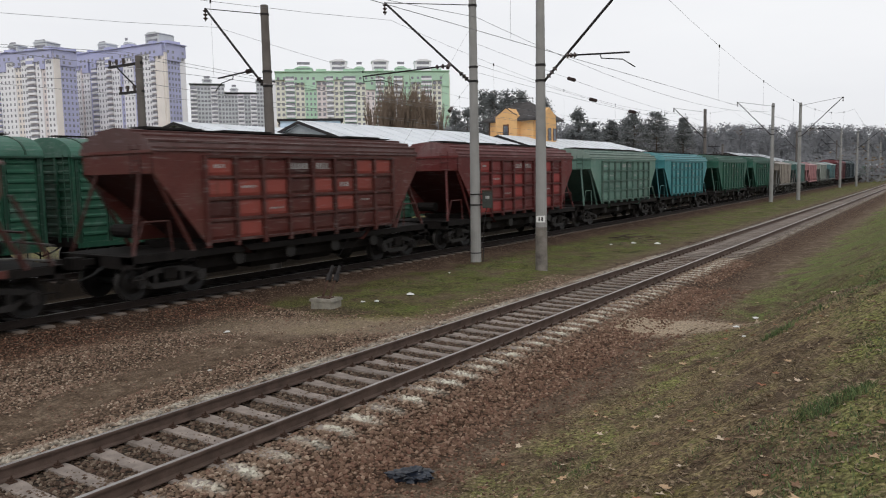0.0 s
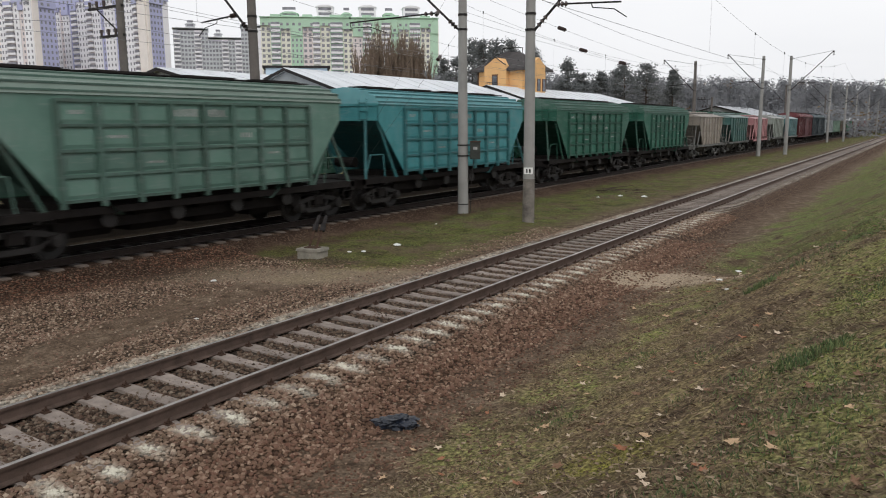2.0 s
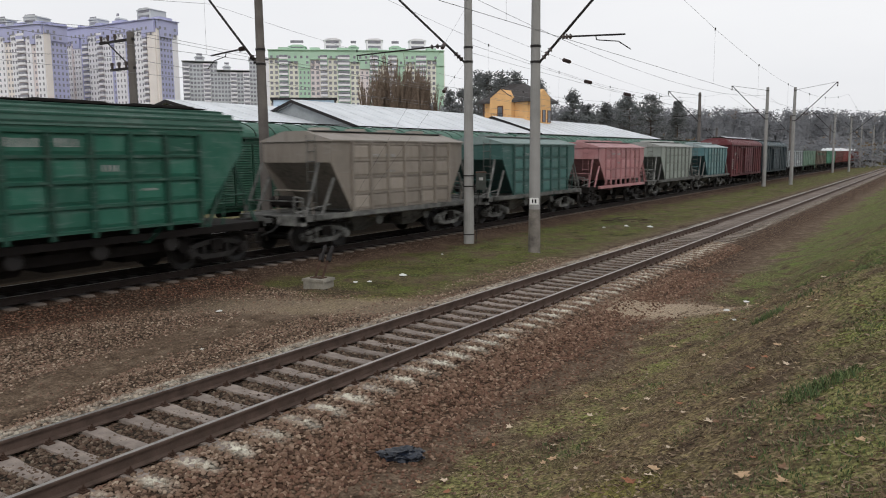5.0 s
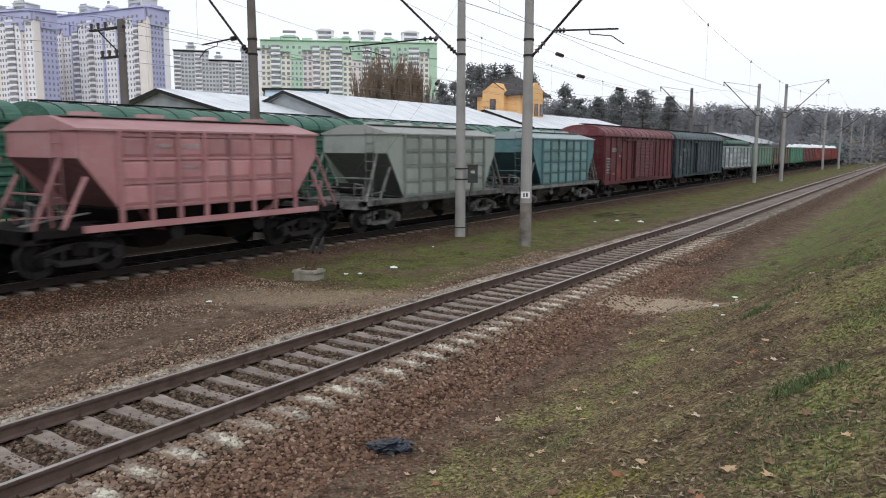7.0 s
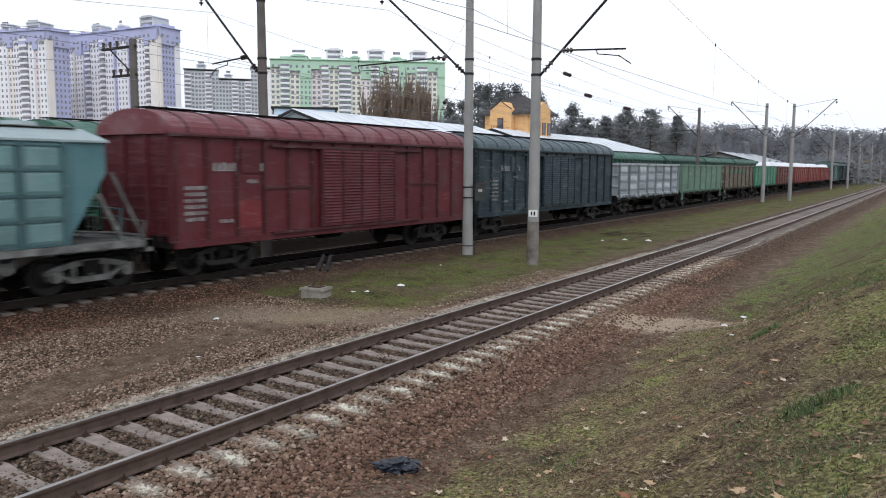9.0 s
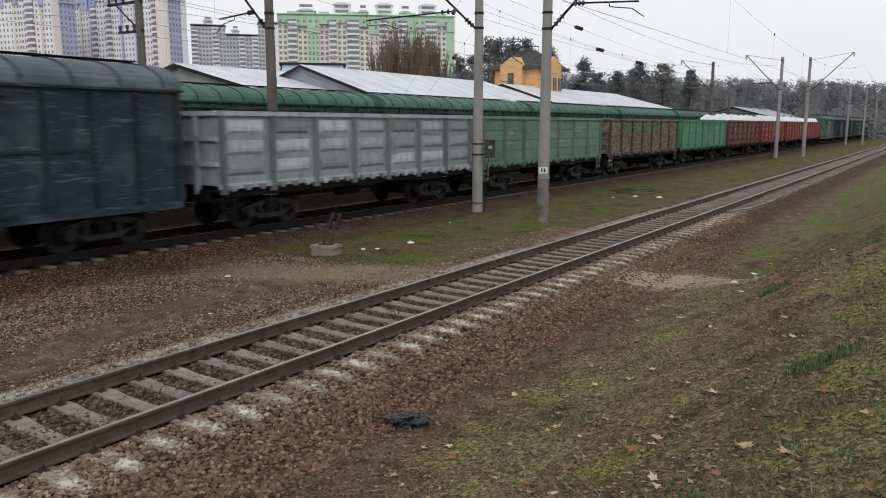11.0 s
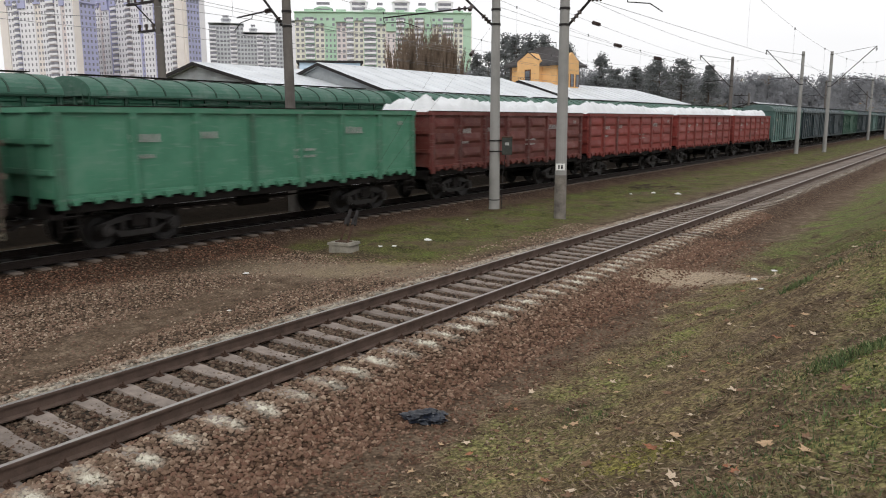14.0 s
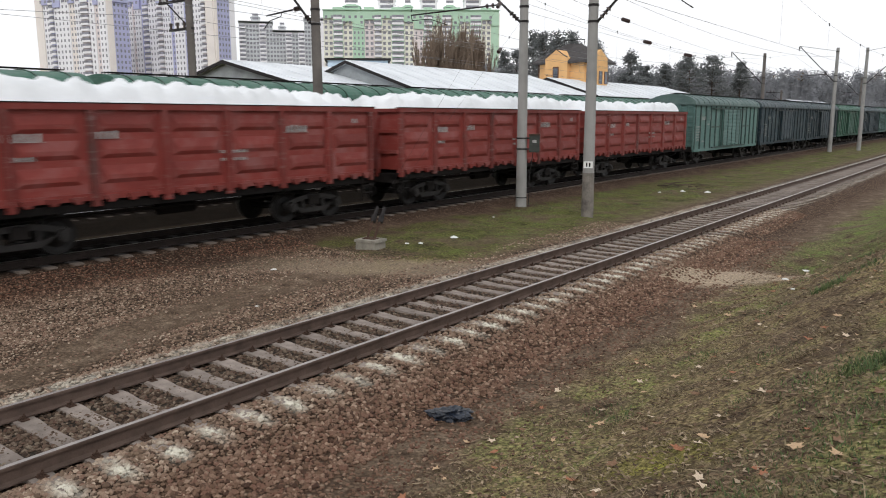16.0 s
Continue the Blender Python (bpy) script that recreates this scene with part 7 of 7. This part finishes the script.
stones("ballast_stones", "loose brown and wine-red crushed ballast stones", [
    (-0.7, 0.7, 2.5, 30, 12000, 0.03), (0.88, 2.2, 2.5, 30, 13000, 0.033), (1.9, 2.8, 3.0, 24, 9500, 0.033), (2.6, 3.5, 3.5, 24, 3500, 0.024), (3.2, 4.6, 4.0, 20, 1200, 0.018),
    (-1.9, -0.88, 2.5, 30, 5000, 0.03), (-4.5, -2.8, 3.0, 15, 6000, 0.023), (-3.2, -1.7, 3.0, 24, 8000, 0.025), (-8.6, -4.2, 5.0, 14.5, 13000, 0.024)], 4)


# grass and moss
def blades(name, label, spots, material, seed, lie=0.45, tall=1.0):
    """spots: (x, y, radius, count, height)"""
    rng = random.Random(seed)
    vs, fs = [], []
    for x0, y0, rad, count, hgt in spots:
        for _ in range(count):
            a, r = rng.uniform(0, 2 * math.pi), rad * math.sqrt(rng.random())
            x, y = x0 + math.cos(a) * r, y0 + math.sin(a) * r
            if 1.5 < x < 6.5 and abs(y - footway(x)) < 0.8:
                continue
            z = ground_z(x, y) - 0.005
            h = hgt * rng.uniform(0.5, 1.2)
            b, w = rng.uniform(0, 2 * math.pi), rng.uniform(0.003, 0.007)
            lx, ly = rng.gauss(0, lie) * h, rng.gauss(0, lie) * h
            dx, dy = math.cos(b) * w, math.sin(b) * w
            n = len(vs)
            vs += [(x - dx, y - dy, z), (x + dx, y + dy, z), (x + lx * 0.4 + dx * 0.7, y + ly * 0.4 + dy * 0.7, z + h * 0.6 * tall), (x + lx * 0.4 - dx * 0.7, y + ly * 0.4 - dy * 0.7, z + h * 0.6 * tall), (x + lx, y + ly, z + h * 0.85 * tall)]
            fs += [(n, n + 1, n + 2, n + 3), (n + 3, n + 2, n + 4)]
    me = bpy.data.meshes.new(name)
    me.from_pydata(vs, [], fs)
    me.materials.append(material)
    tagged(new(name, me), label, "grass", kind="stuff")


def blade_material(name, a, b2, c):
    m, nt, ln, b = nodes_of(name)
    isl = nt.new("ShaderNodeNewGeometry").outputs["Random Per Island"]
    r = ramp(nt, [(0.0, a), (0.55, b2), (1.0, c)])
    ln.new(isl, r.inputs["Fac"])
    ln.new(r.outputs["Color"], b.inputs["Base Color"])
    b.inputs["Roughness"].default_value = 0.8
    b.inputs["Specular IOR Level"].default_value = 0.2
    return m


M_FRESH = blade_material("fresh_grass", (0.06, 0.092, 0.042), (0.1, 0.145, 0.058), (0.19, 0.22, 0.095))
M_STALE = blade_material("stale_grass", (0.05, 0.034, 0.02), (0.16, 0.125, 0.068), (0.32, 0.255, 0.16))
tufts = [(7.22, 7.1, 0.2, 260, 0.1), (7.45, 7.3, 0.2, 230, 0.1), (6.1, 11.9, 0.22, 260, 0.11), (7.75, 9.4, 0.5, 260, 0.05), (7.9, 6.6, 0.5, 300, 0.05), (7.6, 5.6, 0.6, 420, 0.055), (7.9, 8.8, 0.5, 260, 0.05), (7.3, 4.7, 0.6, 330, 0.05), (6.8, 4.3, 0.5, 200, 0.045), (7.0, 12.5, 0.6, 250, 0.07)]
for _ in range(70):
    tufts.append((rs.uniform(4.6, 8.4), 3.6 + 22 * rs.random() ** 1.4, rs.uniform(0.2, 0.6), 120, rs.uniform(0.03, 0.06)))
for _ in range(60):
    tufts.append((rs.uniform(-7.6, -3.4), rs.uniform(17, 45), rs.uniform(0.3, 0.9), 60, rs.uniform(0.05, 0.09)))
blades("green_grass", "tufts of short fresh green grass on the bank", tufts, M_FRESH, 6)
dry = []
for _ in range(300):
    dry.append((rs.uniform(3.7, 8.6), 3.4 + 22 * rs.random() ** 1.6, rs.uniform(0.15, 0.6), 180, rs.uniform(0.03, 0.075)))
for _ in range(45):
    dry.append((rs.uniform(-7.8, -2.6), rs.uniform(14, 45), rs.uniform(0.3, 0.9), 50, rs.uniform(0.04, 0.07)))
blades("dry_grass", "thin flattened dry brown grass on the bank", dry, M_STALE, 7, 1.0, 0.5)

def litter_flakes():
    """Crumbs of dead leaves and twigs, too many to count."""
    rng = np.random.default_rng(12)
    vs, fs = [], []
    for _ in range(16000):
        x, y = rng.uniform(3.3, 8.6), 3.2 + 19 * rng.random() ** 1.7
        a, l = rng.uniform(0, 2 * math.pi), rng.uniform(0.01, 0.035)
        w = l * (0.15 if rng.random() < 0.35 else 0.55)
        l = l * (2.2 if w < l * 0.2 else 1)
        z = ground_z(x, y) + 0.012
        c, d = math.cos(a), math.sin(a)
        n = len(vs)
        for u, v in ((-l, 0), (0, -w), (l, 0), (0, w)):
            vs.append((x + u * c - v * d, y + u * d + v * c, z + rng.uniform(-0.004, 0.014)))
        fs += [(n, n + 1, n + 2), (n, n + 2, n + 3)]
    me = bpy.data.meshes.new("leaf_litter")
    me.from_pydata(vs, [], fs)
    me.materials.append(blade_material("leaf_crumbs", (0.045, 0.03, 0.02), (0.14, 0.09, 0.055), (0.36, 0.28, 0.19)))
    tagged(new("leaf_litter", me), "crumbs of dead leaves and twigs on the bank", "leaf litter", kind="stuff")


litter_flakes()

# fallen leaves, each its own
LEAF = [plain("fallen_leaf_" + n, c, 0.8, 0, 0.3, 20, 90, 0.3) for n, c in (("tan", (0.52, 0.36, 0.22)), ("rust", (0.34, 0.15, 0.085)), ("pale", (0.62, 0.5, 0.37)), ("brown", (0.22, 0.13, 0.08)))]


def leaf_mesh(k):
    rng = random.Random(k)
    pts = []
    for i in range(15):
        a = math.pi * 2 * i / 15
        r = 1.0 if i % 3 == 0 else 0.55 if i % 3 == 1 else 0.7
        pts.append((math.cos(a) * r * rng.uniform(0.85, 1.1), math.sin(a) * r * 0.75 * rng.uniform(0.85, 1.1)))
    top = [(x, y, 0.22 * (x * x) + rng.uniform(-0.05, 0.12)) for x, y in pts]
    vs = [(0, 0, 0.05)] + top + [(0, 0, 0.03)] + [(x, y, z - 0.02) for x, y, z in top]
    fs = [(0, 1 + i, 1 + (i + 1) % 15) for i in range(15)] + [(16, 17 + (i + 1) % 15, 17 + i) for i in range(15)]
    return Shape().add(vs, fs)


def leaves():
    meshes = [[leaf_mesh(k).mesh("fallen_leaf", mt) for k in range(3)] for mt in LEAF]
    names = ("tan", "rust-red", "pale", "brown")
    for k in range(260):
        x = rs.uniform(3.4, 8.4)
        y = 3.3 + 18 * rs.random() ** 1.5
        c = rs.choice((0, 0, 1, 2, 2, 3, 3))
        o = part("fallen_leaf", meshes[c][k % 3], None, m=pose(x, y, ground_z(x, y) + 0.028, rs.uniform(-14, 14), rs.uniform(-14, 14), rs.uniform(0, 360)) @ Matrix.Diagonal((*[rs.uniform(0.034, 0.075)] * 3, 1)))
        tagged(o, names[c] + " fallen leaf curled on the thin grass", "leaf", "fallen leaves on the bank")


leaves()

motions()
